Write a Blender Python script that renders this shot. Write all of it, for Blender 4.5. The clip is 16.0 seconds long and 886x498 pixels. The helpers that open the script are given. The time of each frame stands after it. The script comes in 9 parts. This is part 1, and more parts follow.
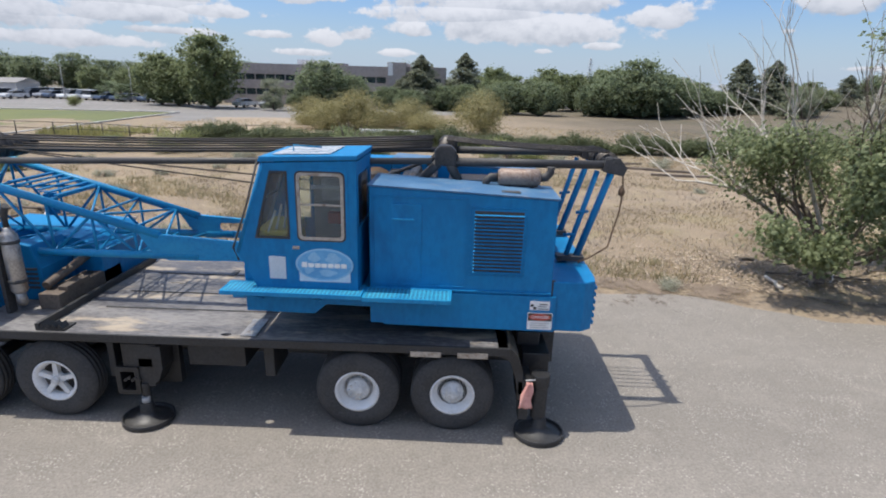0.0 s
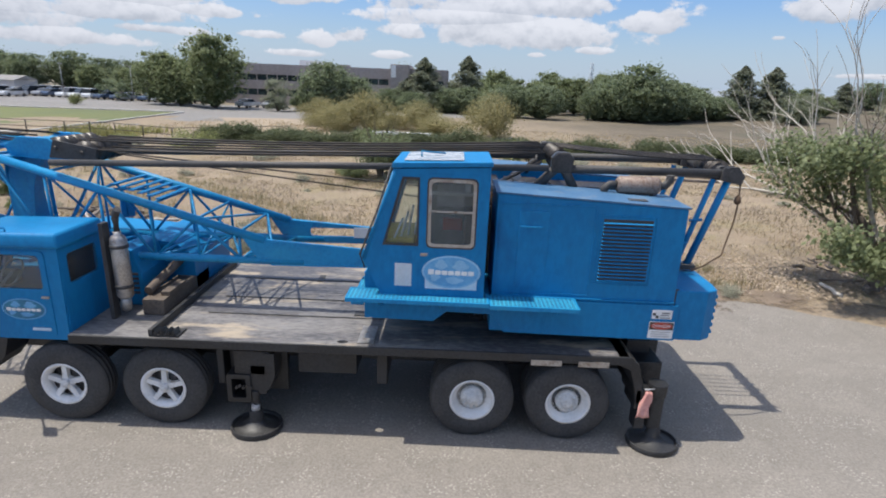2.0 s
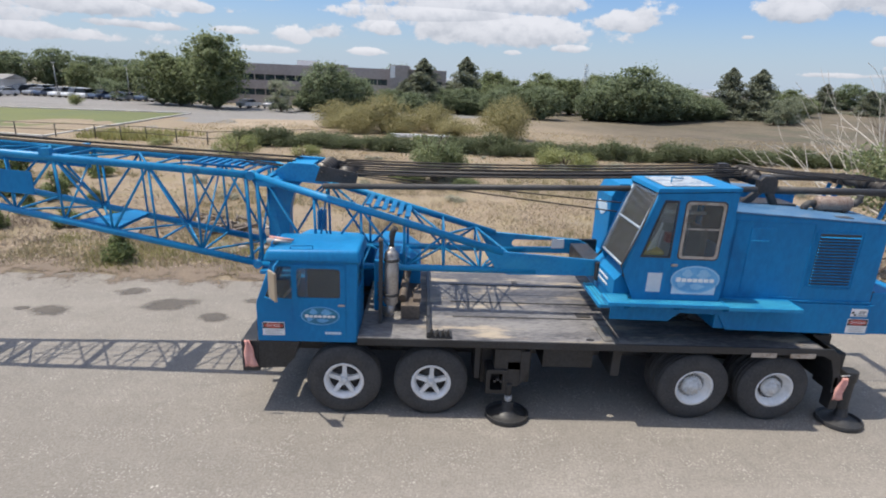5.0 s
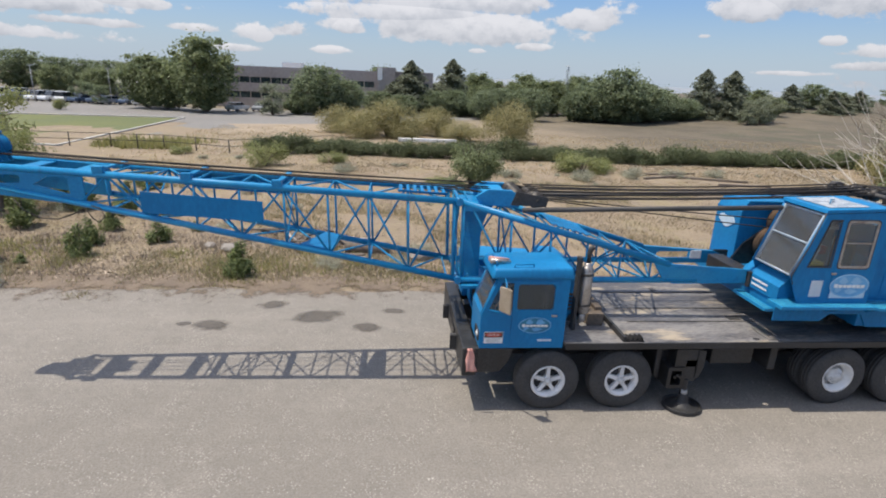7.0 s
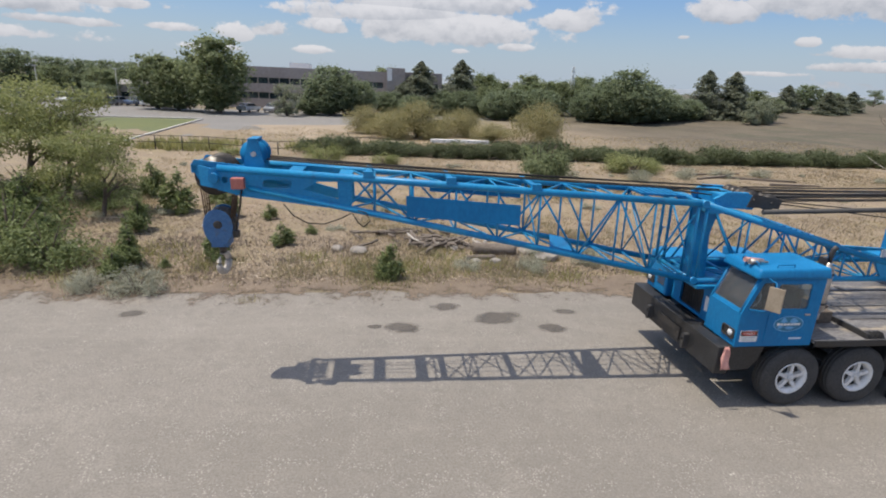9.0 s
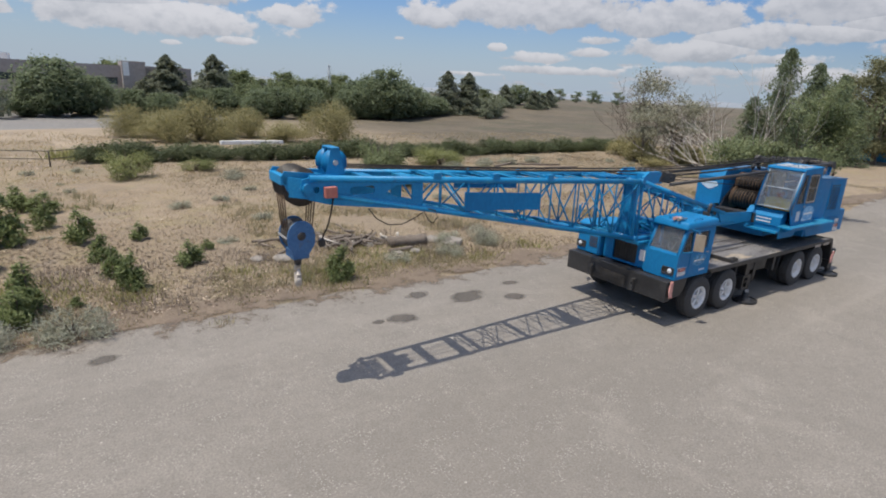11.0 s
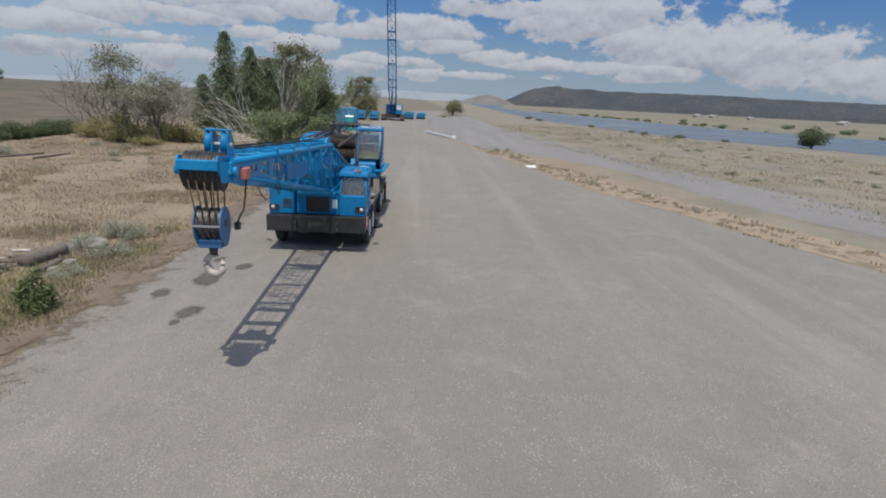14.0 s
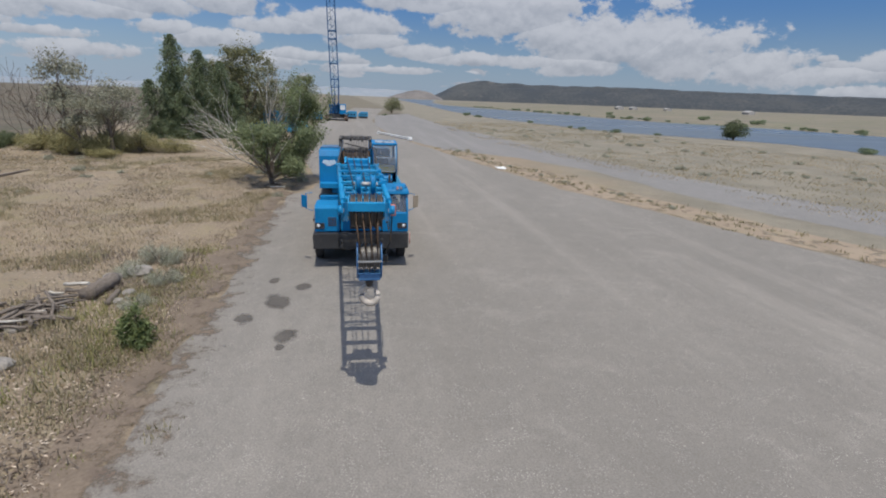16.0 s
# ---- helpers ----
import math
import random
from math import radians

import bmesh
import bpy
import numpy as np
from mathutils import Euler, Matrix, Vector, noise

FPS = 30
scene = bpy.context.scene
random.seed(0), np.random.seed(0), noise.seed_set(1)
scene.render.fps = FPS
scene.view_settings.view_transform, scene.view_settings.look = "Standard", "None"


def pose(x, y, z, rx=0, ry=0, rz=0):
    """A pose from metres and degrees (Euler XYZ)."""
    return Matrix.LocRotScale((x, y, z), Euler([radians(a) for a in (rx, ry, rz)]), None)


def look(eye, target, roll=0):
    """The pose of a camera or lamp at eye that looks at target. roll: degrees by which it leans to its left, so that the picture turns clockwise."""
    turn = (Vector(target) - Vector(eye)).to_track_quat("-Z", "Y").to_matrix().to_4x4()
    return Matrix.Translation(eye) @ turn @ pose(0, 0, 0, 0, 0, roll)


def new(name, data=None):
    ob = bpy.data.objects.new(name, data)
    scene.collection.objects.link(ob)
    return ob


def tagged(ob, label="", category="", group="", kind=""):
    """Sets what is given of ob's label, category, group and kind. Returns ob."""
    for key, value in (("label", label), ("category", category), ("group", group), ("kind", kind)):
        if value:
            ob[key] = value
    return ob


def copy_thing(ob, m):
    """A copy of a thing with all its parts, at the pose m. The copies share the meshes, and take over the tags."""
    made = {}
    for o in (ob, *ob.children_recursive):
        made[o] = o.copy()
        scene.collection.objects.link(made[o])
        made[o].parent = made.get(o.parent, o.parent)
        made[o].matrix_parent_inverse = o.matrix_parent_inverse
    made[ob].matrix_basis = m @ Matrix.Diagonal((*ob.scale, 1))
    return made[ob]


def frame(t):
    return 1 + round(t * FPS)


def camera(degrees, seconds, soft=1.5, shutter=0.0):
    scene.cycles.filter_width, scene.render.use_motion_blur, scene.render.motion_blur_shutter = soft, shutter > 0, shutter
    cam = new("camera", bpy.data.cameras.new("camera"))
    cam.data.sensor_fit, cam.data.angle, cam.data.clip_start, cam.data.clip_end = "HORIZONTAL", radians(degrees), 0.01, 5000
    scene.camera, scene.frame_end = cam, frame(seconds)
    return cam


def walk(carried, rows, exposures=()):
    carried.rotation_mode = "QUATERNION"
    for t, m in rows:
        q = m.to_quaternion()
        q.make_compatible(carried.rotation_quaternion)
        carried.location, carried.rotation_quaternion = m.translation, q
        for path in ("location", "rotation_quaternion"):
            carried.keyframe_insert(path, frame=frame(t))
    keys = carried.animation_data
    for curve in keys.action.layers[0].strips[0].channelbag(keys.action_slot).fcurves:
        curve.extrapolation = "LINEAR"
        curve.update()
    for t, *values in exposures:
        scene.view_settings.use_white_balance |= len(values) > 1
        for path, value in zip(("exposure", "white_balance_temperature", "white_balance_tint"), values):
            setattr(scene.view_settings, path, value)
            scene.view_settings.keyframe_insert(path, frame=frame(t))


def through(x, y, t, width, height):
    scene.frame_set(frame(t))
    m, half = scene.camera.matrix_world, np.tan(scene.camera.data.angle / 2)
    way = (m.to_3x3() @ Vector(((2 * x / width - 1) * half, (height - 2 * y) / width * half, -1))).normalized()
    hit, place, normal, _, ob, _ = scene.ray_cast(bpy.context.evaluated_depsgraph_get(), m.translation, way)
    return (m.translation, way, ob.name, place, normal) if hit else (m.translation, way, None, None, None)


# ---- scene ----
FOV = 79.0
PATH = [  # seconds, eye, target, lean
    (0, (-0.104, -6.826, 4.892), (-0.231, 2.726, 1.936), 1.70),
    (0.5, (-0.424, -6.733, 4.854), (-0.582, 2.822, 1.907), 1.57),
    (1, (-0.852, -6.701, 4.841), (-0.984, 2.862, 1.919), 1.83),
    (1.5, (-1.341, -6.714, 4.855), (-1.399, 2.851, 1.939), 2.13),
    (2, (-1.883, -6.771, 4.881), (-1.864, 2.795, 1.968), 2.37),
    (2.5, (-2.487, -6.857, 4.919), (-2.394, 2.709, 2.009), 2.48),
    (3, (-3.128, -6.952, 4.962), (-2.951, 2.611, 2.044), 2.78),
    (3.5, (-3.813, -7.160, 4.986), (-3.601, 2.407, 2.086), 2.80),
    (4, (-4.442, -7.382, 5.043), (-4.338, 2.179, 2.115), 2.53),
    (6.5, (-8.998, -8.436, 5.707), (-7.983, 1.069, 2.771), 2.54),
    (7, (-10.106, -8.577, 5.778), (-9.107, 0.927, 2.834), 2.42),
    (7.5, (-11.331, -8.574, 5.774), (-10.269, 0.926, 2.836), 2.55),
    (8, (-12.539, -8.444, 5.727), (-11.437, 1.052, 2.794), 2.50),
    (8.5, (-13.718, -8.313, 5.684), (-12.612, 1.183, 2.751), 2.46),
    (11, (-20.926, -7.422, 5.653), (-15.428, 0.453, 2.870), 2.89),
    (11.5, (-22.206, -6.972, 5.597), (-15.097, -0.481, 2.890), 2.68),
    (12, (-23.397, -6.276, 5.569), (-15.202, -1.224, 2.861), 2.92),
    (12.5, (-24.453, -5.537, 5.482), (-15.575, -1.808, 2.787), 2.88),
    (13, (-25.392, -4.522, 5.357), (-16.120, -1.914, 2.669), 2.25),
    (13.5, (-26.226, -3.271, 5.339), (-16.674, -2.072, 2.636), 2.77),
    (14, (-26.908, -1.865, 5.331), (-17.283, -2.352, 2.661), 2.88),
    (14.5, (-27.287, -0.473, 5.361), (-17.764, -1.969, 2.698), 2.55),
    (15, (-27.380, 0.620, 5.459), (-17.894, -1.072, 2.787), 2.74),
    (15.5, (-27.460, 1.416, 5.542), (-17.973, -0.265, 2.862), 2.25),
    (16, (-27.510, 1.986, 6.031), (-18.031, 0.302, 3.328), 2.08),
]

cam = camera(FOV, 16.0, soft=1.95)
walk(cam, [(t, look(e, g, r)) for t, e, g, r in PATH], [(0, 0.32, 6280, 13), (4.0, 0.35, 6380, 13), (8.5, 0.19, 6600, 13), (11.0, 0.04, 6500, 13), (13.0, -0.11, 6300, 12), (14.5, -0.15, 6250, 12), (16.0, -0.15, 6200, 12)])

# ---- light ----
SUN = Vector((-0.37, -0.01, 1.0)).normalized()
SUN_UP = math.asin(SUN.z)
sun = new("sun", bpy.data.lights.new("sun", "SUN"))
sun.data.energy, sun.data.angle, sun.data.color = 4.05, radians(0.6), (1.0, 0.95, 0.82)
sun.matrix_world = look(SUN * 80, (0, 0, 0))

world = bpy.data.worlds.new("sky")
scene.world = world
world.use_nodes = True


class Nodes:
    """Short hand for node trees."""

    def __init__(self, tree, keep=False):
        self.t = tree
        if not keep:
            tree.nodes.clear()

    def add(self, kind, values=(), **props):
        n = self.t.nodes.new(kind)
        for k, v in props.items():
            if k == "operation":
                n.operation = v
            elif k == "blend":
                n.data_type, n.blend_type = "RGBA", v
            elif k == "interp":
                n.interpolation_type = v
            elif k == "sky_type":
                n.sky_type = v
        for k, v in (values.items() if isinstance(values, dict) else enumerate(values)):
            if v is None:
                continue
            s = n.inputs[k]
            if isinstance(v, bpy.types.NodeSocket):
                self.t.links.new(v, s)
            else:
                s.default_value = v
        return n

    def math(self, op, *v):
        return self.add("ShaderNodeMath", v, operation=op).outputs[0]

    def vec(self, op, *v):
        n = self.add("ShaderNodeVectorMath", v, operation=op)
        return n.outputs[1] if op in ("LENGTH", "DOT_PRODUCT") else n.outputs[0]

    def noise(self, vec, scale, detail=4.0, rough=0.55, dist=0.0):
        n = self.add("ShaderNodeTexNoise", {"Vector": vec, "Scale": scale, "Detail": detail, "Roughness": rough, "Distortion": dist})
        return n.outputs[0]

    def ramp(self, v, lo, hi, a=0.0, b=1.0):
        n = self.add("ShaderNodeMapRange", {"Value": v, "From Min": lo, "From Max": hi, "To Min": a, "To Max": b}, interp="SMOOTHSTEP")
        return n.outputs[0]

    def mix(self, f, a, b, kind="MIX"):
        n = self.add("ShaderNodeMix", blend=kind)
        for i, v in ((0, f), (6, a), (7, b)):
            if isinstance(v, bpy.types.NodeSocket):
                self.t.links.new(v, n.inputs[i])
            elif i == 0:
                n.inputs[0].default_value = v
            else:
                n.inputs[i].default_value = (*v, 1)
        return n.outputs[2]

    def link(self, a, b):
        self.t.links.new(a, b)


# Cumulus banks: bearing from +y towards +x, height above the horizon, half width, half height, in degrees.
CLOUDS_A = [(-48.0, 6.0, 9.0, 3.4), (-37.8, 7.7, 10.1, 2.3), (-40.9, 4.7, 6.2, 1.5), (-30.9, 5.1, 4.9, 1.0), (-44.0, 4.0, 9.0, 1.3), (-33.0, 6.2, 8.0, 1.2), (-22.5, 5.6, 3.0, 0.5), (-26.6, 6.8, 3.3, 0.9), (-34.2, 2.6, 6.5, 0.6), (-41.1, 2.5, 4.1, 0.7), (-21.0, 7.5, 1.1, 0.4), (-15.8, 7.5, 3.5, 0.7), (-26.6, 3.7, 4.4, 0.3), (-18.8, 3.9, 1.9, 0.3), (-12.9, 3.9, 1.5, 0.8), (-10.1, 4.2, 1.7, 0.7), (-14.9, 2.4, 1.7, 0.3), (-3.8, 4.8, 1.3, 0.7), (4.9, 7.5, 9.6, 1.2), (5.8, 5.2, 7.9, 1.4), (2.1, 6.3, 6.8, 1.1), (-5.8, 2.7, 1.4, 0.3), (18.6, 6.3, 2.8, 0.9), (8.5, 3.2, 0.6, 0.2), (14.1, 3.7, 1.2, 0.3), (20.5, 9.3, 4.9, 0.3)]
CLOUDS_B = [(32.6, 7.0, 2.2, 1.0), (42.7, 7.8, 8.1, 1.6), (49.1, 5.5, 1.6, 0.4), (56.7, 4.7, 4.9, 0.9), (43.8, 3.8, 1.8, 0.4), (48.3, 4.4, 1.5, 0.4), (54.9, 7.1, 6.0, 1.3), (29.5, 5.0, 0.5, 0.2), (39.2, 4.6, 0.6, 0.3), (45.1, 2.6, 3.4, 0.3), (36.5, 2.0, 2.3, 0.2)]
CLOUDS_C = [(58.7, 7.3, 3.0, 1.3), (58.8, 4.7, 3.1, 1.0), (69.6, 8.2, 7.1, 1.6), (67.5, 6.1, 4.6, 0.6), (73.7, 5.1, 1.9, 0.7), (59.2, 3.0, 3.1, 0.4), (64.0, 4.1, 3.2, 0.4), (78.7, 7.6, 3.3, 1.0), (62.5, 5.9, 4.2, 1.1), (66.0, 2.9, 4.2, 0.6), (72.5, 6.9, 3.6, 1.0), (77.5, 4.4, 3.2, 0.8), (81.5, 2.8, 3.4, 0.5), (84.3, 6.0, 3.4, 0.7), (89.4, 6.4, 5.1, 1.1), (97.3, 8.7, 4.3, 0.9), (92.0, 5.0, 3.4, 0.8), (96.9, 4.3, 3.4, 0.7), (86.6, 3.5, 4.0, 0.5), (94.6, 2.5, 3.4, 0.3), (102.0, 3.7, 2.9, 0.6)]
CLOUDS_D = [(106.3, 7.6, 6.0, 2.3), (110.8, 6.0, 5.1, 1.9), (115.6, 5.5, 6.7, 2.6), (122.4, 4.4, 5.5, 2.3), (128.1, 3.4, 4.4, 1.6), (132.5, 2.8, 3.2, 0.9), (113.5, 3.3, 3.4, 0.9), (106.1, 3.7, 4.6, 0.6), (134.1, 3.8, 1.1, 0.4), (139.4, 3.9, 3.5, 0.8), (141.8, 3.1, 3.3, 1.1), (137.0, 1.5, 3.1, 0.5), (133.5, 4.2, 0.8, 0.3), (142.0, 5.2, 1.9, 0.5)]


def make_sky():
    N = Nodes(world.node_tree)
    sky = N.add("ShaderNodeTexSky", sky_type="NISHITA")
    sky.sun_disc = False
    sky.sun_elevation = SUN_UP
    sky.sun_rotation = math.atan2(SUN.x, SUN.y)
    sky.air_density, sky.dust_density, sky.ozone_density = 1.0, 0.6, 1.6
    d = N.add("ShaderNodeTexCoord").outputs["Generated"]
    x, y, z = N.add("ShaderNodeSeparateXYZ", [d]).outputs
    az = N.math("MULTIPLY", N.math("ARCTAN2", x, y), 57.2958)
    el = N.math("MULTIPLY", N.math("ARCSINE", z), 57.2958)
    flat = N.add("ShaderNodeCombineXYZ", [az, el, 0.0]).outputs[0]
    # breaking up the outlines
    puff = N.vec("MULTIPLY", d, (1.0, 1.0, 1.5))
    wob = N.noise(puff, 13.0, 9.0, 0.62)
    wob2 = N.noise(puff, 46.0, 5.0, 0.6)
    wobu = N.noise(N.vec("ADD", puff, (0.0, 0.0, 0.020)), 13.0, 9.0, 0.62)
    near, rise = None, None
    for a, e, w, h in CLOUDS_A + CLOUDS_B + CLOUDS_C + CLOUDS_D:
        u, v = N.math("MULTIPLY_ADD", az, 0.66 / w, -0.66 * a / w), N.math("MULTIPLY_ADD", el, 0.66 / h, -0.66 * e / h)
        # flat bases: they end sooner below than above
        v2 = N.math("MAXIMUM", v, N.math("MULTIPLY", v, -1.5))
        length = N.vec("LENGTH", N.add("ShaderNodeCombineXYZ", [u, v2, 0.0]).outputs[0])
        if near is None:
            near, rise = length, v
        else:
            first = N.math("LESS_THAN", length, near)
            rise = N.math("MULTIPLY_ADD", first, N.math("SUBTRACT", v, rise), rise)
            near = N.math("MINIMUM", near, length)
    body = N.math("SUBTRACT", 1.0, near)
    # unseen high banks added outside the bearings of the list, thinning towards the zenith
    far = N.ramp(N.noise(N.vec("MULTIPLY", d, (1.0, 1.0, 2.6)), 3.1, 6.0, 0.6), 0.46, 0.60, -0.9, 0.5)
    open_side = N.math("MAXIMUM", N.ramp(el, 14.0, 24.0), N.ramp(N.math("ABSOLUTE", N.math("SUBTRACT", az, 45.0)), 95.0, 110.0))
    body = N.math("MAXIMUM", body, N.math("SUBTRACT", N.math("ADD", far, open_side), 1.0))
    # rows of small flat-bottomed cumulus low in the east
    small = N.noise(N.vec("MULTIPLY", flat, (0.16, 0.62, 0.0)), 1.0, 3.0, 0.5)
    low = N.math("MULTIPLY", N.ramp(az, 22.0, 50.0), N.math("MULTIPLY", N.ramp(el, 4.6, 3.4), N.ramp(az, 118.0, 100.0)))
    body = N.math("MAXIMUM", body, N.math("SUBTRACT", N.math("MULTIPLY", low, N.ramp(small, 0.40, 0.60, 0.0, 1.3)), 0.95))
    rag = N.math("MULTIPLY_ADD", N.math("SUBTRACT", wob, 0.5), 2.5, N.math("MULTIPLY", N.math("SUBTRACT", wob2, 0.5), 0.8))
    cover = N.ramp(N.math("ADD", body, rag), 0.0, 0.30)
    cover = N.math("MULTIPLY", cover, N.ramp(el, 0.2, 1.6))
    lit = N.ramp(N.math("SUBTRACT", wob, wobu), -0.20, 0.14)
    lit = N.math("MULTIPLY_ADD", N.ramp(rise, -0.75, 0.65), 0.55, N.math("MULTIPLY", lit, 0.55))
    tone = N.mix(lit, (0.36, 0.39, 0.435), (0.66, 0.67, 0.69))
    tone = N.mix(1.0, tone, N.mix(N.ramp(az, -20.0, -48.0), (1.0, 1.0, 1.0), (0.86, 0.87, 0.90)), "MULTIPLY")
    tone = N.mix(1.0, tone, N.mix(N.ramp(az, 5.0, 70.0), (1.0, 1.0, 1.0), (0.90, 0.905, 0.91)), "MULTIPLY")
    sky_gain = N.mix(N.ramp(el, 0.0, 16.0), (0.072, 0.080, 0.092), (0.075, 0.098, 0.125))
    sky_gain = N.mix(1.0, sky_gain, N.mix(N.ramp(az, 35.0, 100.0), (1.0, 1.0, 1.0), (0.52, 0.63, 0.74)), "MULTIPLY")
    # above 16 degrees, out of view, brightened to fill the shadows
    sky_gain = N.mix(N.ramp(el, 16.0, 45.0), sky_gain, (0.335, 0.285, 0.232))
    base = N.mix(1.0, sky.outputs[0], sky_gain, "MULTIPLY")
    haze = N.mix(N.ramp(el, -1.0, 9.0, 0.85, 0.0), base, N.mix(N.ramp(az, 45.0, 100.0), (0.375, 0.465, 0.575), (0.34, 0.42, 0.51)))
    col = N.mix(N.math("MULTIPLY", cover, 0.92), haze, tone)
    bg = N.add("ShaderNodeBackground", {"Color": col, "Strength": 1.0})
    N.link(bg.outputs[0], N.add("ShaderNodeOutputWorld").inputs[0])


make_sky()


# ---- materials ----
def surface(name, a, b, rough=0.7, metal=0.0, scale=3.0, fine=40.0, bump=0.02, dirt=None, dirt_at=(0.55, 0.75), dirt_max=0.7, coat=0.0, stretch=(1, 1, 1), obj_random=0.0, island=0.0, rough_var=0.12, world_space=False, fade=None, sheen=0.5):
    """Two tones over two scales of noise, patches of dirt, fine relief."""
    m = bpy.data.materials.new(name)
    m.use_nodes = True
    N = Nodes(m.node_tree)
    if world_space:
        c = N.add("ShaderNodeNewGeometry").outputs["Position"]
    else:
        c = N.add("ShaderNodeTexCoord").outputs["Object"]
    c = N.vec("MULTIPLY", c, stretch)
    big, small = N.noise(c, scale, 5.0), N.noise(c, fine, 3.0, 0.6)
    f = N.math("MULTIPLY_ADD", N.math("SUBTRACT", small, 0.5), 0.8, big)
    col = N.mix(N.ramp(f, 0.3, 0.7), a, b)
    if obj_random:
        r = N.add("ShaderNodeObjectInfo").outputs["Random"]
        col = N.mix(1.0, col, N.add("ShaderNodeCombineColor", [*[N.ramp(r, 0.0, 1.0, 1 - obj_random, 1 + obj_random)] * 3]).outputs[0], "MULTIPLY")
    if island:
        r = N.add("ShaderNodeNewGeometry").outputs["Random Per Island"]
        col = N.mix(1.0, col, N.add("ShaderNodeCombineColor", [*[N.ramp(r, 0.0, 1.0, 1 - island, 1 + island)] * 3]).outputs[0], "MULTIPLY")
    if fade:
        w = N.noise(N.vec("ADD", c, (2.9, 8.1, 5.3)), scale * 0.9, 6.0, 0.62, 0.3)
        col = N.mix(N.ramp(w, 0.46, 0.70, 0.0, 0.55), col, fade)
    if dirt:
        d = N.noise(N.vec("ADD", c, (7.3, 1.7, 3.1)), scale * 1.7, 7.0, 0.65, 0.4)
        col = N.mix(N.ramp(d, dirt_at[0], dirt_at[1], 0.0, dirt_max), col, dirt)
    p = N.add("ShaderNodeBsdfPrincipled", {"Base Color": col, "Metallic": metal, "Coat Weight": coat, "Coat Roughness": 0.25, "Specular IOR Level": sheen,
              "Roughness": N.ramp(big, 0.3, 0.7, max(rough - rough_var, 0.02), min(rough + rough_var, 1.0))})
    if bump:
        bp = N.add("ShaderNodeBump", {"Strength": 0.6, "Distance": bump, "Height": f})
        N.link(bp.outputs[0], p.inputs["Normal"])
    N.link(p.outputs[0], N.add("ShaderNodeOutputMaterial").inputs[0])
    return m


def leafy(name, a, b, through=0.25, rough=0.6):
    """Leaves: each its own tone, some light through them."""
    m = bpy.data.materials.new(name)
    m.use_nodes = True
    N = Nodes(m.node_tree)
    g = N.add("ShaderNodeNewGeometry")
    big = N.noise(g.outputs["Position"], 0.7, 3.0)
    f = N.math("MULTIPLY_ADD", N.math("SUBTRACT", g.outputs["Random Per Island"], 0.5), 0.75, big)
    col = N.mix(N.ramp(f, 0.15, 0.85), a, b)
    dif = N.add("ShaderNodeBsdfPrincipled", {"Base Color": col, "Roughness": rough})
    tr = N.add("ShaderNodeBsdfTranslucent", {"Color": col})
    mx = N.add("ShaderNodeMixShader", [through, dif.outputs[0], tr.outputs[0]])
    N.link(mx.outputs[0], N.add("ShaderNodeOutputMaterial").inputs[0])
    return m


def glazing(name, tint, clear=0.75, pale_film=0.12, ior=2.0):
    m = bpy.data.materials.new(name)
    m.use_nodes = True
    N = Nodes(m.node_tree)
    tr = N.add("ShaderNodeBsdfTransparent", {"Color": (*[clear * v for v in tint], 1)})
    gl = N.add("ShaderNodeBsdfGlossy", {"Color": (0.9, 0.95, 1, 1), "Roughness": 0.04})
    f = N.add("ShaderNodeFresnel", {"IOR": ior})
    # whitish film mixed in, standing in for sky reflected in the panes
    film = N.add("ShaderNodeBsdfDiffuse", {"Color": (0.5, 0.52, 0.53, 1)})
    dusty = N.add("ShaderNodeMixShader", [pale_film, tr.outputs[0], film.outputs[0]])
    mx = N.add("ShaderNodeMixShader", [f.outputs[0], dusty.outputs[0], gl.outputs[0]])
    N.link(mx.outputs[0], N.add("ShaderNodeOutputMaterial").inputs[0])
    return m


BLUE = surface("blue_paint", (0.004, 0.147, 0.345), (0.006, 0.191, 0.425), 0.55, 0, 0.8, 14, 0.003, dirt=(0.008, 0.085, 0.22), dirt_at=(0.52, 0.78), dirt_max=0.5, coat=0.0, stretch=(1, 1, 0.5), fade=(0.005, 0.185, 0.400), sheen=0.28)
BLUE_B = surface("boom_blue_paint", (0.006, 0.180, 0.40), (0.012, 0.245, 0.485), 0.45, 0, 1.5, 22, 0.003, dirt=(0.03, 0.09, 0.20), dirt_at=(0.56, 0.78), dirt_max=0.65, coat=0.1, fade=(0.035, 0.300, 0.470), sheen=0.28)
BLUE_WORN = surface("worn_block_paint", (0.035, 0.115, 0.26), (0.06, 0.165, 0.33), 0.55, 0, 3.5, 30, 0.003, dirt=(0.10, 0.11, 0.13), dirt_at=(0.52, 0.75), dirt_max=0.6)
SHEAVE = surface("bare_sheave_steel", (0.085, 0.078, 0.072), (0.19, 0.178, 0.165), 0.45, 0.5, 5, 40, 0.003, dirt=(0.04, 0.035, 0.03), dirt_max=0.6)
BLACK = surface("black_steel", (0.030, 0.029, 0.029), (0.062, 0.059, 0.057), 0.6, 0, 1.4, 30, 0.006, dirt=(0.09, 0.078, 0.068), dirt_at=(0.58, 0.85), dirt_max=0.5)
BUMPER = surface("bumper_black_paint", (0.016, 0.016, 0.017), (0.036, 0.035, 0.035), 0.5, 0, 1.4, 30, 0.004, dirt=(0.09, 0.08, 0.07), dirt_at=(0.6, 0.85), dirt_max=0.5)
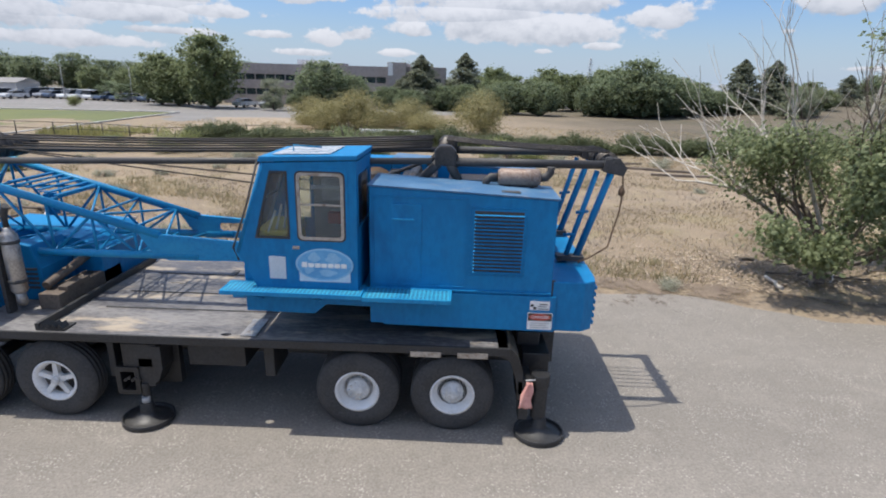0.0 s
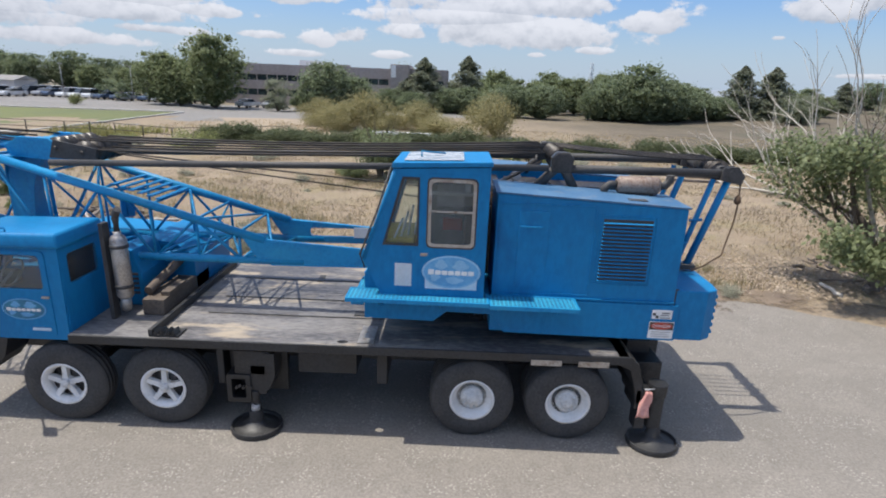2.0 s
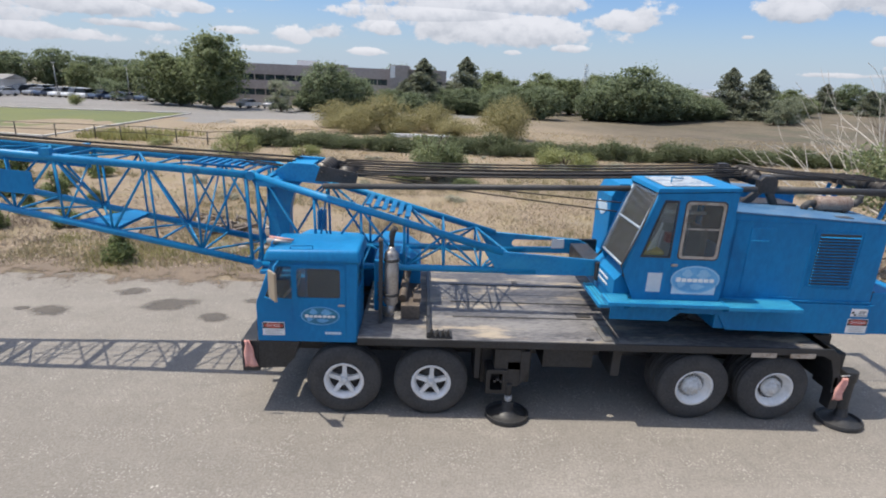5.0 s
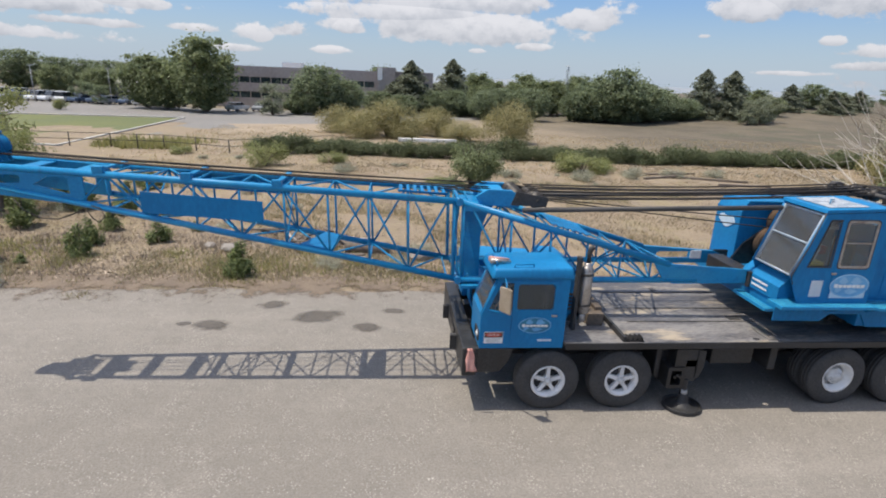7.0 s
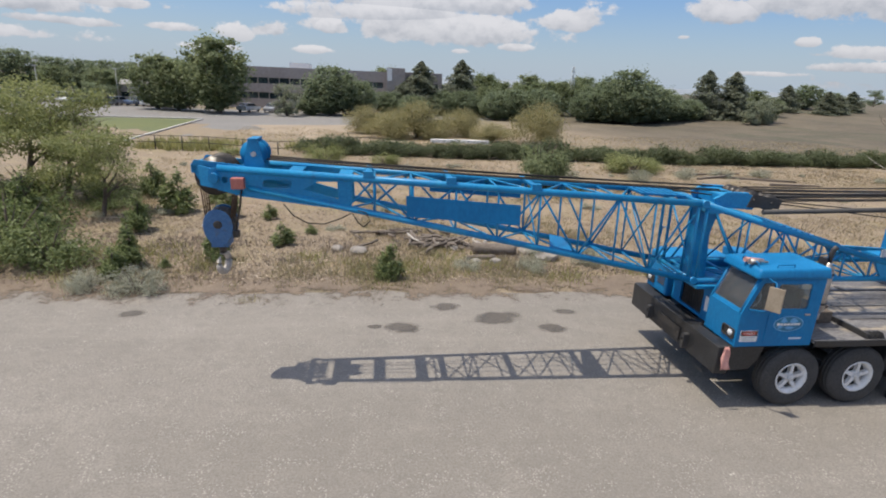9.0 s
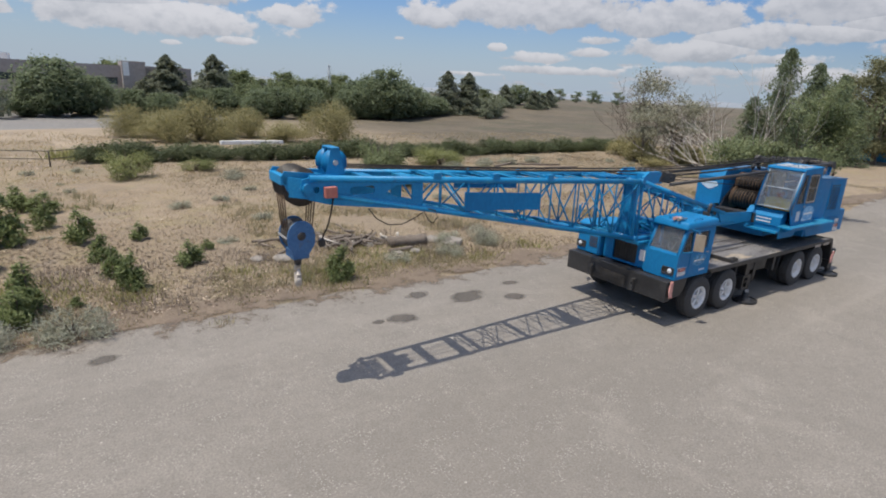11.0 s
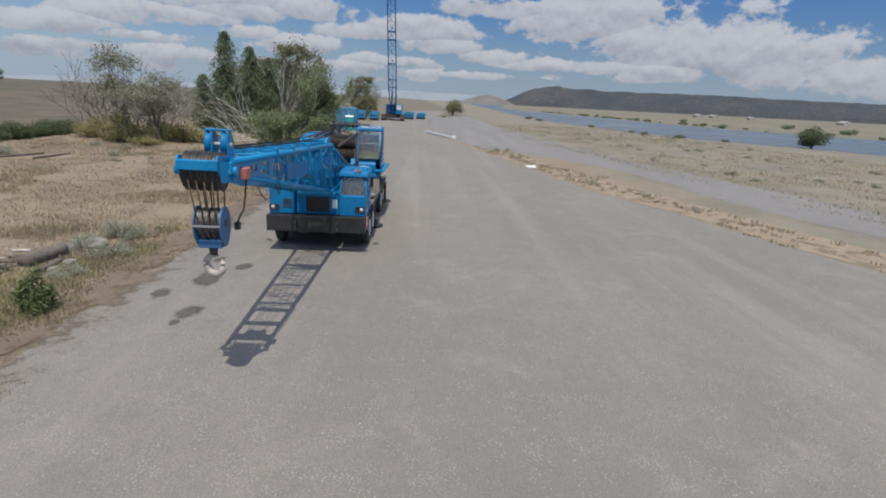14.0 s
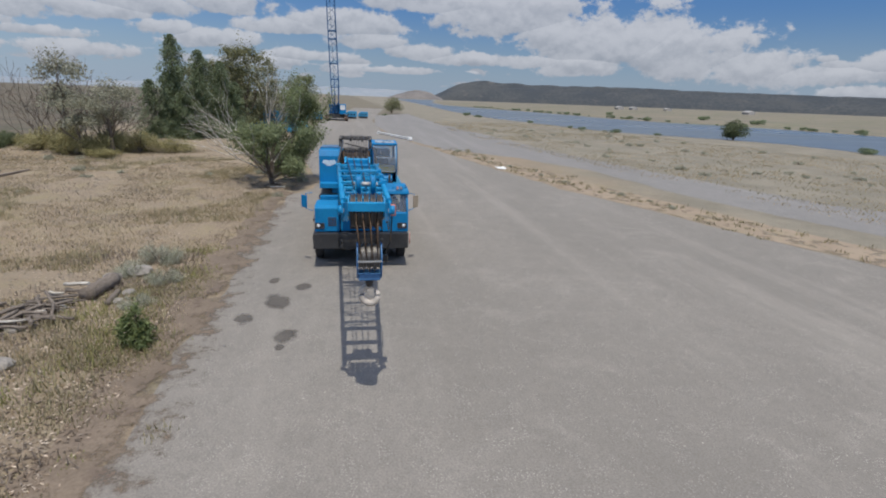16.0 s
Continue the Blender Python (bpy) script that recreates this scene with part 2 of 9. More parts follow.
GREASE = surface("greasy_black", (0.030, 0.029, 0.028), (0.068, 0.060, 0.055), 0.45, 0.3, 3, 30, 0.008, dirt=(0.09, 0.06, 0.045), dirt_max=0.5)
DECK = surface("deck_plate", (0.065, 0.062, 0.066), (0.205, 0.195, 0.188), 0.6, 0.0, 0.9, 18, 0.004, dirt=(0.40, 0.33, 0.24), dirt_at=(0.52, 0.66), dirt_max=0.85, stretch=(0.5, 1.6, 1))
HUBW = surface("hub_pale_paint", (0.50, 0.50, 0.49), (0.66, 0.655, 0.64), 0.5, 0.0, 6, 40, 0.003, dirt=(0.22, 0.19, 0.16), dirt_max=0.5)
RUBBER = surface("tyre_rubber", (0.036, 0.035, 0.035), (0.066, 0.063, 0.060), 0.85, 0, 3, 30, 0.006, dirt=(0.13, 0.115, 0.10), dirt_at=(0.6, 0.85), dirt_max=0.4)
RIMW = surface("white_rim", (0.62, 0.61, 0.59), (0.75, 0.74, 0.72), 0.5, 0, 4, 40, 0.002, dirt=(0.30, 0.25, 0.2), dirt_at=(0.58, 0.8), dirt_max=0.6)
HUB = surface("hub_grey", (0.36, 0.36, 0.36), (0.5, 0.49, 0.48), 0.5, 0.3, 6, 40, 0.003, dirt=(0.1, 0.08, 0.06), dirt_max=0.6)
WHITE = surface("white_paint", (0.66, 0.66, 0.65), (0.78, 0.78, 0.77), 0.5, 0, 3, 40, 0.001, dirt=(0.4, 0.38, 0.34), dirt_max=0.4)
ROPE = surface("wire_rope", (0.02, 0.018, 0.016), (0.06, 0.05, 0.042), 0.6, 0.5, 8, 90, 0.004)
RUSTY = surface("rusty_rope", (0.075, 0.045, 0.03), (0.15, 0.098, 0.06), 0.8, 0.2, 8, 60, 0.004)
CHROME = surface("worn_steel", (0.33, 0.31, 0.29), (0.5, 0.47, 0.44), 0.42, 0.8, 5, 40, 0.003, dirt=(0.16, 0.09, 0.05), dirt_at=(0.52, 0.7), dirt_max=0.7)
RED = surface("red_paint", (0.36, 0.045, 0.03), (0.46, 0.075, 0.045), 0.5, 0, 4, 30, 0.001)
PINK = surface("faded_flag", (0.60, 0.28, 0.24), (0.72, 0.38, 0.32), 0.9, 0, 6, 60, 0.004)
YELLOW = surface("yellow_paint", (0.55, 0.38, 0.03), (0.65, 0.46, 0.05), 0.5, 0, 6, 60, 0.001)
SEAT = surface("dark_vinyl", (0.03, 0.03, 0.03), (0.065, 0.06, 0.055), 0.6, 0, 6, 60, 0.004)
LOGO_PALE = surface("pale_decal", (0.42, 0.55, 0.66), (0.55, 0.66, 0.74), 0.5, 0, 6, 60, 0.0)
LOGO_SKY = surface("pale_sky_decal", (0.20, 0.42, 0.62), (0.28, 0.50, 0.68), 0.5, 0, 6, 60, 0.0)
LOGO_DEEP = surface("sea_blue_decal", (0.012, 0.13, 0.24), (0.03, 0.19, 0.30), 0.5, 0, 6, 60, 0.0)
LOGO_MID = surface("sky_blue_decal", (0.09, 0.30, 0.55), (0.14, 0.38, 0.62), 0.5, 0, 6, 60, 0.0)
GLASS = glazing("cab_glass", (0.97, 0.99, 0.98), 0.98, 0.12, 1.5)
SIDE_GLASS = glazing("cab_side_glass", (0.96, 0.99, 0.97), 0.98, 0.075, 1.3)
DARK_GLASS = surface("dark_window_glass", (0.012, 0.016, 0.02), (0.03, 0.036, 0.042), 0.08, 0, 0.5, 4, 0.0, rough_var=0.05)
LAMP = surface("lamp_lens", (0.75, 0.76, 0.76), (0.85, 0.85, 0.84), 0.12, 0.3, 20, 60, 0.0)
HOOK_PALE = surface("pale_hook_paint", (0.36, 0.315, 0.27), (0.50, 0.445, 0.385), 0.6, 0, 5, 40, 0.003, dirt=(0.15, 0.1, 0.07), dirt_max=0.6)

# ---- building blocks ----
CUBE = ((-1, -1, -1), (1, -1, -1), (1, 1, -1), (-1, 1, -1), (-1, -1, 1), (1, -1, 1), (1, 1, 1), (-1, 1, 1))
FACES = ((0, 3, 2, 1), (4, 5, 6, 7), (0, 1, 5, 4), (1, 2, 6, 5), (2, 3, 7, 6), (3, 0, 4, 7))


def box(bm, lo, hi, m=None):
    vs = []
    for c in CUBE:
        v = Vector([lo[i] if c[i] < 0 else hi[i] for i in range(3)])
        vs.append(bm.verts.new(m @ v if m else v))
    for f in FACES:
        bm.faces.new([vs[i] for i in f])
    return bm


def tube(bm, p, q, r, n=8, r2=None, cap=True):
    p, q = Vector(p), Vector(q)
    rot = (q - p).to_track_quat("Z", "Y").to_matrix()
    r2 = r if r2 is None else r2
    rings = []
    for c, rad in ((p, r), (q, r2)):
        rings.append([bm.verts.new(c + rot @ Vector((rad * math.cos(2 * math.pi * k / n), rad * math.sin(2 * math.pi * k / n), 0))) for k in range(n)])
    for k in range(n):
        f = bm.faces.new([rings[0][k], rings[0][(k + 1) % n], rings[1][(k + 1) % n], rings[1][k]])
        f.smooth = True
    if cap:
        bm.faces.new(rings[0][::-1])
        bm.faces.new(rings[1])
    return bm


def pipe(bm, pts, r, n=7):
    """A bent tube through points."""
    pts = [Vector(p) for p in pts]
    rings = []
    for i, c in enumerate(pts):
        d = (pts[min(i + 1, len(pts) - 1)] - pts[max(i - 1, 0)]).normalized()
        rot = d.to_track_quat("Z", "Y").to_matrix()
        rings.append([bm.verts.new(c + rot @ Vector((r * math.cos(2 * math.pi * k / n), r * math.sin(2 * math.pi * k / n), 0))) for k in range(n)])
    for a, b in zip(rings, rings[1:]):
        for k in range(n):
            f = bm.faces.new([a[k], a[(k + 1) % n], b[(k + 1) % n], b[k]])
            f.smooth = True
    bm.faces.new(rings[0][::-1])
    bm.faces.new(rings[-1])
    return bm


def lathe(bm, prof, c, n=32, axis="y"):
    """A profile of (radius, place along the axis) turned round an axis through c."""
    rings = []
    for r, h in prof:
        ring = []
        for k in range(n):
            u, v = r * math.cos(2 * math.pi * k / n), r * math.sin(2 * math.pi * k / n)
            o = {"y": (u, h, v), "x": (h, u, v), "z": (u, v, h)}[axis]
            ring.append(bm.verts.new(Vector(c) + Vector(o)))
        rings.append(ring)
    for a, b in zip(rings, rings[1:]):
        for k in range(n):
            f = bm.faces.new([a[k], a[(k + 1) % n], b[(k + 1) % n], b[k]])
            f.smooth = True
    return bm


def plate(bm, outer, holes=(), a=0.0, b=0.05, axis="y"):
    """A flat plate with holes: outlines in the two other axes, from a to b along the axis."""
    def at(u, v, w):
        return {"y": (u, w, v), "x": (w, u, v), "z": (u, v, w)}[axis]
    edges, loops = [], []
    for loop in (outer, *holes):
        vs = [bm.verts.new(at(u, v, a)) for u, v in loop]
        loops.append(vs)
        edges += [bm.edges.new((vs[i], vs[(i + 1) % len(vs)])) for i in range(len(vs))]
    if holes:
        faces = [f for f in bmesh.ops.triangle_fill(bm, use_beauty=True, use_dissolve=False, edges=edges)["geom"] if isinstance(f, bmesh.types.BMFace)]
    else:
        faces = [bm.faces.new(loops[0])]
    ext = bmesh.ops.extrude_face_region(bm, geom=faces)
    bmesh.ops.translate(bm, verts=[v for v in ext["geom"] if isinstance(v, bmesh.types.BMVert)], vec=Vector(at(0, 0, b - a)))
    return bm


def rect(x0, z0, x1, z1, r=0.0, k=3):
    """A rectangle, with rounded corners where r is given."""
    if not r:
        return [(x0, z0), (x1, z0), (x1, z1), (x0, z1)]
    out = []
    for cx, cz, s in ((x1 - r, z0 + r, -90), (x1 - r, z1 - r, 0), (x0 + r, z1 - r, 90), (x0 + r, z0 + r, 180)):
        out += [(cx + r * math.cos(radians(s + 90 * i / k)), cz + r * math.sin(radians(s + 90 * i / k))) for i in range(k + 1)]
    return out


def oval(cx, cz, rx, rz, n=28):
    return [(cx + rx * math.cos(2 * math.pi * k / n), cz + rz * math.sin(2 * math.pi * k / n)) for k in range(n)]


def mesh_of(name, bm, mat, bevel=0.0, smooth=False):
    bmesh.ops.recalc_face_normals(bm, faces=bm.faces[:])
    if bevel:
        es = [e for e in bm.edges if len(e.link_faces) == 2 and e.calc_face_angle(0) > 0.6]
        bmesh.ops.bevel(bm, geom=es, offset=bevel, segments=2, affect="EDGES", profile=0.6, clamp_overlap=True)
    me = bpy.data.meshes.new(name)
    bm.to_mesh(me)
    bm.free()
    if mat:
        me.materials.append(mat)
    if smooth:
        for f in me.polygons:
            f.use_smooth = True
    return me


def part(name, bm, mat, parent, label="", bevel=0.0, smooth=False):
    ob = new(name, mesh_of(name, bm, mat, bevel, smooth))
    if parent:
        ob.parent = parent
    return tagged(ob, label)


def link(name, me, parent=None, m=None, label=""):
    ob = new(name, me)
    if parent:
        ob.parent = parent
    if m:
        ob.matrix_basis = m
    return tagged(ob, label)


def thing(name, label, category, group="", kind="", at=(0, 0, 0), me=None):
    ob = new(name, me)
    ob.location = at
    return tagged(ob, label, category, group, kind)


def B():
    return bmesh.new()

# ---- ground ----
def soil_material():
    """Dry field: straw, bare earth and grey litter, at real size, from metres to centimetres."""
    m = bpy.data.materials.new("dry_field")
    m.use_nodes = True
    N = Nodes(m.node_tree)
    c = N.add("ShaderNodeNewGeometry").outputs["Position"]
    big, mid, fine = N.noise(c, 0.07, 6.0, 0.6), N.noise(c, 0.9, 6.0, 0.65), N.noise(c, 14.0, 4.0, 0.7)
    col = N.mix(N.ramp(mid, 0.32, 0.68), (0.245, 0.186, 0.124), (0.330, 0.258, 0.176))
    col = N.mix(N.ramp(big, 0.40, 0.60, 0.0, 0.85), col, (0.255, 0.198, 0.134))
    col = N.mix(N.ramp(N.noise(N.vec("ADD", c, (40, 3, 0)), 0.35, 6.0, 0.7), 0.55, 0.72, 0.0, 0.8), col, (0.190, 0.150, 0.106))
    green = N.noise(N.vec("ADD", c, (11, 71, 0)), 0.12, 5.0, 0.65)
    col = N.mix(N.ramp(green, 0.55, 0.75, 0.0, 0.55), col, (0.17, 0.165, 0.09))
    straw = N.noise(N.vec("ADD", c, (5, 31, 0)), 0.55, 7.0, 0.7, 0.6)
    col = N.mix(N.ramp(straw, 0.54, 0.70, 0.0, 0.75), col, (0.345, 0.282, 0.166))
    rose = N.noise(N.vec("ADD", c, (63, 7, 0)), 0.28, 6.0, 0.7, 0.4)
    col = N.mix(N.ramp(rose, 0.55, 0.70, 0.0, 0.6), col, (0.285, 0.210, 0.144))
    olive = N.noise(N.vec("ADD", c, (23, 47, 0)), 0.42, 7.0, 0.7, 0.5)
    col = N.mix(N.ramp(olive, 0.50, 0.66, 0.0, 0.65), col, (0.275, 0.228, 0.116))
    grey = N.noise(N.vec("ADD", c, (91, 13, 0)), 0.5, 8.0, 0.75, 0.3)
    col = N.mix(N.ramp(grey, 0.55, 0.68, 0.0, 0.6), col, (0.225, 0.190, 0.155))
    away = N.vec("LENGTH", N.vec("MULTIPLY", c, (1.0, 1.0, 0.0)))
    plain = N.mix(N.ramp(N.noise(c, 0.03, 6.0, 0.65), 0.38, 0.62), (0.125, 0.112, 0.076), (0.172, 0.148, 0.102))
    col = N.mix(N.ramp(away, 55.0, 130.0, 0.0, 0.9), col, plain)
    # dark olive-brown scrub beyond the hedge
    xyz = N.add("ShaderNodeSeparateXYZ", [c])
    reach = N.math("MULTIPLY_ADD", N.noise(c, 0.06, 6.0, 0.65), 44.0, xyz.outputs[0])
    beyond = N.math("MULTIPLY_ADD", N.noise(c, 0.3, 4.0, 0.6), 6.0, N.math("MULTIPLY_ADD", xyz.outputs[0], -0.05, xyz.outputs[1]))
    scrub = N.mix(N.ramp(N.noise(c, 0.11, 7.0, 0.7), 0.40, 0.62), (0.084, 0.070, 0.046), (0.132, 0.108, 0.071))
    scrub = N.mix(N.ramp(N.noise(N.vec("ADD", c, (9, 77, 0)), 0.05, 6.0, 0.7), 0.50, 0.62, 0.0, 0.8), scrub, (0.062, 0.064, 0.034))
    cover = N.math("MULTIPLY", N.ramp(reach, 20.0, 50.0), N.ramp(beyond, 36.0, 41.0))
    cover = N.math("MULTIPLY", cover, N.ramp(N.noise(c, 0.09, 8.0, 0.72), 0.30, 0.50, 0.65, 1.0))
    col = N.mix(cover, col, scrub)
    side = N.math("MULTIPLY_ADD", N.noise(N.vec("ADD", c, (2, 5, 0)), 0.25, 6.0, 0.7), 9.0, N.add("ShaderNodeSeparateXYZ", [c]).outputs[1])
    bank = N.mix(N.ramp(N.noise(c, 0.16, 7.0, 0.7), 0.36, 0.64), (0.185, 0.165, 0.122), (0.262, 0.232, 0.175))
    col = N.mix(N.ramp(side, -10.0, -17.0), col, bank)
    col = N.mix(N.ramp(fine, 0.35, 0.75, 0.0, 0.6), col, (0.125, 0.10, 0.075))
    p = N.add("ShaderNodeBsdfPrincipled", {"Base Color": col, "Roughness": 0.95})
    h = N.math("MULTIPLY_ADD", fine, 0.4, mid)
    N.link(N.add("ShaderNodeBump", {"Strength": 0.9, "Distance": 0.10, "Height": h}).outputs[0], p.inputs["Normal"])
    N.link(p.outputs[0], N.add("ShaderNodeOutputMaterial").inputs[0])
    return m


def gravel_material(name, a, b, stone, track=True):
    """Old chip-seal: worn lanes, fine stones, dusty patches."""
    m = bpy.data.materials.new(name)
    m.use_nodes = True
    N = Nodes(m.node_tree)
    c = N.add("ShaderNodeNewGeometry").outputs["Position"]
    big = N.noise(N.vec("MULTIPLY", c, (0.35, 1.0, 1.0)), 0.16, 6.0, 0.6)
    mid = N.noise(c, 1.1, 7.0, 0.7)
    fine = N.noise(c, 26.0, 4.0, 0.75)
    col = N.mix(N.ramp(big, 0.35, 0.65), a, b)
    col = N.mix(N.ramp(mid, 0.4, 0.75, 0.0, 0.6), col, [v * 0.80 for v in a])
    mott = N.noise(N.vec("ADD", c, (3, 9, 0)), 4.2, 6.0, 0.72)
    col = N.mix(N.ramp(mott, 0.42, 0.70, 0.0, 0.55), col, [v * 0.80 for v in a])
    pale_film = N.noise(N.vec("ADD", c, (17, 2, 0)), 0.42, 8.0, 0.74, 0.5)
    col = N.mix(N.ramp(pale_film, 0.52, 0.70, 0.0, 0.6), col, [v * 1.17 for v in b])
    vor = N.add("ShaderNodeTexVoronoi", {"Vector": c, "Scale": 22.0, "Randomness": 1.0})
    spk = N.add("ShaderNodeTexVoronoi", {"Vector": c, "Scale": 3.3, "Randomness": 1.0})
    col = N.mix(N.ramp(fine, 0.3, 0.72, 0.0, 0.7), col, [v * 0.50 for v in a])
    sel = N.math("MULTIPLY", N.ramp(vor.outputs["Distance"], 0.34, 0.22), N.ramp(N.noise(c, 2.2, 4.0), 0.46, 0.58))
    col = N.mix(N.math("MULTIPLY", sel, 0.6), col, stone)
    pale = N.math("MULTIPLY", N.ramp(spk.outputs["Distance"], 0.075, 0.05), N.ramp(N.noise(c, 0.6, 3.0), 0.50, 0.62))
    col = N.mix(N.math("MULTIPLY", pale, 0.6), col, (0.55, 0.515, 0.46))
    # tyre lanes along the road
    if track:
        lane = N.noise(N.vec("MULTIPLY", c, (0.03, 0.9, 1.0)), 0.55, 4.0, 0.6, 0.5)
        col = N.mix(N.ramp(lane, 0.5, 0.68, 0.0, 0.27), col, [v * 1.16 for v in b])
    p = N.add("ShaderNodeBsdfPrincipled", {"Base Color": col, "Roughness": 0.92})
    N.link(N.add("ShaderNodeBump", {"Strength": 0.7, "Distance": 0.012, "Height": fine}).outputs[0], p.inputs["Normal"])
    N.link(p.outputs[0], N.add("ShaderNodeOutputMaterial").inputs[0])
    return m


SOIL = soil_material()
ROAD = gravel_material("gravel_road", (0.228, 0.206, 0.178), (0.276, 0.248, 0.216), (0.40, 0.37, 0.33))
PATHM = gravel_material("gravel_path", (0.225, 0.210, 0.195), (0.26, 0.243, 0.226), (0.36, 0.34, 0.31))
LOT = gravel_material("concrete_lot", (0.215, 0.203, 0.188), (0.258, 0.243, 0.226), (0.40, 0.38, 0.36), False)
KERB = surface("kerb_concrete", (0.40, 0.38, 0.35), (0.52, 0.50, 0.46), 0.9, 0, 0.6, 12, 0.004, world_space=True)
TANEARTH = surface("tan_earth", (0.25, 0.195, 0.135), (0.33, 0.265, 0.19), 0.95, 0, 0.3, 6, 0.01, world_space=True, dirt=(0.17, 0.15, 0.085), dirt_at=(0.54, 0.68))
LAWN = surface("mown_lawn", (0.088, 0.105, 0.034), (0.135, 0.145, 0.052), 0.9, 0, 0.12, 3.0, 0.03, world_space=True)
GREENF = surface("far_green_field", (0.150, 0.130, 0.090), (0.215, 0.182, 0.128), 0.95, 0, 0.02, 0.25, 0.0, world_space=True, dirt=(0.115, 0.125, 0.060), dirt_at=(0.5, 0.62))
HILLM = surface("wooded_hill", (0.030, 0.036, 0.042), (0.062, 0.065, 0.066), 0.95, 0, 0.012, 0.12, 0.0, world_space=True, dirt=(0.11, 0.10, 0.09), dirt_at=(0.6, 0.72))
CLIFF = surface("bare_cliff", (0.125, 0.112, 0.103), (0.185, 0.167, 0.152), 0.95, 0, 0.02, 0.2, 0.0, world_space=True)
# the blue haze of distance is put into this land's colour
FARL = surface("haze_blue_land", (0.20, 0.23, 0.26), (0.25, 0.27, 0.29), 0.95, 0, 0.004, 0.03, 0.0, world_space=True)
WATER = surface("river_water", (0.095, 0.112, 0.124), (0.120, 0.138, 0.150), 0.34, 0, 0.03, 0.9, 0.03, world_space=True, stretch=(1, 0.3, 1))
OIL = surface("oil_stain", (0.085, 0.074, 0.063), (0.13, 0.115, 0.10), 0.85, 0, 1.5, 30, 0.004, world_space=True)


def spread(lo, hi, step, reach):
    """Even steps from lo to hi, then growing ones out to reach."""
    mid = list(np.arange(lo, hi + 0.01, step))
    s, out_hi, out_lo = step, [], []
    v = hi
    while v < reach:
        s *= 1.22
        v += s
        out_hi.append(v)
    s, v = step, lo
    while v > -reach:
        s *= 1.3
        v -= s
        out_lo.append(v)
    return out_lo[::-1] + mid + out_hi


def wobble(x, y, s, seed=0.0):
    return noise.noise(Vector((x * s + seed, y * s, seed * 1.7)))


def field_height(x, y):
    """Hummocks in the dry field beyond the road's edge; level elsewhere."""
    k = min(max((y - 6.2 - 0.5 * wobble(x, 0, 0.3)) / 3.0, 0.0), 1.0) * min(max((60 - y) / 20, 0), 1) * min(max((60 - abs(x)) / 20, 0), 1)
    return -0.035 + k * (0.035 + 0.16 * wobble(x, y, 0.22, 3) + 0.07 * wobble(x, y, 0.9, 9) + 0.05) + uplift(x, y)


def uplift(x, y):
    """The land rises gently beyond the hedge, away from the yard."""
    u, v = min(max((x + 0.55 * y - 62) / 130, 0.0), 1.0), min(max((y - 44) / 105, 0.0), 1.0)
    return 4.3 * u * u * (3 - 2 * u) * v * v * (3 - 2 * v)


HUB_X, HUB_Y, SWING = -7.0, -7.5, radians(-1.3)


def shrink(x, y):
    """How much nearer than first paced a place beyond the road lies."""
    return max(1 / (1 + math.dist((x, y), (HUB_X, HUB_Y)) / 280), 0.62)


def inland(x, y):
    """A place beyond the road, drawn in towards the yard."""
    f, u, v = shrink(x, y), x - HUB_X, y - HUB_Y
    return HUB_X + f * (u * math.cos(SWING) - v * math.sin(SWING)), HUB_Y + f * (u * math.sin(SWING) + v * math.cos(SWING))


def drawn_in(line):
    return [inland(*p) for p in line]


def sheet(name, xs, ys, height, mat):
    vs = [(x, y, height(x, y)) for y in ys for x in xs]
    n = len(xs)
    fs = [(j * n + i, j * n + i + 1, (j + 1) * n + i + 1, (j + 1) * n + i) for j in range(len(ys) - 1) for i in range(n - 1)]
    me = bpy.data.meshes.new(name)
    me.from_pydata(vs, [], fs)
    me.materials.append(mat)
    for f in me.polygons:
        f.use_smooth = True
    return new(name, me)


tagged(sheet("ground", spread(-45, 40, 0.6, 4200), spread(4, 34, 0.6, 4200), field_height, SOIL),
       "dry straw-coloured field of bare earth and weeds", "ground", kind="structure")


def ribbon(name, left, right, z, mat, label, category, ragged=0.25, step=0.7, kind="structure", seed=0.0):
    """A ground sheet between two polylines of the same number of corners, with uneven edges."""
    def fine(line):
        out = []
        for (a, b) in zip(line, line[1:]):
            n = max(1, min(60, int(math.dist(a, b) / step)))
            out += [(a[0] + (b[0] - a[0]) * k / n, a[1] + (b[1] - a[1]) * k / n) for k in range(n)]
        return out + [line[-1]]
    bm = B()
    for a0, a1, b0, b1 in zip(left, left[1:], right, right[1:]):
        n = max(1, min(80, int(math.dist(a0, a1) / step)))
        rows = []
        for k in range(n + 1):
            f = k / n
            p = Vector((a0[0] + (a1[0] - a0[0]) * f, a0[1] + (a1[1] - a0[1]) * f))
            q = Vector((b0[0] + (b1[0] - b0[0]) * f, b0[1] + (b1[1] - b0[1]) * f))
            d = (q - p).normalized()
            p = p + d * ragged * (wobble(p.x, p.y, 0.35, seed) + 0.6 * wobble(p.x, p.y, 1.3, seed + 5))
            q = q + d * ragged * (wobble(q.x, q.y, 0.35, seed + 2) + 0.6 * wobble(q.x, q.y, 1.3, seed + 7))
            rows.append((bm.verts.new((p.x, p.y, z)), bm.verts.new((q.x, q.y, z))))
        for (a, b), (c, d) in zip(rows, rows[1:]):
            bm.faces.new((a, b, d, c))
    bmesh.ops.remove_doubles(bm, verts=bm.verts[:], dist=0.002)
    return tagged(part(name, bm, mat, None), label, category, kind=kind)


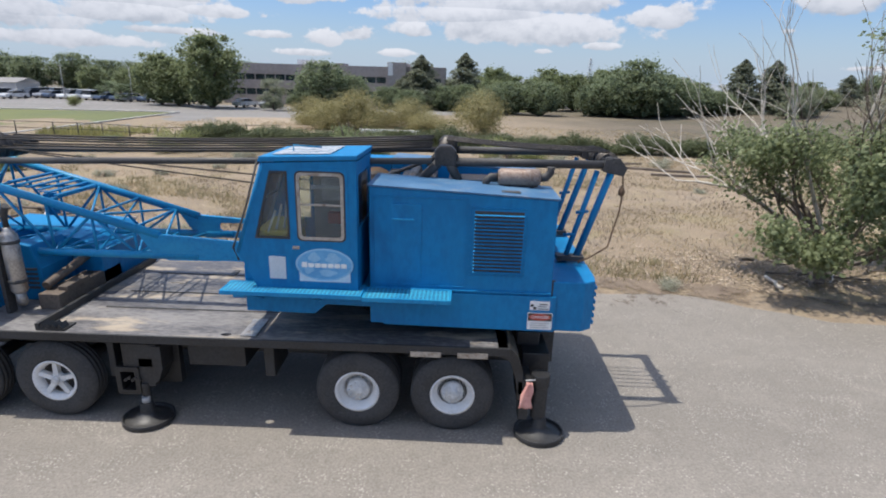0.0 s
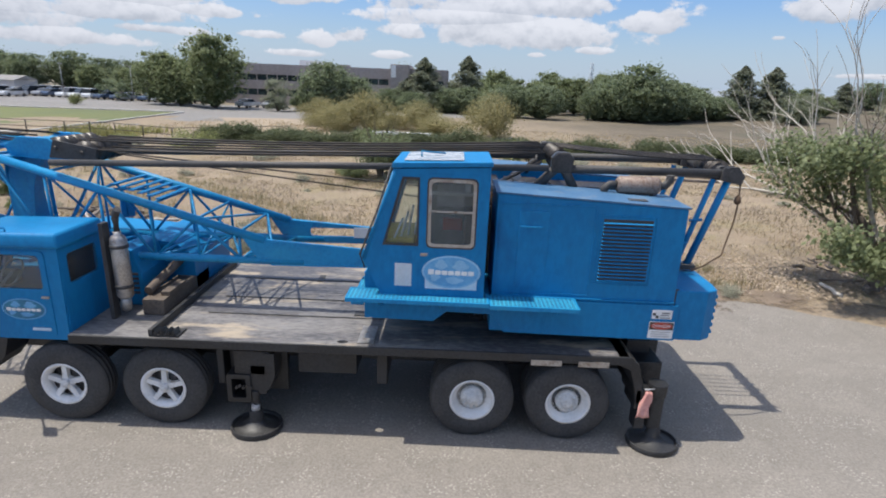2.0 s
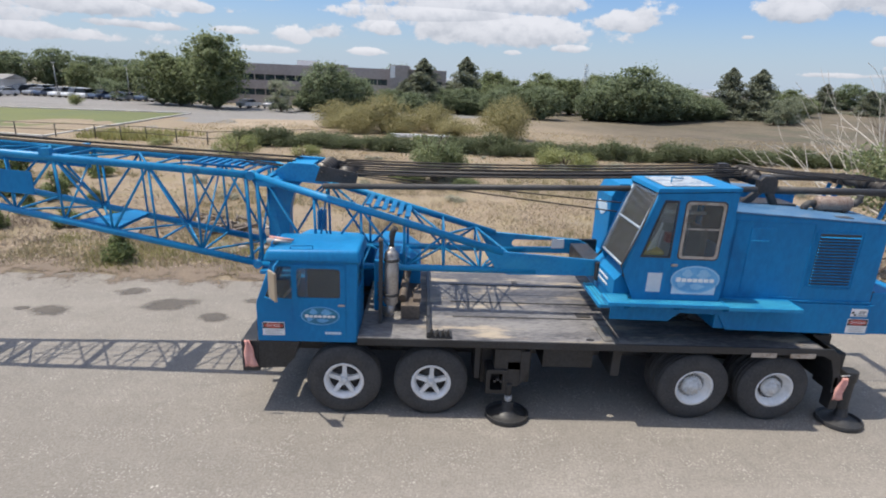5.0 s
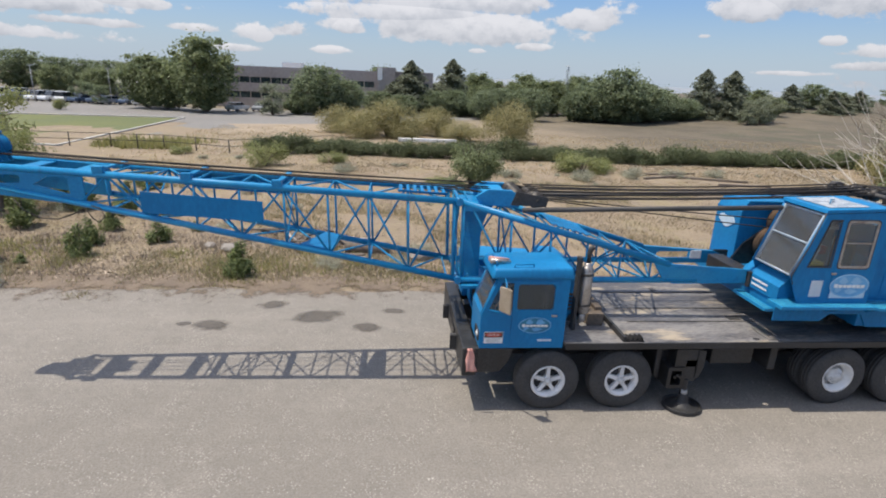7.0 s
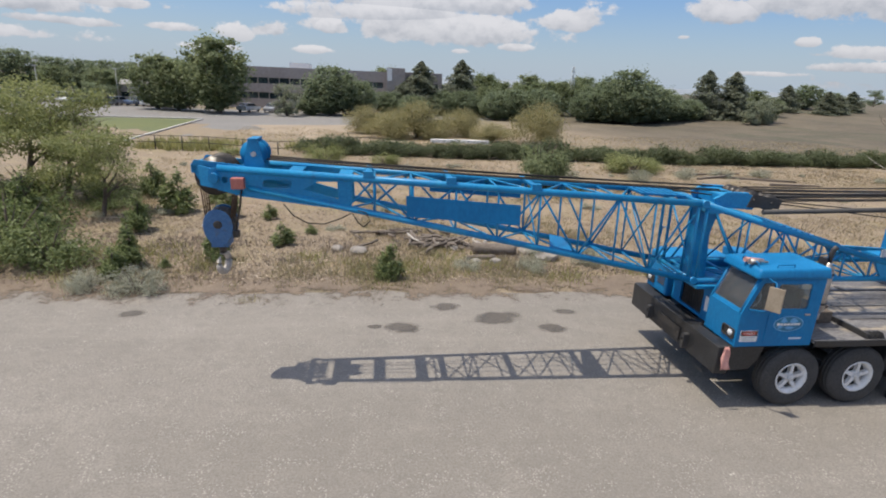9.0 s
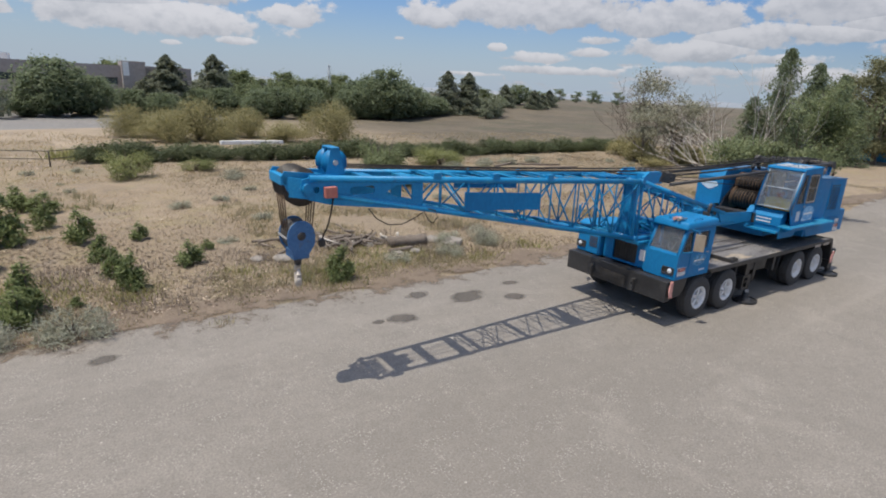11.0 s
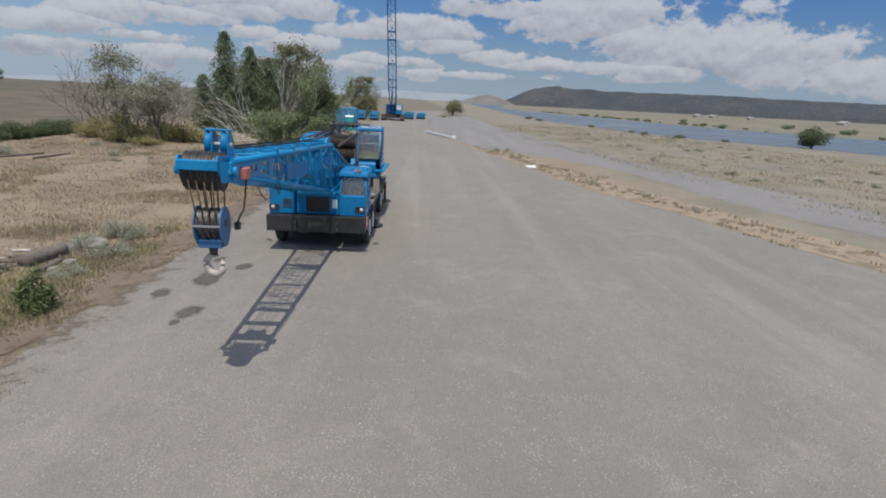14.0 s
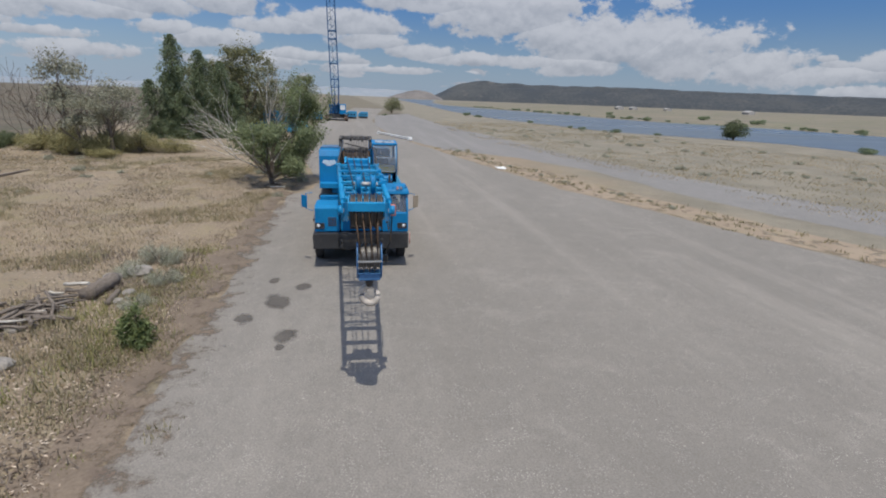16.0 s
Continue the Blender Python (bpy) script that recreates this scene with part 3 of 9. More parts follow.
ribbon("road", [(-200, 5.6), (-60, 5.9), (-24, 6.1), (-18, 6.0), (-12, 5.9), (-6, 6.2), (1.5, 5.9), (5.5, 5.8), (8.5, 4.3), (13, 4.2), (20, 5.6), (34, 7.3), (60, 8.4), (100, 8.6), (150, 6), (240, 0)],
       [(-200, -34), (-60, -31), (-25, -25), (-16, -21.8), (-12.2, -20.3), (-9, -19.0), (-5, -17.5), (1.4, -15.8), (9, -13.0), (18, -11.4), (30, -9.3), (47, -6.5), (75, -3.5), (110, -3.5), (170, -8), (240, -14)],
       0.0, ROAD, "worn grey gravel yard road with faint tyre lanes", "road", 0.35)
ribbon("path", [(-60, -48), (-25, -33), (-8, -25.8), (0, -23.3), (7, -21.4), (20, -20.2), (30, -16.2), (38, -9.5), (56, -5.2), (90, -3.2), (150, -6)],
       [(-60, -70), (-25, -50), (-2, -33.9), (4, -29.9), (9.5, -28.5), (24, -25.6), (35, -23.8), (57, -22.5), (92, -20), (137, -19), (175, -19)],
       -0.028, PATHM, "narrow grey gravel track beside a weedy strip", "road", 0.3, seed=4)


def patches(m, scale, lo, hi):
    """Lets the ground below show through a thin cover in patches."""
    tree = m.node_tree
    outp = [n for n in tree.nodes if n.type == "OUTPUT_MATERIAL"][0]
    solid = outp.inputs[0].links[0].from_socket
    H = Nodes(tree, True)
    pos = H.add("ShaderNodeNewGeometry").outputs["Position"]
    clear = H.add("ShaderNodeBsdfTransparent")
    cover = H.ramp(H.noise(pos, scale, 8.0, 0.72), lo, hi)
    H.link(H.add("ShaderNodeMixShader", [cover, clear.outputs[0], solid]).outputs[0], outp.inputs[0])


# the strip of bare orange earth at the road's far edge
STRIP = surface("orange_earth", (0.245, 0.185, 0.128), (0.300, 0.235, 0.168), 0.95, 0, 0.7, 12, 0.02, world_space=True, dirt=(0.27, 0.22, 0.14), dirt_at=(0.5, 0.62))
patches(STRIP, 0.8, 0.34, 0.50)
ribbon("verge", [(-26, -25.4), (-12.2, -20.7), (-9, -19.4), (-5, -17.9), (1.4, -16.2), (9, -13.4), (18, -11.8), (30, -9.7), (40, -8.0)],
       [(-26, -29.5), (-11.6, -24.2), (-8, -22.6), (-4, -21.0), (2.4, -19.2), (10, -16.8), (19, -15.4), (31, -12.6), (40, -8.2)],
       -0.022, STRIP, "strip of bare orange earth with weeds", "verge", 0.35, seed=8)
ribbon("river", [(-60, -110), (0, -78), (28, -74), (46, -78), (60, -77.5), (71, -72), (80, -63), (91, -55), (121, -51), (150, -46), (230, -46), (330, -52), (600, -68), (1400, -110)],
       [(-40, -200), (30, -142), (75, -138), (105, -141), (127, -138), (148, -129), (163, -114), (200, -107), (271, -103), (337, -92), (454, -80), (620, -95), (930, -140), (1410, -220)],
       -0.012, WATER, "calm blue-grey river with low grassy banks", "river", 1.2, 3.0, seed=12)
ribbon("far_bank", [(-40, -204), (30, -145), (105, -144), (163, -117), (200, -110), (271, -106), (337, -95), (480, -84), (930, -144)],
       [(200, -1500), (300, -1500), (420, -1450), (560, -1400), (720, -1300), (900, -1200), (1050, -900), (1180, -700), (1300, -420)],
       -0.016, GREENF, "flat dry farmland across the river with green patches", "field", 2.0, 6.0, seed=15)
ribbon("parking_lot", drawn_in([(-260, 100), (-84, 88), (-46, 84), (-30, 80), (-10, 110), (20, 150)]), drawn_in([(-330, 210), (-120, 160), (-70, 150), (-45, 148), (-12, 152), (20, 158)]),
       -0.01, LOT, "pale concrete lot with parked cars beside the office building", "parking lot", 0.6, 2.0, seed=17)
ribbon("driveway", drawn_in([(-62, 46.5), (-45, 46), (-41.6, 49), (-43.6, 68), (-46, 83.5)]), drawn_in([(-58, 44), (-24, 44.5), (-19, 56), (-22, 74), (-30, 82)]), -0.006, LOT, "pale concrete driveway past a mown lawn", "road", 0.25, 1.0, seed=19)
ribbon("lawn", [(-105, 46), (-70, 43), (-47, 38.6), (-35.7, 35.8)], [(-92, 61), (-64, 64), (-50, 65.5), (-37.4, 67)], 0.006, LAWN, "mown green lawn with a pale kerb", "lawn", 0.1, 2.0, seed=21)

ribbon("earth_patch", drawn_in([(-34, 45.5), (-33, 56), (-36, 74), (-40, 84)]), drawn_in([(-17, 46.5), (-14, 58), (-13, 76), (-16, 96)]), 0.004, TANEARTH, "bare tan earth beside the driveway", "earth", 1.2, 1.0, seed=41)
ribbon("earth_strip", drawn_in([(-150, 101), (-110, 99), (-80, 96), (-58, 95)]), drawn_in([(-152, 108), (-112, 105), (-82, 101), (-58, 98)]), 0.004, TANEARTH, "strip of dry tan earth before the parked cars", "earth", 0.8, 1.0, seed=45)
ribbon("concrete_pad", drawn_in([(-74, 46.5), (-60, 47)]), drawn_in([(-72, 50.0), (-58, 50.2)]), 0.012, KERB, "pale concrete pad before the lawn", "pavement", 0.1, 1.0, seed=43)

EDGE = surface("road_edge_dirt", (0.138, 0.104, 0.074), (0.198, 0.152, 0.110), 0.95, 0, 0.9, 14, 0.02, world_space=True, dirt=(0.135, 0.100, 0.076), dirt_at=(0.5, 0.66))


def wash_out(m):
    """Dirt that lies in patches, thicker away from the road."""
    N2 = m.node_tree
    outp = [n for n in N2.nodes if n.type == "OUTPUT_MATERIAL"][0]
    solid = outp.inputs[0].links[0].from_socket
    H = Nodes(N2, True)
    pos = H.add("ShaderNodeNewGeometry").outputs["Position"]
    y = H.add("ShaderNodeSeparateXYZ", [pos]).outputs[1]
    patch = H.math("MULTIPLY_ADD", H.math("SUBTRACT", H.noise(pos, 1.1, 8.0, 0.75), 0.5), 6.0, H.math("SUBTRACT", y, 5.9))
    clear = H.add("ShaderNodeBsdfTransparent")
    H.link(H.add("ShaderNodeMixShader", [H.ramp(patch, -0.5, 0.6), clear.outputs[0], solid]).outputs[0], outp.inputs[0])


wash_out(EDGE)
ribbon("road_edge", [(-60, 7.2), (-25, 7.3), (-18, 7.2), (-12, 7.1), (-6, 7.4), (2, 7.1), (8, 6.0), (13, 5.9), (34, 8.7)], [(-60, 4.9), (-25, 5.05), (-18, 4.95), (-12, 4.85), (-6, 5.15), (2, 4.8), (8, 3.4), (13, 3.2), (34, 6.0)], 0.008, EDGE, "brown dirt washed over the road's edge", "verge", 0.55, 0.5, seed=33)


def kerb(a, b):
    bm = B()
    d = (Vector(b) - Vector(a)).to_3d()
    m = Matrix.Translation((*a, 0)) @ Matrix.Rotation(math.atan2(d.y, d.x), 4, "Z")
    box(bm, (0, -0.13, 0), (d.length, 0.13, 0.14), m)
    tagged(part("kerb", bm, KERB, None, bevel=0.03), "pale concrete kerb along the lawn", "kerb", kind="structure")


kerb((-35.5, 35.6), (-37.2, 67))
kerb((-37.2, 67.2), (-92, 61.2))
kerb((-47, 38.4), (-35.5, 35.6))


def soak(m):
    """A stain that fades out unevenly towards its rim."""
    tree = m.node_tree
    outp = [n for n in tree.nodes if n.type == "OUTPUT_MATERIAL"][0]
    solid = outp.inputs[0].links[0].from_socket
    H = Nodes(tree, True)
    flat = H.vec("MULTIPLY", H.add("ShaderNodeTexCoord").outputs["Object"], (1.0, 1.0, 0.0))
    pos = H.add("ShaderNodeNewGeometry").outputs["Position"]
    r = H.math("MULTIPLY_ADD", H.math("SUBTRACT", H.noise(pos, 2.6, 7.0, 0.7), 0.5), 1.5, H.vec("LENGTH", flat))
    clear = H.add("ShaderNodeBsdfTransparent")
    H.link(H.add("ShaderNodeMixShader", [H.ramp(r, 1.05, 0.45, 0.0, 0.74), clear.outputs[0], solid]).outputs[0], outp.inputs[0])


soak(OIL)


def blotch(name, cx, cy, rx, ry, mat, label, seed, z=0.005):
    bm = B()
    bm.faces.new([bm.verts.new((1.4 * math.cos(2 * math.pi * k / 30), 1.4 * math.sin(2 * math.pi * k / 30), 0)) for k in range(30)])
    ob = part(name, bm, mat, None)
    ob.matrix_basis = Matrix.Translation((cx, cy, z)) @ Matrix.Rotation(0.2 * math.sin(seed), 4, "Z") @ Matrix.Diagonal((rx, ry, 1, 1))
    return tagged(ob, label, "stain", "stains on the road", "structure")


for i, (x, y, rx, ry) in enumerate([(-11.9, 4.17, 0.70, 0.42), (-14.35, 3.68, 0.50, 0.33), (-13.12, 4.92, 0.44, 0.27), (-10.62, 3.52, 0.42, 0.29), (-15.0, 3.75, 0.22, 0.15), (-10.0, 4.5, 0.34, 0.2), (-20.9, 4.7, 0.34, 0.24)]):
    blotch("oil_stain", x, y, rx, ry, OIL, "dark oil stain soaked into the gravel", 3.1 * i + 1, 0.005 + 0.0004 * i)


ribbon("far_lawn", [(-10, 93), (2, 95), (14, 99)], [(-9, 112), (5, 114), (18, 118)], 0.01, LAWN, "green lawn around a pond between the far trees", "lawn", 0.6, 2.0, seed=52)

# ---- far land ----
def hill(name, along, height, depth, mat, label, seed, lumps=0.12):
    """A long ridge: corners along its foot, heights along its top, with uneven slopes."""
    n, m = 110, 9
    pts = np.array(along, float)
    s = np.r_[0, np.cumsum(np.hypot(*np.diff(pts, axis=0).T))]
    hx = np.linspace(0, s[-1], len(height))
    vs = []
    for i in range(n):
        u = s[-1] * i / (n - 1)
        x, y = np.interp(u, s, pts[:, 0]), np.interp(u, s, pts[:, 1])
        h = np.interp(u, hx, height)
        for j in range(m):
            f = j / (m - 1)
            k = h * (f ** 0.8) * (1 + lumps * noise.noise(Vector((u * 0.02 + seed, f * 3, seed))) + 0.5 * lumps * noise.noise(Vector((u * 0.09 + seed, f * 9, seed))))
            vs.append((x + depth[0] * f, y + depth[1] * f, k - 1.0 * (j == 0)))
    fs = [(i * m + j, (i + 1) * m + j, (i + 1) * m + j + 1, i * m + j + 1) for i in range(n - 1) for j in range(m - 1)]
    me = bpy.data.meshes.new(name)
    me.from_pydata(vs, [], fs)
    me.materials.append(mat)
    return thing(name, label, "hill", kind="structure", me=me)


def afar(bearing, reach):
    """A place so many metres off, on a bearing from +y towards +x."""
    return reach * math.sin(radians(bearing)) - 27, reach * math.cos(radians(bearing)) + 2


RIDGE = [(96.4, 2), (97.2, 12), (98.6, 34), (100.2, 55), (102.0, 62), (104, 59), (108, 55), (118, 55), (130, 48), (143, 42), (165, 34)]
hill("hill", [afar(b, 1650) for b in np.linspace(96.4, 165, 40)], [np.interp(b, *zip(*RIDGE)) for b in np.linspace(96.4, 165, 160)], (110, -60), HILLM, "long dark wooded ridge across the river", 2.0, 0.07)
hill("cliff", [afar(b, 1560) for b in (93.5, 95.5, 97.5, 99.5)], [1, 9, 16, 24, 26, 22, 14, 4], (70, -10), CLIFF, "pale bare cliff at the end of the ridge", 5.0)
hill("far_hills", [(3800, 3000), (3900, 1500), (3950, 400), (3900, -500)], [30, 46, 38, 52, 44, 60, 50], (300, 0), FARL, "far hills on the horizon, blue haze in their colour", 8.0)
hill("far_hills", [(-3000, 3600), (-1000, 3700), (1500, 3700), (3700, 3100)], [45, 60, 40, 55, 42, 50], (0, 300), FARL, "far hills on the horizon, blue haze in their colour", 11.0)

# ---- the truck crane: front towards -x, near side at y = 0 ----
CY = 1.85
crane = thing("truck_crane", "sky-blue lattice-boom truck crane on a black four-axle carrier, parked on gravel", "crane", at=(0, -0.07, 0))
crane.scale = (1.0, 0.915, 1.0)

# carrier frame and deck
bm = B()
box(bm, (-8.5, 1.15, 0.62), (1.6, 1.45, 1.28))
box(bm, (-8.5, 2.25, 0.62), (1.6, 2.55, 1.28))
for x in (-8.3, -6.4, -4.9, -3.6, -2.2, -0.7, 0.9):
    box(bm, (x, 1.45, 0.7), (x + 0.25, 2.25, 1.2))
frame_part = part("chassis_frame", bm, BLACK, crane, "black steel chassis frame", 0.015)
for x in (-7.17, -5.76, -1.37, 0.0):
    bm = B()
    tube(bm, (x, 0.3, 0.6), (x, 3.4, 0.6), 0.10, 10)
    lathe(bm, [(0.02, -0.3), (0.24, -0.2), (0.28, 0.0), (0.24, 0.2), (0.02, 0.3)], (x, CY, 0.6), 14)
    part("axle", bm, GREASE, frame_part)
bm = B()
plate(bm, [(-6.94, -0.06), (0.75, -0.06), (0.75, 3.76), (-6.94, 3.76)], [oval(-3.21, 0.06, 0.075, 0.05, 14)], 1.36, 1.42, "z")
deck = part("deck", bm, DECK, crane, "worn dark steel deck plate with dusty scuffs")
bm = B()
box(bm, (-6.94, -0.10, 1.30), (0.78, -0.062, 1.424))
part("edge_beam", bm, BUMPER, deck, bevel=0.01)
bm = B()
box(bm, (-6.94, 3.762, 1.30), (0.78, 3.80, 1.424))
part("edge_beam", bm, BUMPER, deck, bevel=0.01)
for y0, y1 in ((0.9, 0.93), (1.62, 1.66), (2.6, 2.63)):
    bm = B()
    box(bm, (-5.4, y0, 1.424), (-2.7, y1, 1.432))
    part("weld_seam", bm, BLACK, deck)
for x0, y0, x1, y1 in ((-3.0, 0.0, -2.78, 0.62), (-3.2, 1.0, -2.95, 1.2), (-4.1, 2.55, -4.0, 2.9)):
    bm = B()
    box(bm, (x0, y0, 1.424), (x1, y1, 1.436))
    part("tread_plate", bm, CHROME if x0 == -3.0 else BLACK, deck)
bm = B()
box(bm, (-5.86, -0.04, 1.425), (-5.80, 3.35, 1.53))
box(bm, (-5.80, -0.04, 1.425), (-5.45, 0.24, 1.448))
part("boom_rest_rail", bm, BUMPER, deck, "black checker-plate rail across the deck", 0.008)
for k in range(4):
    bm = B()
    x = -5.80 + 0.085 * k
    plate(bm, [(x, 1.455), (x + 0.07, 1.455), (x + 0.035, 1.53)], (), -0.04, 0.12, "y")
    part("gusset", bm, BUMPER, deck)

# rear fender, tail frame and lights
bm = B()
plate(bm, [(0.6, 1.42), (0.6, 1.30), (0.78, 1.22), (0.88, 0.95), (0.92, 0.7), (1.0, 0.7), (0.98, 1.05), (0.9, 1.30), (0.78, 1.42)], (), -0.08, 0.6, "y")
part("rear_fender", bm, BUMPER, crane, bevel=0.01)
bm = B()
plate(bm, [(0.6, 1.42), (0.6, 1.30), (0.78, 1.22), (0.88, 0.95), (0.92, 0.7), (1.0, 0.7), (0.98, 1.05), (0.9, 1.30), (0.78, 1.42)], (), 3.1, 3.78, "y")
part("rear_fender", bm, BUMPER, crane, bevel=0.01)
bm = B()
box(bm, (1.02, 0.42, 0.62), (1.42, 3.28, 1.12))
box(bm, (0.95, 0.7, 1.12), (1.3, 3.0, 1.34))
part("outrigger_beam", bm, BUMPER, crane, "black rear outrigger beam", 0.02)
for x, z0, z1 in ((-0.6, 1.26, 1.34), (0.05, 1.26, 1.34)):
    bm = B()
    box(bm, (x, -0.115, z0), (x + 0.42, -0.102, z1))
    part("reflector_strip", bm, CHROME, crane, "pale worn reflector strip")


def outrigger(x, rear):
    """A jack with its float on the ground."""
    for side in (0, 1):
        def fy(v):
            return v if side == 0 else 2 * CY - v
        bm = B()
        if rear:
            lo, hi = sorted((fy(-0.08), fy(0.16)))
            tube(bm, (x, fy(0.04), 0.30), (x, fy(0.04), 0.98), 0.115, 14)
            tube(bm, (x, fy(0.04), 0.80), (x, fy(0.04), 0.99), 0.135, 14)
            box(bm, (x - 0.34, lo, 0.62), (x - 0.13, hi + 0.25, 0.92))
            box(bm, (x - 0.30, lo, 0.30), (x - 0.16, hi, 0.60))
        else:
            lo, hi = sorted((fy(0.04), fy(0.36)))
            box(bm, (x - 0.24, lo, 0.86), (x + 0.26, hi, 1.22))
            plate(bm, rect(x - 0.36, 0.42, x - 0.02, 0.86, 0.03), [rect(x - 0.29, 0.49, x - 0.09, 0.79, 0.02)], lo - 0.03, hi, "y")
            box(bm, (x - 0.02, lo, 0.55), (x + 0.19, hi, 1.0))
            plate(bm, [(x + 0.19, 0.60), (x + 0.26, 0.66), (x + 0.33, 0.85), (x + 0.33, 1.2), (x + 0.19, 1.2)], (), lo - 0.02, hi, "y")
            b0, b1 = sorted((fy(0.37), fy(0.50)))
            box(bm, (x - 0.42, b0, 0.45), (x + 0.42, b1, 1.25))
            tube(bm, (x + 0.03, fy(0.06), 0.3), (x + 0.03, fy(0.06), 0.6), 0.06, 12)
        rig = part("outrigger", bm, BUMPER, crane, "black outrigger jack with its float on the ground", 0.012)
        bm = B()
        n = 18
        lathe(bm, [(0.03, 0.002), (0.35, 0.002), (0.37, 0.02), (0.365, 0.085), (0.34, 0.085), (0.325, 0.05), (0.20, 0.075), (0.11, 0.14), (0.09, 0.30), (0.03, 0.31)], (x + 0.03, fy(0.02), 0.0), n, "z")
        part("float_pad", bm, BUMPER, rig, bevel=0.006)
        if not rear:
            bm = B()
            tube(bm, (x + 0.03, fy(0.02), 0.30), (x + 0.03, fy(0.02), 0.39), 0.062, 10)
            part("jack_screw", bm, HUB, rig, "pale steel jack screw")
            bm = B()
            for k in range(5):
                tube(bm, (x - 0.22 + 0.05 * k, fy(-0.01), 0.66 + 0.03 * (k % 2)), (x - 0.22 + 0.05 * k, fy(0.06), 0.66 + 0.03 * (k % 2)), 0.022, 8)
            part("valve_bank", bm, GREASE, rig)


outrigger(-4.5, False)
outrigger(1.25, True)


def flag(x, y, z, h, lean):
    bm = B()
    n, m = 5, 8
    rows = []
    for j in range(m + 1):
        f = j / m
        w = 0.05 + 0.05 * f
        rows.append([bm.verts.new((x + lean * f * h + w * (i / n - 0.5) * 2 + 0.012 * math.sin(9 * f + i), y - 0.012 + 0.018 * math.sin(i * 2.2 + f * 4), z - h * f)) for i in range(n + 1)])
    for a, b in zip(rows, rows[1:]):
        for i in range(n):
            bm.faces.new((a[i], a[i + 1], b[i + 1], b[i]))
    ex = bmesh.ops.extrude_face_region(bm, geom=bm.faces[:])
    bmesh.ops.translate(bm, verts=[v for v in ex["geom"] if isinstance(v, bmesh.types.BMVert)], vec=(0, 0.006, 0))
    return part("warning_flag", bm, PINK, crane, "faded pink warning flag", smooth=True)


flag(1.08, -0.10, 0.92, 0.42, -0.12)
front_flags = [flag(-8.66, -0.04, 1.42, 0.46, 0.08)]
bm = B()
tube(bm, (1.02, -0.09, 0.94), (1.16, -0.09, 0.95), 0.012, 6)
part("flag_rod", bm, HUB, crane)

# side tank, tool boxes and steps under the deck
for x0, x1, y0, y1, z0, z1 in ((-3.9, -3.05, 0.28, 0.95, 0.80, 1.22), (-2.75, -2.6, 0.2, 0.9, 0.7, 1.22), (-5.05, -4.95, 0.2, 0.8, 0.6, 1.2), (-3.9, -3.05, 2.75, 3.42, 0.80, 1.22)):
    bm = B()
    box(bm, (x0, y0, z0), (x1, y1, z1))
    part("under_deck_box", bm, BUMPER, crane, "black steel box hung under the deck", 0.02)


# wheels
def tyre_mesh():
    bm = B()
    prof = [(0.30, 0.03), (0.34, 0.005), (0.44, -0.012), (0.53, 0.0), (0.585, 0.025), (0.622, 0.05), (0.627, 0.085), (0.607, 0.088), (0.607, 0.10), (0.629, 0.103), (0.63, 0.165), (0.608, 0.168), (0.608, 0.182), (0.63, 0.185), (0.629, 0.245), (0.607, 0.248), (0.607, 0.26), (0.627, 0.263), (0.622, 0.295), (0.585, 0.32), (0.50, 0.345), (0.34, 0.34), (0.30, 0.31)]
    lathe(bm, prof, (0, 0, 0), 48)
    return mesh_of("tyre", bm, RUBBER)


def rear_rim_mesh():
    bm = B()
    lathe(bm, [(0.315, 0.30), (0.315, 0.02), (0.335, -0.002), (0.30, 0.004), (0.285, 0.05), (0.265, 0.10), (0.24, 0.115), (0.225, 0.13), (0.0001, 0.13)], (0, 0, 0), 36)
    return mesh_of("rim", bm, RIMW)


def rear_hub_mesh():
    bm = B()
    lathe(bm, [(0.17, 0.13), (0.165, 0.06), (0.155, 0.045), (0.085, 0.04), (0.08, 0.02), (0.07, 0.012), (0.0001, 0.012)], (0, 0, 0), 24)
    for k in range(10):
        a = 2 * math.pi * k / 10
        tube(bm, (0.13 * math.cos(a), 0.045, 0.13 * math.sin(a)), (0.13 * math.cos(a), 0.015, 0.13 * math.sin(a)), 0.016, 6)
    return mesh_of("hub", bm, HUBW)


def front_rim_mesh():
    """A cast white wheel of five broad spokes, set back in the rim."""
    bm = B()
    lathe(bm, [(0.315, 0.30), (0.315, 0.02), (0.338, -0.006), (0.318, -0.012), (0.285, 0.012), (0.268, 0.05), (0.258, 0.07), (0.255, 0.14)], (0, 0, 0), 36)
    for k in range(5):
        m = Matrix.Rotation(2 * math.pi * k / 5 + 0.2, 4, "Y")
        vs = [bm.verts.new(m @ Vector(p)) for p in ((-0.040, 0.035, 0.06), (0.040, 0.035, 0.06), (0.034, 0.030, 0.268), (-0.034, 0.030, 0.268), (-0.034, 0.11, 0.06), (0.034, 0.11, 0.06), (0.03, 0.12, 0.268), (-0.03, 0.12, 0.268))]
        for f in FACES:
            bm.faces.new([vs[i] for i in f])
    lathe(bm, [(0.10, 0.11), (0.098, 0.05), (0.09, 0.04), (0.062, 0.038)], (0, 0, 0), 20)
    return mesh_of("rim", bm, RIMW)


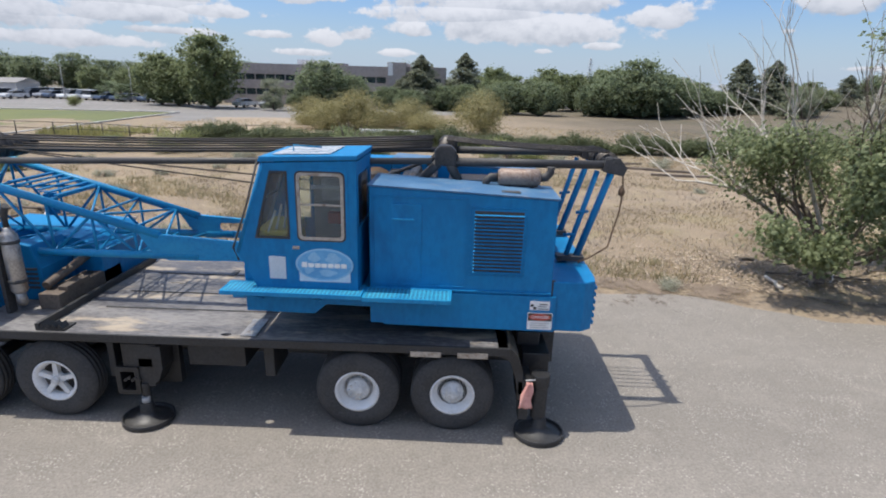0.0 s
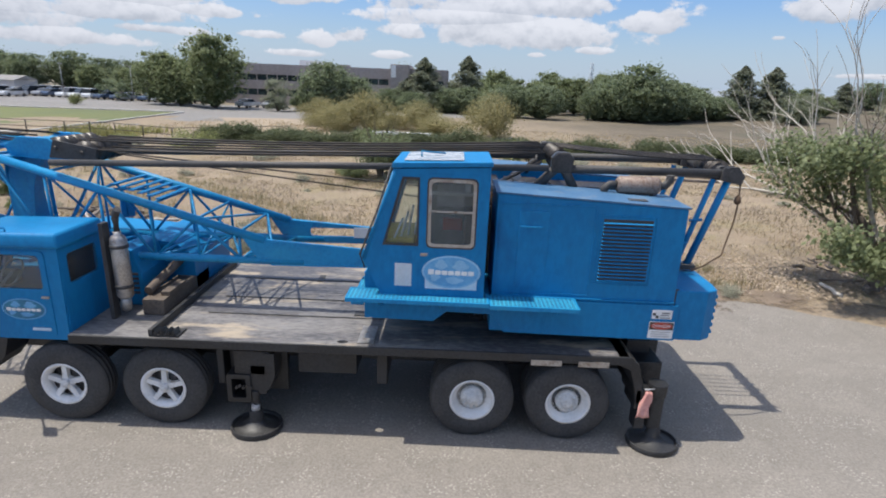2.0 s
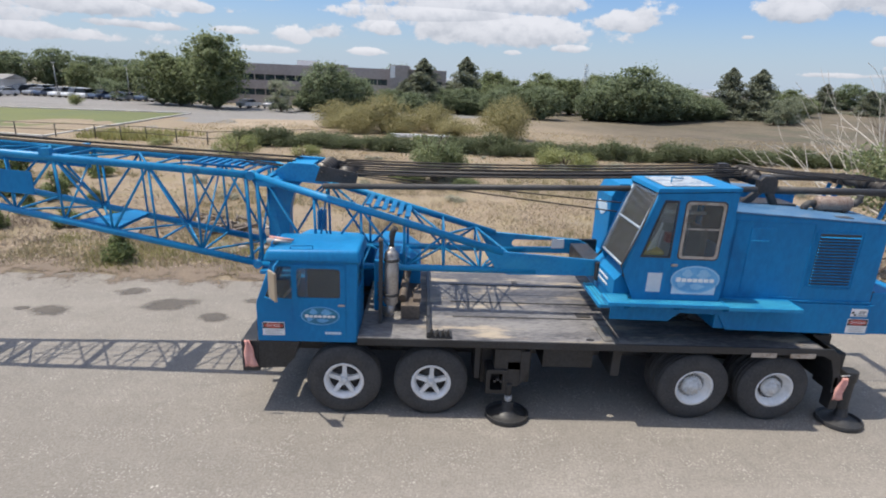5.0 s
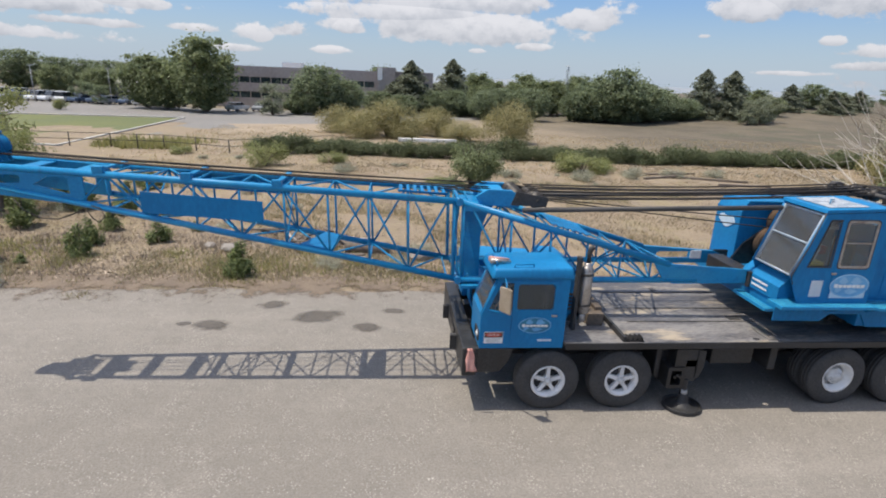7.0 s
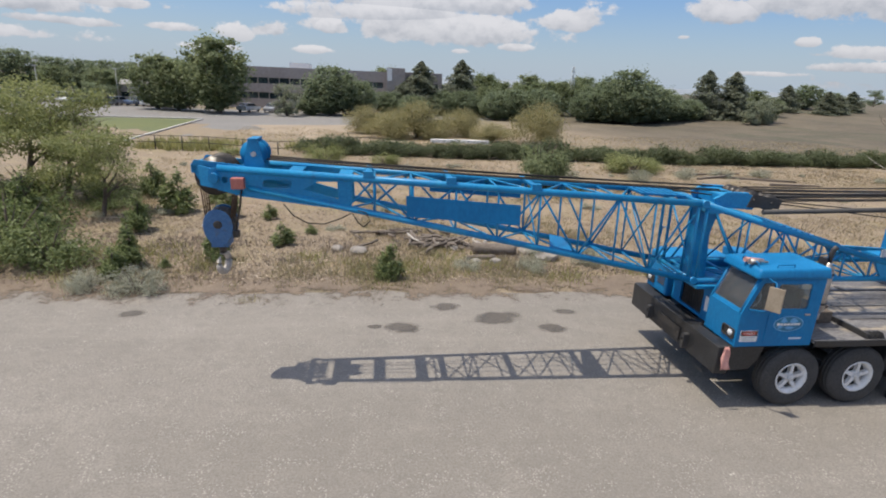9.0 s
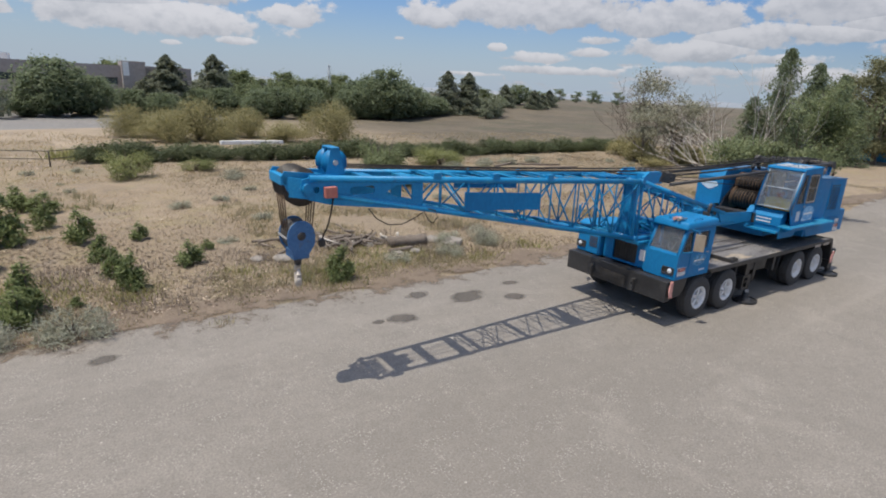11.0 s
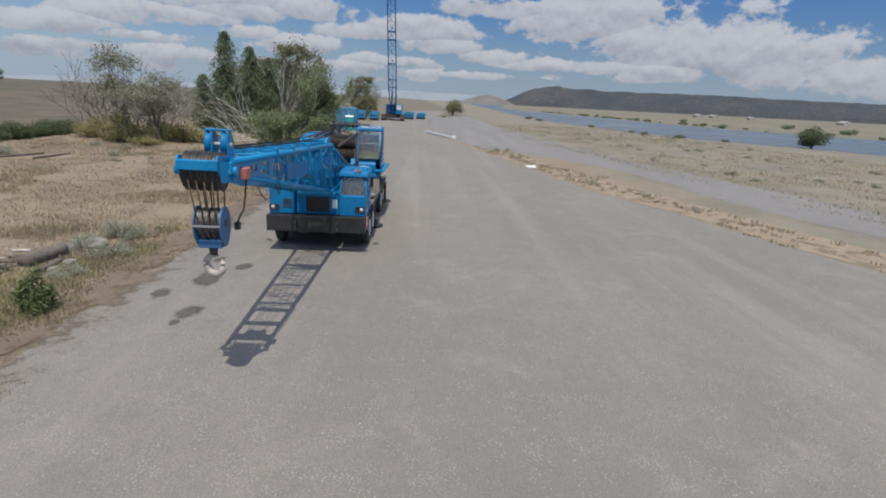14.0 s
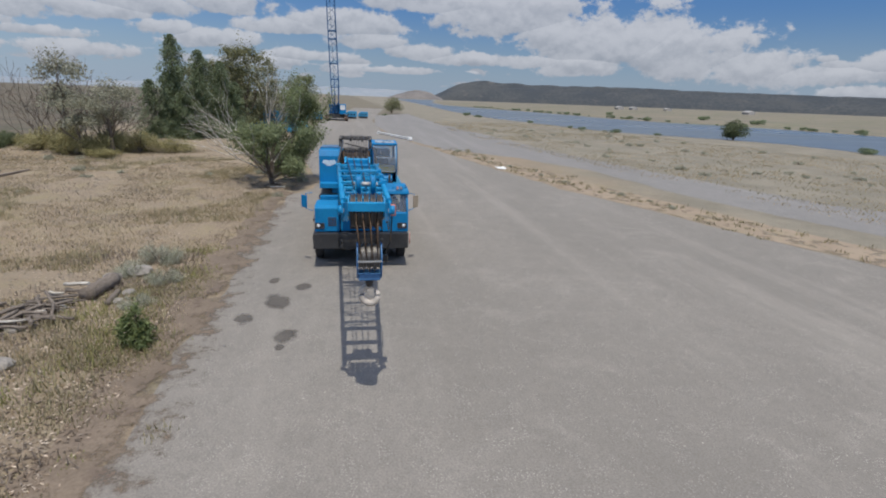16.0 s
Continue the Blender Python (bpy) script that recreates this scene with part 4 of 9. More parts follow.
def front_hub_mesh():
    bm = B()
    lathe(bm, [(0.062, 0.09), (0.06, 0.0), (0.05, -0.012), (0.0001, -0.014)], (0, 0, 0), 16)
    for k in range(5):
        a = 2 * math.pi * k / 5 + 0.8
        tube(bm, (0.078 * math.cos(a), 0.05, 0.078 * math.sin(a)), (0.078 * math.cos(a), 0.015, 0.078 * math.sin(a)), 0.013, 6)
    return mesh_of("hub", bm, HUBW)


def drum_mesh():
    bm = B()
    lathe(bm, [(0.0001, 0.13), (0.255, 0.13), (0.255, 0.25), (0.0001, 0.25)], (0, 0, 0), 24)
    return mesh_of("brake_drum", bm, GREASE)


TYRE, RRIM, RHUB, FRIM, FHUB, DRUM = tyre_mesh(), rear_rim_mesh(), rear_hub_mesh(), front_rim_mesh(), front_hub_mesh(), drum_mesh()
for x, front in ((-7.17, True), (-5.76, True), (-1.37, False), (0.0, False)):
    for side in (0, 1):
        for inner in ((0,) if front else (0, 1)):
            y = 0.0 + 0.37 * inner
            m = Matrix.Translation((x, y if side == 0 else 2 * CY - y, 0.605)) @ Matrix.Diagonal((0.963, 1, 0.963, 1)) @ Matrix.Rotation(math.pi * side, 4, "Z") @ Matrix.Rotation(0.9 * x + side, 4, "Y")
            w = link("wheel", TYRE, crane, m, "dusty black truck tyre on a white rim" if not inner else "")
            if not inner:
                link("rim", FRIM if front else RRIM, w)
                link("hub", FHUB if front else RHUB, w)
                link("brake_drum", DRUM, w)

# front bumper and its wings
bm = B()
plate(bm, [(-8.78, 0.84), (-8.52, 0.84), (-8.52, 1.39), (-8.78, 1.39)], (), 0.02, 3.68, "y")
bumper = part("bumper", bm, BUMPER, crane, "heavy black steel front bumper", 0.02)
for y0, y1 in ((0.022, 0.5), (3.18, 3.678)):
    bm = B()
    plate(bm, [(-8.52, 0.90), (-8.1, 0.92), (-7.95, 1.1), (-7.86, 1.385), (-8.52, 1.385)], (), y0, y1, "y")
    part("bumper_wing", bm, BUMPER, bumper, bevel=0.01)
for y in (1.05, 2.62):
    bm = B()
    plate(bm, rect(y - 0.05, 0.9, y + 0.05, 1.22, 0.03), [oval(y, 1.1, 0.022, 0.05, 10)], -8.90, -8.78, "x")
    part("tow_lug", bm, BLACK, bumper)
bm = B()
box(bm, (-8.80, 1.35, 0.93), (-8.781, 2.3, 1.2))
part("tow_plate", bm, GREASE, bumper)


# ---- driver's cab ----
cab_out = [(-8.50, 1.40), (-6.97, 1.40), (-6.95, 2.72), (-8.22, 2.72), (-8.49, 2.06), (-8.50, 2.0)]
side_win = rect(-7.87, 2.14, -7.21, 2.62, 0.05)
quarter = [(-8.37, 2.12), (-7.94, 2.12), (-7.94, 2.64), (-8.16, 2.64)]
bm = B()
plate(bm, cab_out, [side_win, quarter], 0.0, 0.035, "y")
plate(bm, cab_out, [quarter], 0.985, 1.02, "y")
plate(bm, rect(0.035, 1.40, 0.985, 2.72), [rect(0.18, 2.18, 0.85, 2.6, 0.05)], -6.985, -6.95, "x")
box(bm, (-8.5, 0.035, 1.40), (-6.985, 0.985, 1.44))
box(bm, (-8.5, 0.035, 1.44), (-8.46, 0.985, 2.06))
for a, b in (((-8.50, 2.04), (-8.465, 2.12)),):
    vs = [bm.verts.new(p) for p in ((a[0], 0.035, a[1]), (a[0], 0.985, a[1]), (b[0], 0.985, b[1]), (b[0], 0.035, b[1]), (a[0] + 0.04, 0.035, a[1]), (a[0] + 0.04, 0.985, a[1]), (b[0] + 0.04, 0.985, b[1]), (b[0] + 0.04, 0.035, b[1]))]
    for f in FACES:
        bm.faces.new([vs[i] for i in f])
driver_cab = part("driver_cab", bm, BLUE, crane, "sky-blue driver's cab with large windows", 0.006)
bm = B()
vs = []
for x, y, z in ((-8.36, -0.05, 2.72), (-6.89, -0.05, 2.72), (-6.89, 1.07, 2.72), (-8.36, 1.07, 2.72), (-8.30, -0.02, 2.90), (-6.93, -0.02, 2.93), (-6.93, 1.04, 2.93), (-8.30, 1.04, 2.90)):
    vs.append(bm.verts.new((x, y, z)))
for f in FACES:
    bm.faces.new([vs[i] for i in f])
part("cab_roof", bm, BLUE, driver_cab, "rounded blue cab roof", 0.045, True)
for y in (-0.004, 1.006):
    if y < 0.5:
        bm = B()
        plate(bm, side_win, (), y + 0.012, y + 0.018, "y")
        part("side_window", bm, SIDE_GLASS, driver_cab)
    bm = B()
    plate(bm, quarter, (), y + 0.012, y + 0.018, "y")
    part("quarter_window", bm, SIDE_GLASS, driver_cab)
bm = B()
plate(bm, rect(0.18, 2.18, 0.85, 2.6, 0.05), (), -6.97, -6.964, "x")
part("rear_window", bm, SIDE_GLASS, driver_cab)
bm = B()
vs = [bm.verts.new(p) for p in ((-8.455, 0.075, 2.12), (-8.455, 0.945, 2.12), (-8.235, 0.945, 2.70), (-8.235, 0.075, 2.70))]
bm.faces.new(vs)
ex = bmesh.ops.extrude_face_region(bm, geom=bm.faces[:])
bmesh.ops.translate(bm, verts=[v for v in ex["geom"] if isinstance(v, bmesh.types.BMVert)], vec=(0.008, 0, 0))
part("windscreen", bm, GLASS, driver_cab)
for y in (0.035, 0.95):
    bm = B()
    tube(bm, (-8.475, y + 0.02, 2.05), (-8.225, y + 0.02, 2.72), 0.028, 6)
    part("windscreen_post", bm, BLUE, driver_cab)
bm = B()
plate(bm, rect(-7.95, 1.46, -7.13, 2.68, 0.06), [rect(-7.87, 2.14, -7.21, 2.62, 0.05)], -0.012, -0.0002, "y")
part("door", bm, BLUE, driver_cab, "blue cab door", 0.004)
bm = B()
box(bm, (-7.24, -0.035, 2.02), (-7.14, -0.012, 2.05))
part("door_handle", bm, CHROME, driver_cab, "chrome door handle")
bm = B()
box(bm, (-7.65, 0.3, 1.44), (-7.15, 0.75, 1.85))
box(bm, (-7.22, 0.3, 1.85), (-7.08, 0.75, 2.4))
part("driver_seat", bm, SEAT, driver_cab, "dark vinyl seat", 0.04)
bm = B()
wheel_ring = [(-7.98 + 0.10 * math.sin(a) * 0.5, 0.5 + 0.22 * math.cos(a), 2.2 + 0.19 * math.sin(a)) for a in [2 * math.pi * k / 20 for k in range(21)]]
pipe(bm, wheel_ring, 0.014, 6)
tube(bm, (-8.3, 0.5, 1.85), (-7.98, 0.5, 2.2), 0.02)
part("steering_wheel", bm, HUB, driver_cab, "pale steering wheel")
# added dark panel, so that the cab looks dim inside
part("cab_lining", box(B(), (-7.9, 0.955, 1.46), (-7.0, 0.98, 2.68)), SEAT, driver_cab, "added dark panel behind the cab windows")
bm = B()
box(bm, (-8.46, 0.05, 1.9), (-8.2, 0.97, 2.1))
part("dashboard", bm, SEAT, driver_cab, bevel=0.03)
# headlights in square recesses
lights, mirrors = [], []
for y in (0.24, 3.44):
    bm = B()
    plate(bm, rect(y - 0.19, 1.52, y + 0.19, 1.72, 0.04), [rect(y - 0.165, 1.545, y + 0.165, 1.695, 0.03)], -8.525, -8.50, "x")
    light = part("headlight", bm, BLACK, crane, "round headlamp in a dark square surround")
    lights.append(light)
    bm = B()
    box(bm, (-8.506, y - 0.16, 1.55), (-8.502, y + 0.16, 1.69))
    part("surround", bm, GREASE, light)
    bm = B()
    dy = -0.055 if y < 1 else 0.05
    lathe(bm, [(0.0001, -0.035), (0.04, -0.03), (0.066, -0.012), (0.07, 0.0)], (-8.507, y + dy, 1.62), 20, "x")
    part("lens", bm, LAMP, light, "clear lamp lens")
# roof horns and bar
bm = B()
pipe(bm, [(-8.25, 0.15, 2.90), (-8.25, 0.15, 2.97), (-8.25, 0.62, 2.98), (-8.25, 0.62, 2.91)], 0.012, 6)
part("roof_rail", bm, BLUE, driver_cab)
bm = B()
pipe(bm, [(-7.95, 0.05, 2.91), (-7.95, 0.05, 2.96), (-7.62, 0.05, 2.97), (-7.62, 0.05, 2.92)], 0.012, 6)
part("roof_rail", bm, BLUE, driver_cab)
for y in (0.28, 0.42):
    bm = B()
    tube(bm, (-8.35, y, 2.96), (-7.98, y, 2.95), 0.05, 12, 0.018)
    part("air_horn", bm, CHROME if y < 0.3 else surface("faded_red", (0.42, 0.20, 0.17), (0.52, 0.30, 0.26), 0.6, 0, 6, 40, 0.0), driver_cab, "chrome air horn" if y < 0.3 else "red air horn")
# mirrors on tube brackets
for y, s in ((-0.005, -1), (3.70, 1)):
    bm = B()
    pipe(bm, [(-8.12, y, 2.74), (-8.14, y + s * 0.26, 2.72), (-8.14, y + s * 0.30, 2.2), (-8.36, y, 2.14)], 0.015, 6)
    mirror = part("mirror_bracket", bm, BLUE, crane, "blue tube mirror bracket")
    mirrors.append(mirror)
    bm = B()
    box(bm, (-0.02, -0.13, 2.22), (0.02, 0.13, 2.66), Matrix.Translation((-8.15, y + s * 0.32, 0)) @ Matrix.Rotation(s * radians(-35), 4, "Z"))
    part("mirror", bm, surface("mirror_back", (0.30, 0.24, 0.17), (0.38, 0.31, 0.23), 0.5, 0.2, 5, 40, 0.0) if s < 0 else BLUE, mirror, "rectangular wing mirror", 0.012)

# ---- hood, radiator and engine covers beside the cab ----
bm = B()
plate(bm, [(-8.5, 1.40), (-6.9, 1.40), (-6.9, 2.26), (-8.32, 2.33), (-8.5, 2.25)], (), 2.68, 3.62, "y")
hood = part("side_hood", bm, BLUE, crane, "blue engine hood with a small louvred grille", 0.03)
for k in range(6):
    bm = B()
    box(bm, (-8.515, 2.80, 1.62 + 0.055 * k), (-8.495, 3.12, 1.645 + 0.055 * k))
    part("louvre", bm, BLACK, hood)
bm = B()
plate(bm, rect(1.06, 1.40, 2.64, 2.12), [rect(1.42, 1.46, 2.28, 2.0, 0.04)], -8.38, -8.33, "x")
box(bm, (-8.33, 1.06, 1.40), (-8.2, 1.1, 2.12))
box(bm, (-8.38, 1.06, 2.08), (-7.1, 2.64, 2.12))
grille = part("radiator_cowl", bm, BLUE, crane, "blue cowl round a dark radiator", 0.01)
bm = B()
box(bm, (-8.31, 1.3, 1.42), (-8.22, 2.4, 2.05))
part("radiator", bm, GREASE, grille, "dark radiator core")
for k in range(9):
    bm = B()
    box(bm, (-8.335, 1.44 + 0.093 * k, 1.47), (-8.31, 1.452 + 0.093 * k, 1.99))
    part("grille_bar", bm, BLACK, grille)
bm = B()
box(bm, (-8.392, 1.12, 1.62), (-8.383, 1.30, 1.92))
part("notice", bm, WHITE, grille, "white notice plate")
bm = B()
plate(bm, [(-6.78, 1.43), (-5.98, 1.43), (-5.98, 2.02), (-6.3, 2.24), (-6.78, 2.28)], (), 1.9, 3.5, "y")
cover = part("engine_cover", bm, BLUE, crane, "blue engine cover behind the cab", 0.02)
bm = B()
plate(bm, [(-6.78, 1.43), (-6.45, 1.43), (-6.45, 1.95), (-6.55, 2.32), (-6.78, 2.36)], (), 1.08, 1.88, "y")
part("side_cover", bm, BLUE, cover, bevel=0.02)
for k in range(5):
    bm = B()
    box(bm, (-6.72, 1.072, 1.62 + 0.075 * k), (-6.50, 1.082, 1.66 + 0.075 * k))
    part("vent_slot", bm, BLACK, cover)
bm = B()
box(bm, (-6.30, 0.72, 1.43), (-5.98, 2.45, 1.67))
tube(bm, (-6.28, 0.9, 1.74), (-6.22, 2.0, 1.95), 0.07, 10)
box(bm, (-6.1, 0.9, 1.66), (-5.96, 1.5, 1.74))
part("winch_trough", bm, surface("rusty_brown_steel", (0.095, 0.075, 0.060), (0.165, 0.130, 0.100), 0.75, 0.2, 3, 30, 0.005, dirt=(0.05, 0.04, 0.035), dirt_max=0.6), crane, "rusty brown machinery trough behind the cab", 0.012)

# exhaust stack and intake
bm = B()
lathe(bm, [(0.0001, 1.74), (0.085, 1.74), (0.115, 1.78), (0.115, 2.62), (0.085, 2.67), (0.055, 2.69), (0.055, 2.74), (0.0001, 2.74)], (-6.46, 0.60, 0), 20, "z")
stack = part("silencer", bm, CHROME, crane, "worn silver exhaust silencer with a black outlet")
bm = B()
pipe(bm, [(-6.46, 0.60, 2.70), (-6.46, 0.60, 2.92), (-6.44, 0.60, 3.00), (-6.40, 0.58, 3.06)], 0.05, 12)
part("outlet_pipe", bm, BLACK, stack, "black outlet pipe")
bm = B()
pipe(bm, [(-6.46, 0.60, 1.76), (-6.46, 0.60, 1.62), (-6.50, 0.66, 1.56), (-6.62, 0.82, 1.55)], 0.07, 12)
part("elbow", bm, CHROME, stack)
for z in (1.9, 2.5):
    bm = B()
    lathe(bm, [(0.119, z), (0.128, z + 0.005), (0.128, z + 0.045), (0.119, z + 0.05)], (-6.46, 0.60, 0), 20, "z")
    part("clamp", bm, BLACK, stack)
bm = B()
box(bm, (-6.66, 0.5, 1.43), (-6.60, 0.66, 2.86))
part("heat_shield", bm, BLACK, crane, "thin black upright shield", 0.005)


def emblem(parent, cx, cz, rx, rz, y, label, rim, sea, land):
    """An oval decal with plain pale shapes."""
    bm = B()
    plate(bm, oval(cx, cz, rx, rz), (), y - 0.003, y, "y")
    e = part("emblem", bm, rim, parent, label)
    bm = B()
    plate(bm, oval(cx, cz, rx * 0.93, rz * 0.9), (), y - 0.0055, y - 0.0032, "y")
    part("ground", bm, sea, e)
    for u, v, w, h in ((-0.35, 0.45, 0.2, 0.2), (0.3, 0.42, 0.26, 0.22), (-0.55, -0.35, 0.16, 0.16), (0.1, -0.5, 0.3, 0.14)):
        bm = B()
        plate(bm, [(cx + rx * (u + w * math.cos(k) * (1 + 0.25 * math.sin(3 * k + u * 9))), cz + rz * (v + h * 1.3 * math.sin(k) * (1 + 0.2 * math.cos(2 * k + v * 7)))) for k in [2 * math.pi * i / 14 for i in range(14)]], (), y - 0.0075, y - 0.0057, "y")
        part("patch", bm, land, e)
    for k in range(7):
        bm = B()
        w = rx * (0.205 if k == 2 else 0.195)
        x = cx - rx * 0.78 + k * rx * 0.225
        plate(bm, rect(x, cz - rz * 0.17, x + w, cz + rz * (0.15 if k == 0 else 0.09), 0.014), (), y - 0.010, y - 0.0077, "y")
        part("bar", bm, WHITE, e)
    return e


def danger_sign(parent, x0, z0, x1, z1, y, name="warning_sign"):
    bm = B()
    plate(bm, rect(x0, z0, x1, z1, 0.01), (), y - 0.004, y, "y")
    s = part(name, bm, WHITE, parent, "white warning sign with a red oval heading")
    w, h = x1 - x0, z1 - z0
    bm = B()
    plate(bm, rect(x0 + 0.02 * w, z0 + 0.52 * h, x1 - 0.02 * w, z1 - 0.03 * h), (), y - 0.0065, y - 0.0042, "y")
    part("heading", bm, SEAT, s)
    bm = B()
    plate(bm, oval((x0 + x1) / 2, z0 + 0.75 * h, 0.44 * w, 0.20 * h, 24), (), y - 0.009, y - 0.0067, "y")
    part("oval", bm, RED, s)
    cu = bpy.data.curves.new("lettering", "FONT")
    cu.body, cu.size, cu.align_x, cu.align_y = "DANGER", 0.24 * h, "CENTER", "CENTER"
    cu.materials.append(WHITE)
    t = new("lettering", cu)
    t.parent = s
    t.matrix_basis = pose((x0 + x1) / 2, y - 0.0105, z0 + 0.75 * h, 90, 0, 0)
    for k in range(3):
        bm = B()
        plate(bm, rect(x0 + 0.12 * w, z0 + (0.10 + 0.13 * k) * h, x1 - (0.12 + 0.1 * (k % 2)) * w, z0 + (0.15 + 0.13 * k) * h), (), y - 0.006, y - 0.0042, "y")
        part("line", bm, HUB, s)


emblem(driver_cab, -7.52, 1.85, 0.30, 0.155, -0.014, "pale oval company emblem", LOGO_MID, LOGO_DEEP, LOGO_MID)
danger_sign(driver_cab, -8.42, 1.50, -8.08, 1.72, -0.001)
bm = B()
box(bm, (-7.45, -0.018, 1.54), (-7.2, -0.0125, 1.58))
part("name_bar", bm, LOGO_PALE, driver_cab)

# ---- turntable and revolving house ----
bm = B()
lathe(bm, [(0.0001, 1.425), (1.05, 1.425), (1.08, 1.50), (0.98, 1.56), (0.98, 1.64), (0.0001, 1.64)], (-0.55, CY, 0), 36, "z")
for k in range(36):
    m = Matrix.Translation((-0.55, CY, 0)) @ Matrix.Rotation(2 * math.pi * k / 36, 4, "Z")
    box(bm, (1.06, -0.035, 1.44), (1.12, 0.035, 1.53), m)
part("turntable", bm, GREASE, crane, "greasy toothed turntable ring")

bm = B()
plate(bm, [(-1.20, 1.64), (1.30, 1.63), (1.28, 3.47), (-1.20, 3.58)], (), 0.04, 1.06, "y")
house = part("upper_house", bm, BLUE, crane, "large blue machinery house with flat roof", 0.02)
bm = B()
plate(bm, [(-1.20, 1.64), (1.30, 1.63), (1.28, 3.47), (-1.20, 3.58)], (), 2.62, 3.64, "y")
part("far_cabinet", bm, BLUE, house, bevel=0.02)
bm = B()
plate(bm, [(-1.05, 1.64), (1.30, 1.63), (1.28, 3.30), (-1.05, 3.30)], (), 1.062, 2.618, "y")
part("middle_cabinet", bm, BLUE, house, bevel=0.02)
bm = B()
plate(bm, [(-2.93, 1.76), (-1.98, 1.75), (-1.80, 1.90), (-1.16, 1.89), (-1.0, 1.632), (1.36, 1.62), (1.36, 2.14), (-2.93, 2.14)], (), 0.012, 0.036, "y")
part("side_skirt", bm, BLUE, house, bevel=0.006)
bm = B()
box(bm, (-2.9, 0.04, 1.92), (-1.05, 3.6, 2.13))
box(bm, (-2.6, 0.7, 1.66), (-1.1, 3.0, 1.92))
part("main_frame", bm, BLUE, house, "blue revolving frame under the cab", 0.012)
# roof skins
for y0, y1 in ((0.03, 1.05), (2.63, 3.65)):
    bm = B()
    plate(bm, [(-1.22, 3.582), (1.31, 3.472), (1.31, 3.492), (-1.22, 3.602)], (), y0, y1, "y")
    part("roof_panel", bm, surface("roof_paint", (0.030, 0.105, 0.215), (0.075, 0.165, 0.275), 0.6, 0, 2.0, 30, 0.003, dirt=(0.20, 0.22, 0.24), dirt_at=(0.5, 0.7), dirt_max=0.6), house, "weathered grey-blue roof panel")
bm = B()
box(bm, (0.55, 0.22, 3.50), (0.80, 0.36, 3.53))
part("roof_hatch", bm, BLACK, house, bevel=0.01)
# side panels and louvred grille
for x0, z0, x1, z1 in ((-0.90, 2.30, -0.50, 3.36), (-1.15, 2.22, 0.10, 3.46), (0.14, 2.40, 0.90, 3.35)):
    bm = B()
    plate(bm, rect(x0, z0, x1, z1, 0.02), [rect(x0 + 0.012, z0 + 0.012, x1 - 0.012, z1 - 0.012, 0.015)], 0.030, 0.0398, "y")
    part("panel_seam", bm, BLUE, house)
bm = B()
plate(bm, rect(-0.89, 2.31, -0.51, 3.35, 0.02), (), 0.028, 0.0396, "y")
part("service_door", bm, BLUE, house, bevel=0.003)
bm = B()
box(bm, (-0.88, 0.015, 3.14), (-0.60, 0.0278, 3.16))
part("door_catch", bm, BLUE_B, house)
bm = B()
box(bm, (-1.12, 0.012, 2.165), (1.28, 0.0395, 2.185))
part("rub_strip", bm, BLUE, house)
# dark backing sheet stands in for the shade between the slats
bm = B()
box(bm, (0.20, 0.036, 2.45), (0.85, 0.0398, 3.30))
louvres = part("louvre_grille", bm, SEAT, house, "dark louvred air grille of blue slats")
for k in range(17):
    z = 2.455 + 0.0495 * k
    bm = B()
    vs = [bm.verts.new(p) for p in ((0.20, 0.004, z), (0.85, 0.004, z), (0.85, 0.030, z + 0.010), (0.20, 0.030, z + 0.010), (0.20, 0.006, z - 0.006), (0.85, 0.006, z - 0.006), (0.85, 0.032, z + 0.005), (0.20, 0.032, z + 0.005))]
    for f in FACES:
        bm.faces.new([vs[i] for i in f])
    part("slat", bm, BLUE, louvres)
bm = B()
plate(bm, rect(0.17, 2.42, 0.88, 3.33, 0.01), [rect(0.20, 2.45, 0.85, 3.30)], 0.034, 0.0396, "y")
part("grille_frame", bm, BLUE, louvres)
danger_sign(house, 0.99, 1.65, 1.33, 1.90, 0.010)
bm = B()
plate(bm, rect(1.01, 1.94, 1.28, 2.07, 0.006), (), 0.006, 0.011, "y")
sign = part("notice", bm, WHITE, house, "white notice with dark symbols")
for x0, z0, x1, z1 in ((1.02, 1.99, 1.06, 2.03), (1.06, 1.95, 1.10, 1.99), (1.12, 1.955, 1.26, 1.965), (1.12, 1.99, 1.24, 2.0), (1.14, 2.02, 1.25, 2.035)):
    bm = B()
    plate(bm, rect(x0, z0, x1, z1), (), 0.0035, 0.0058, "y")
    part("mark", bm, SEAT, sign)


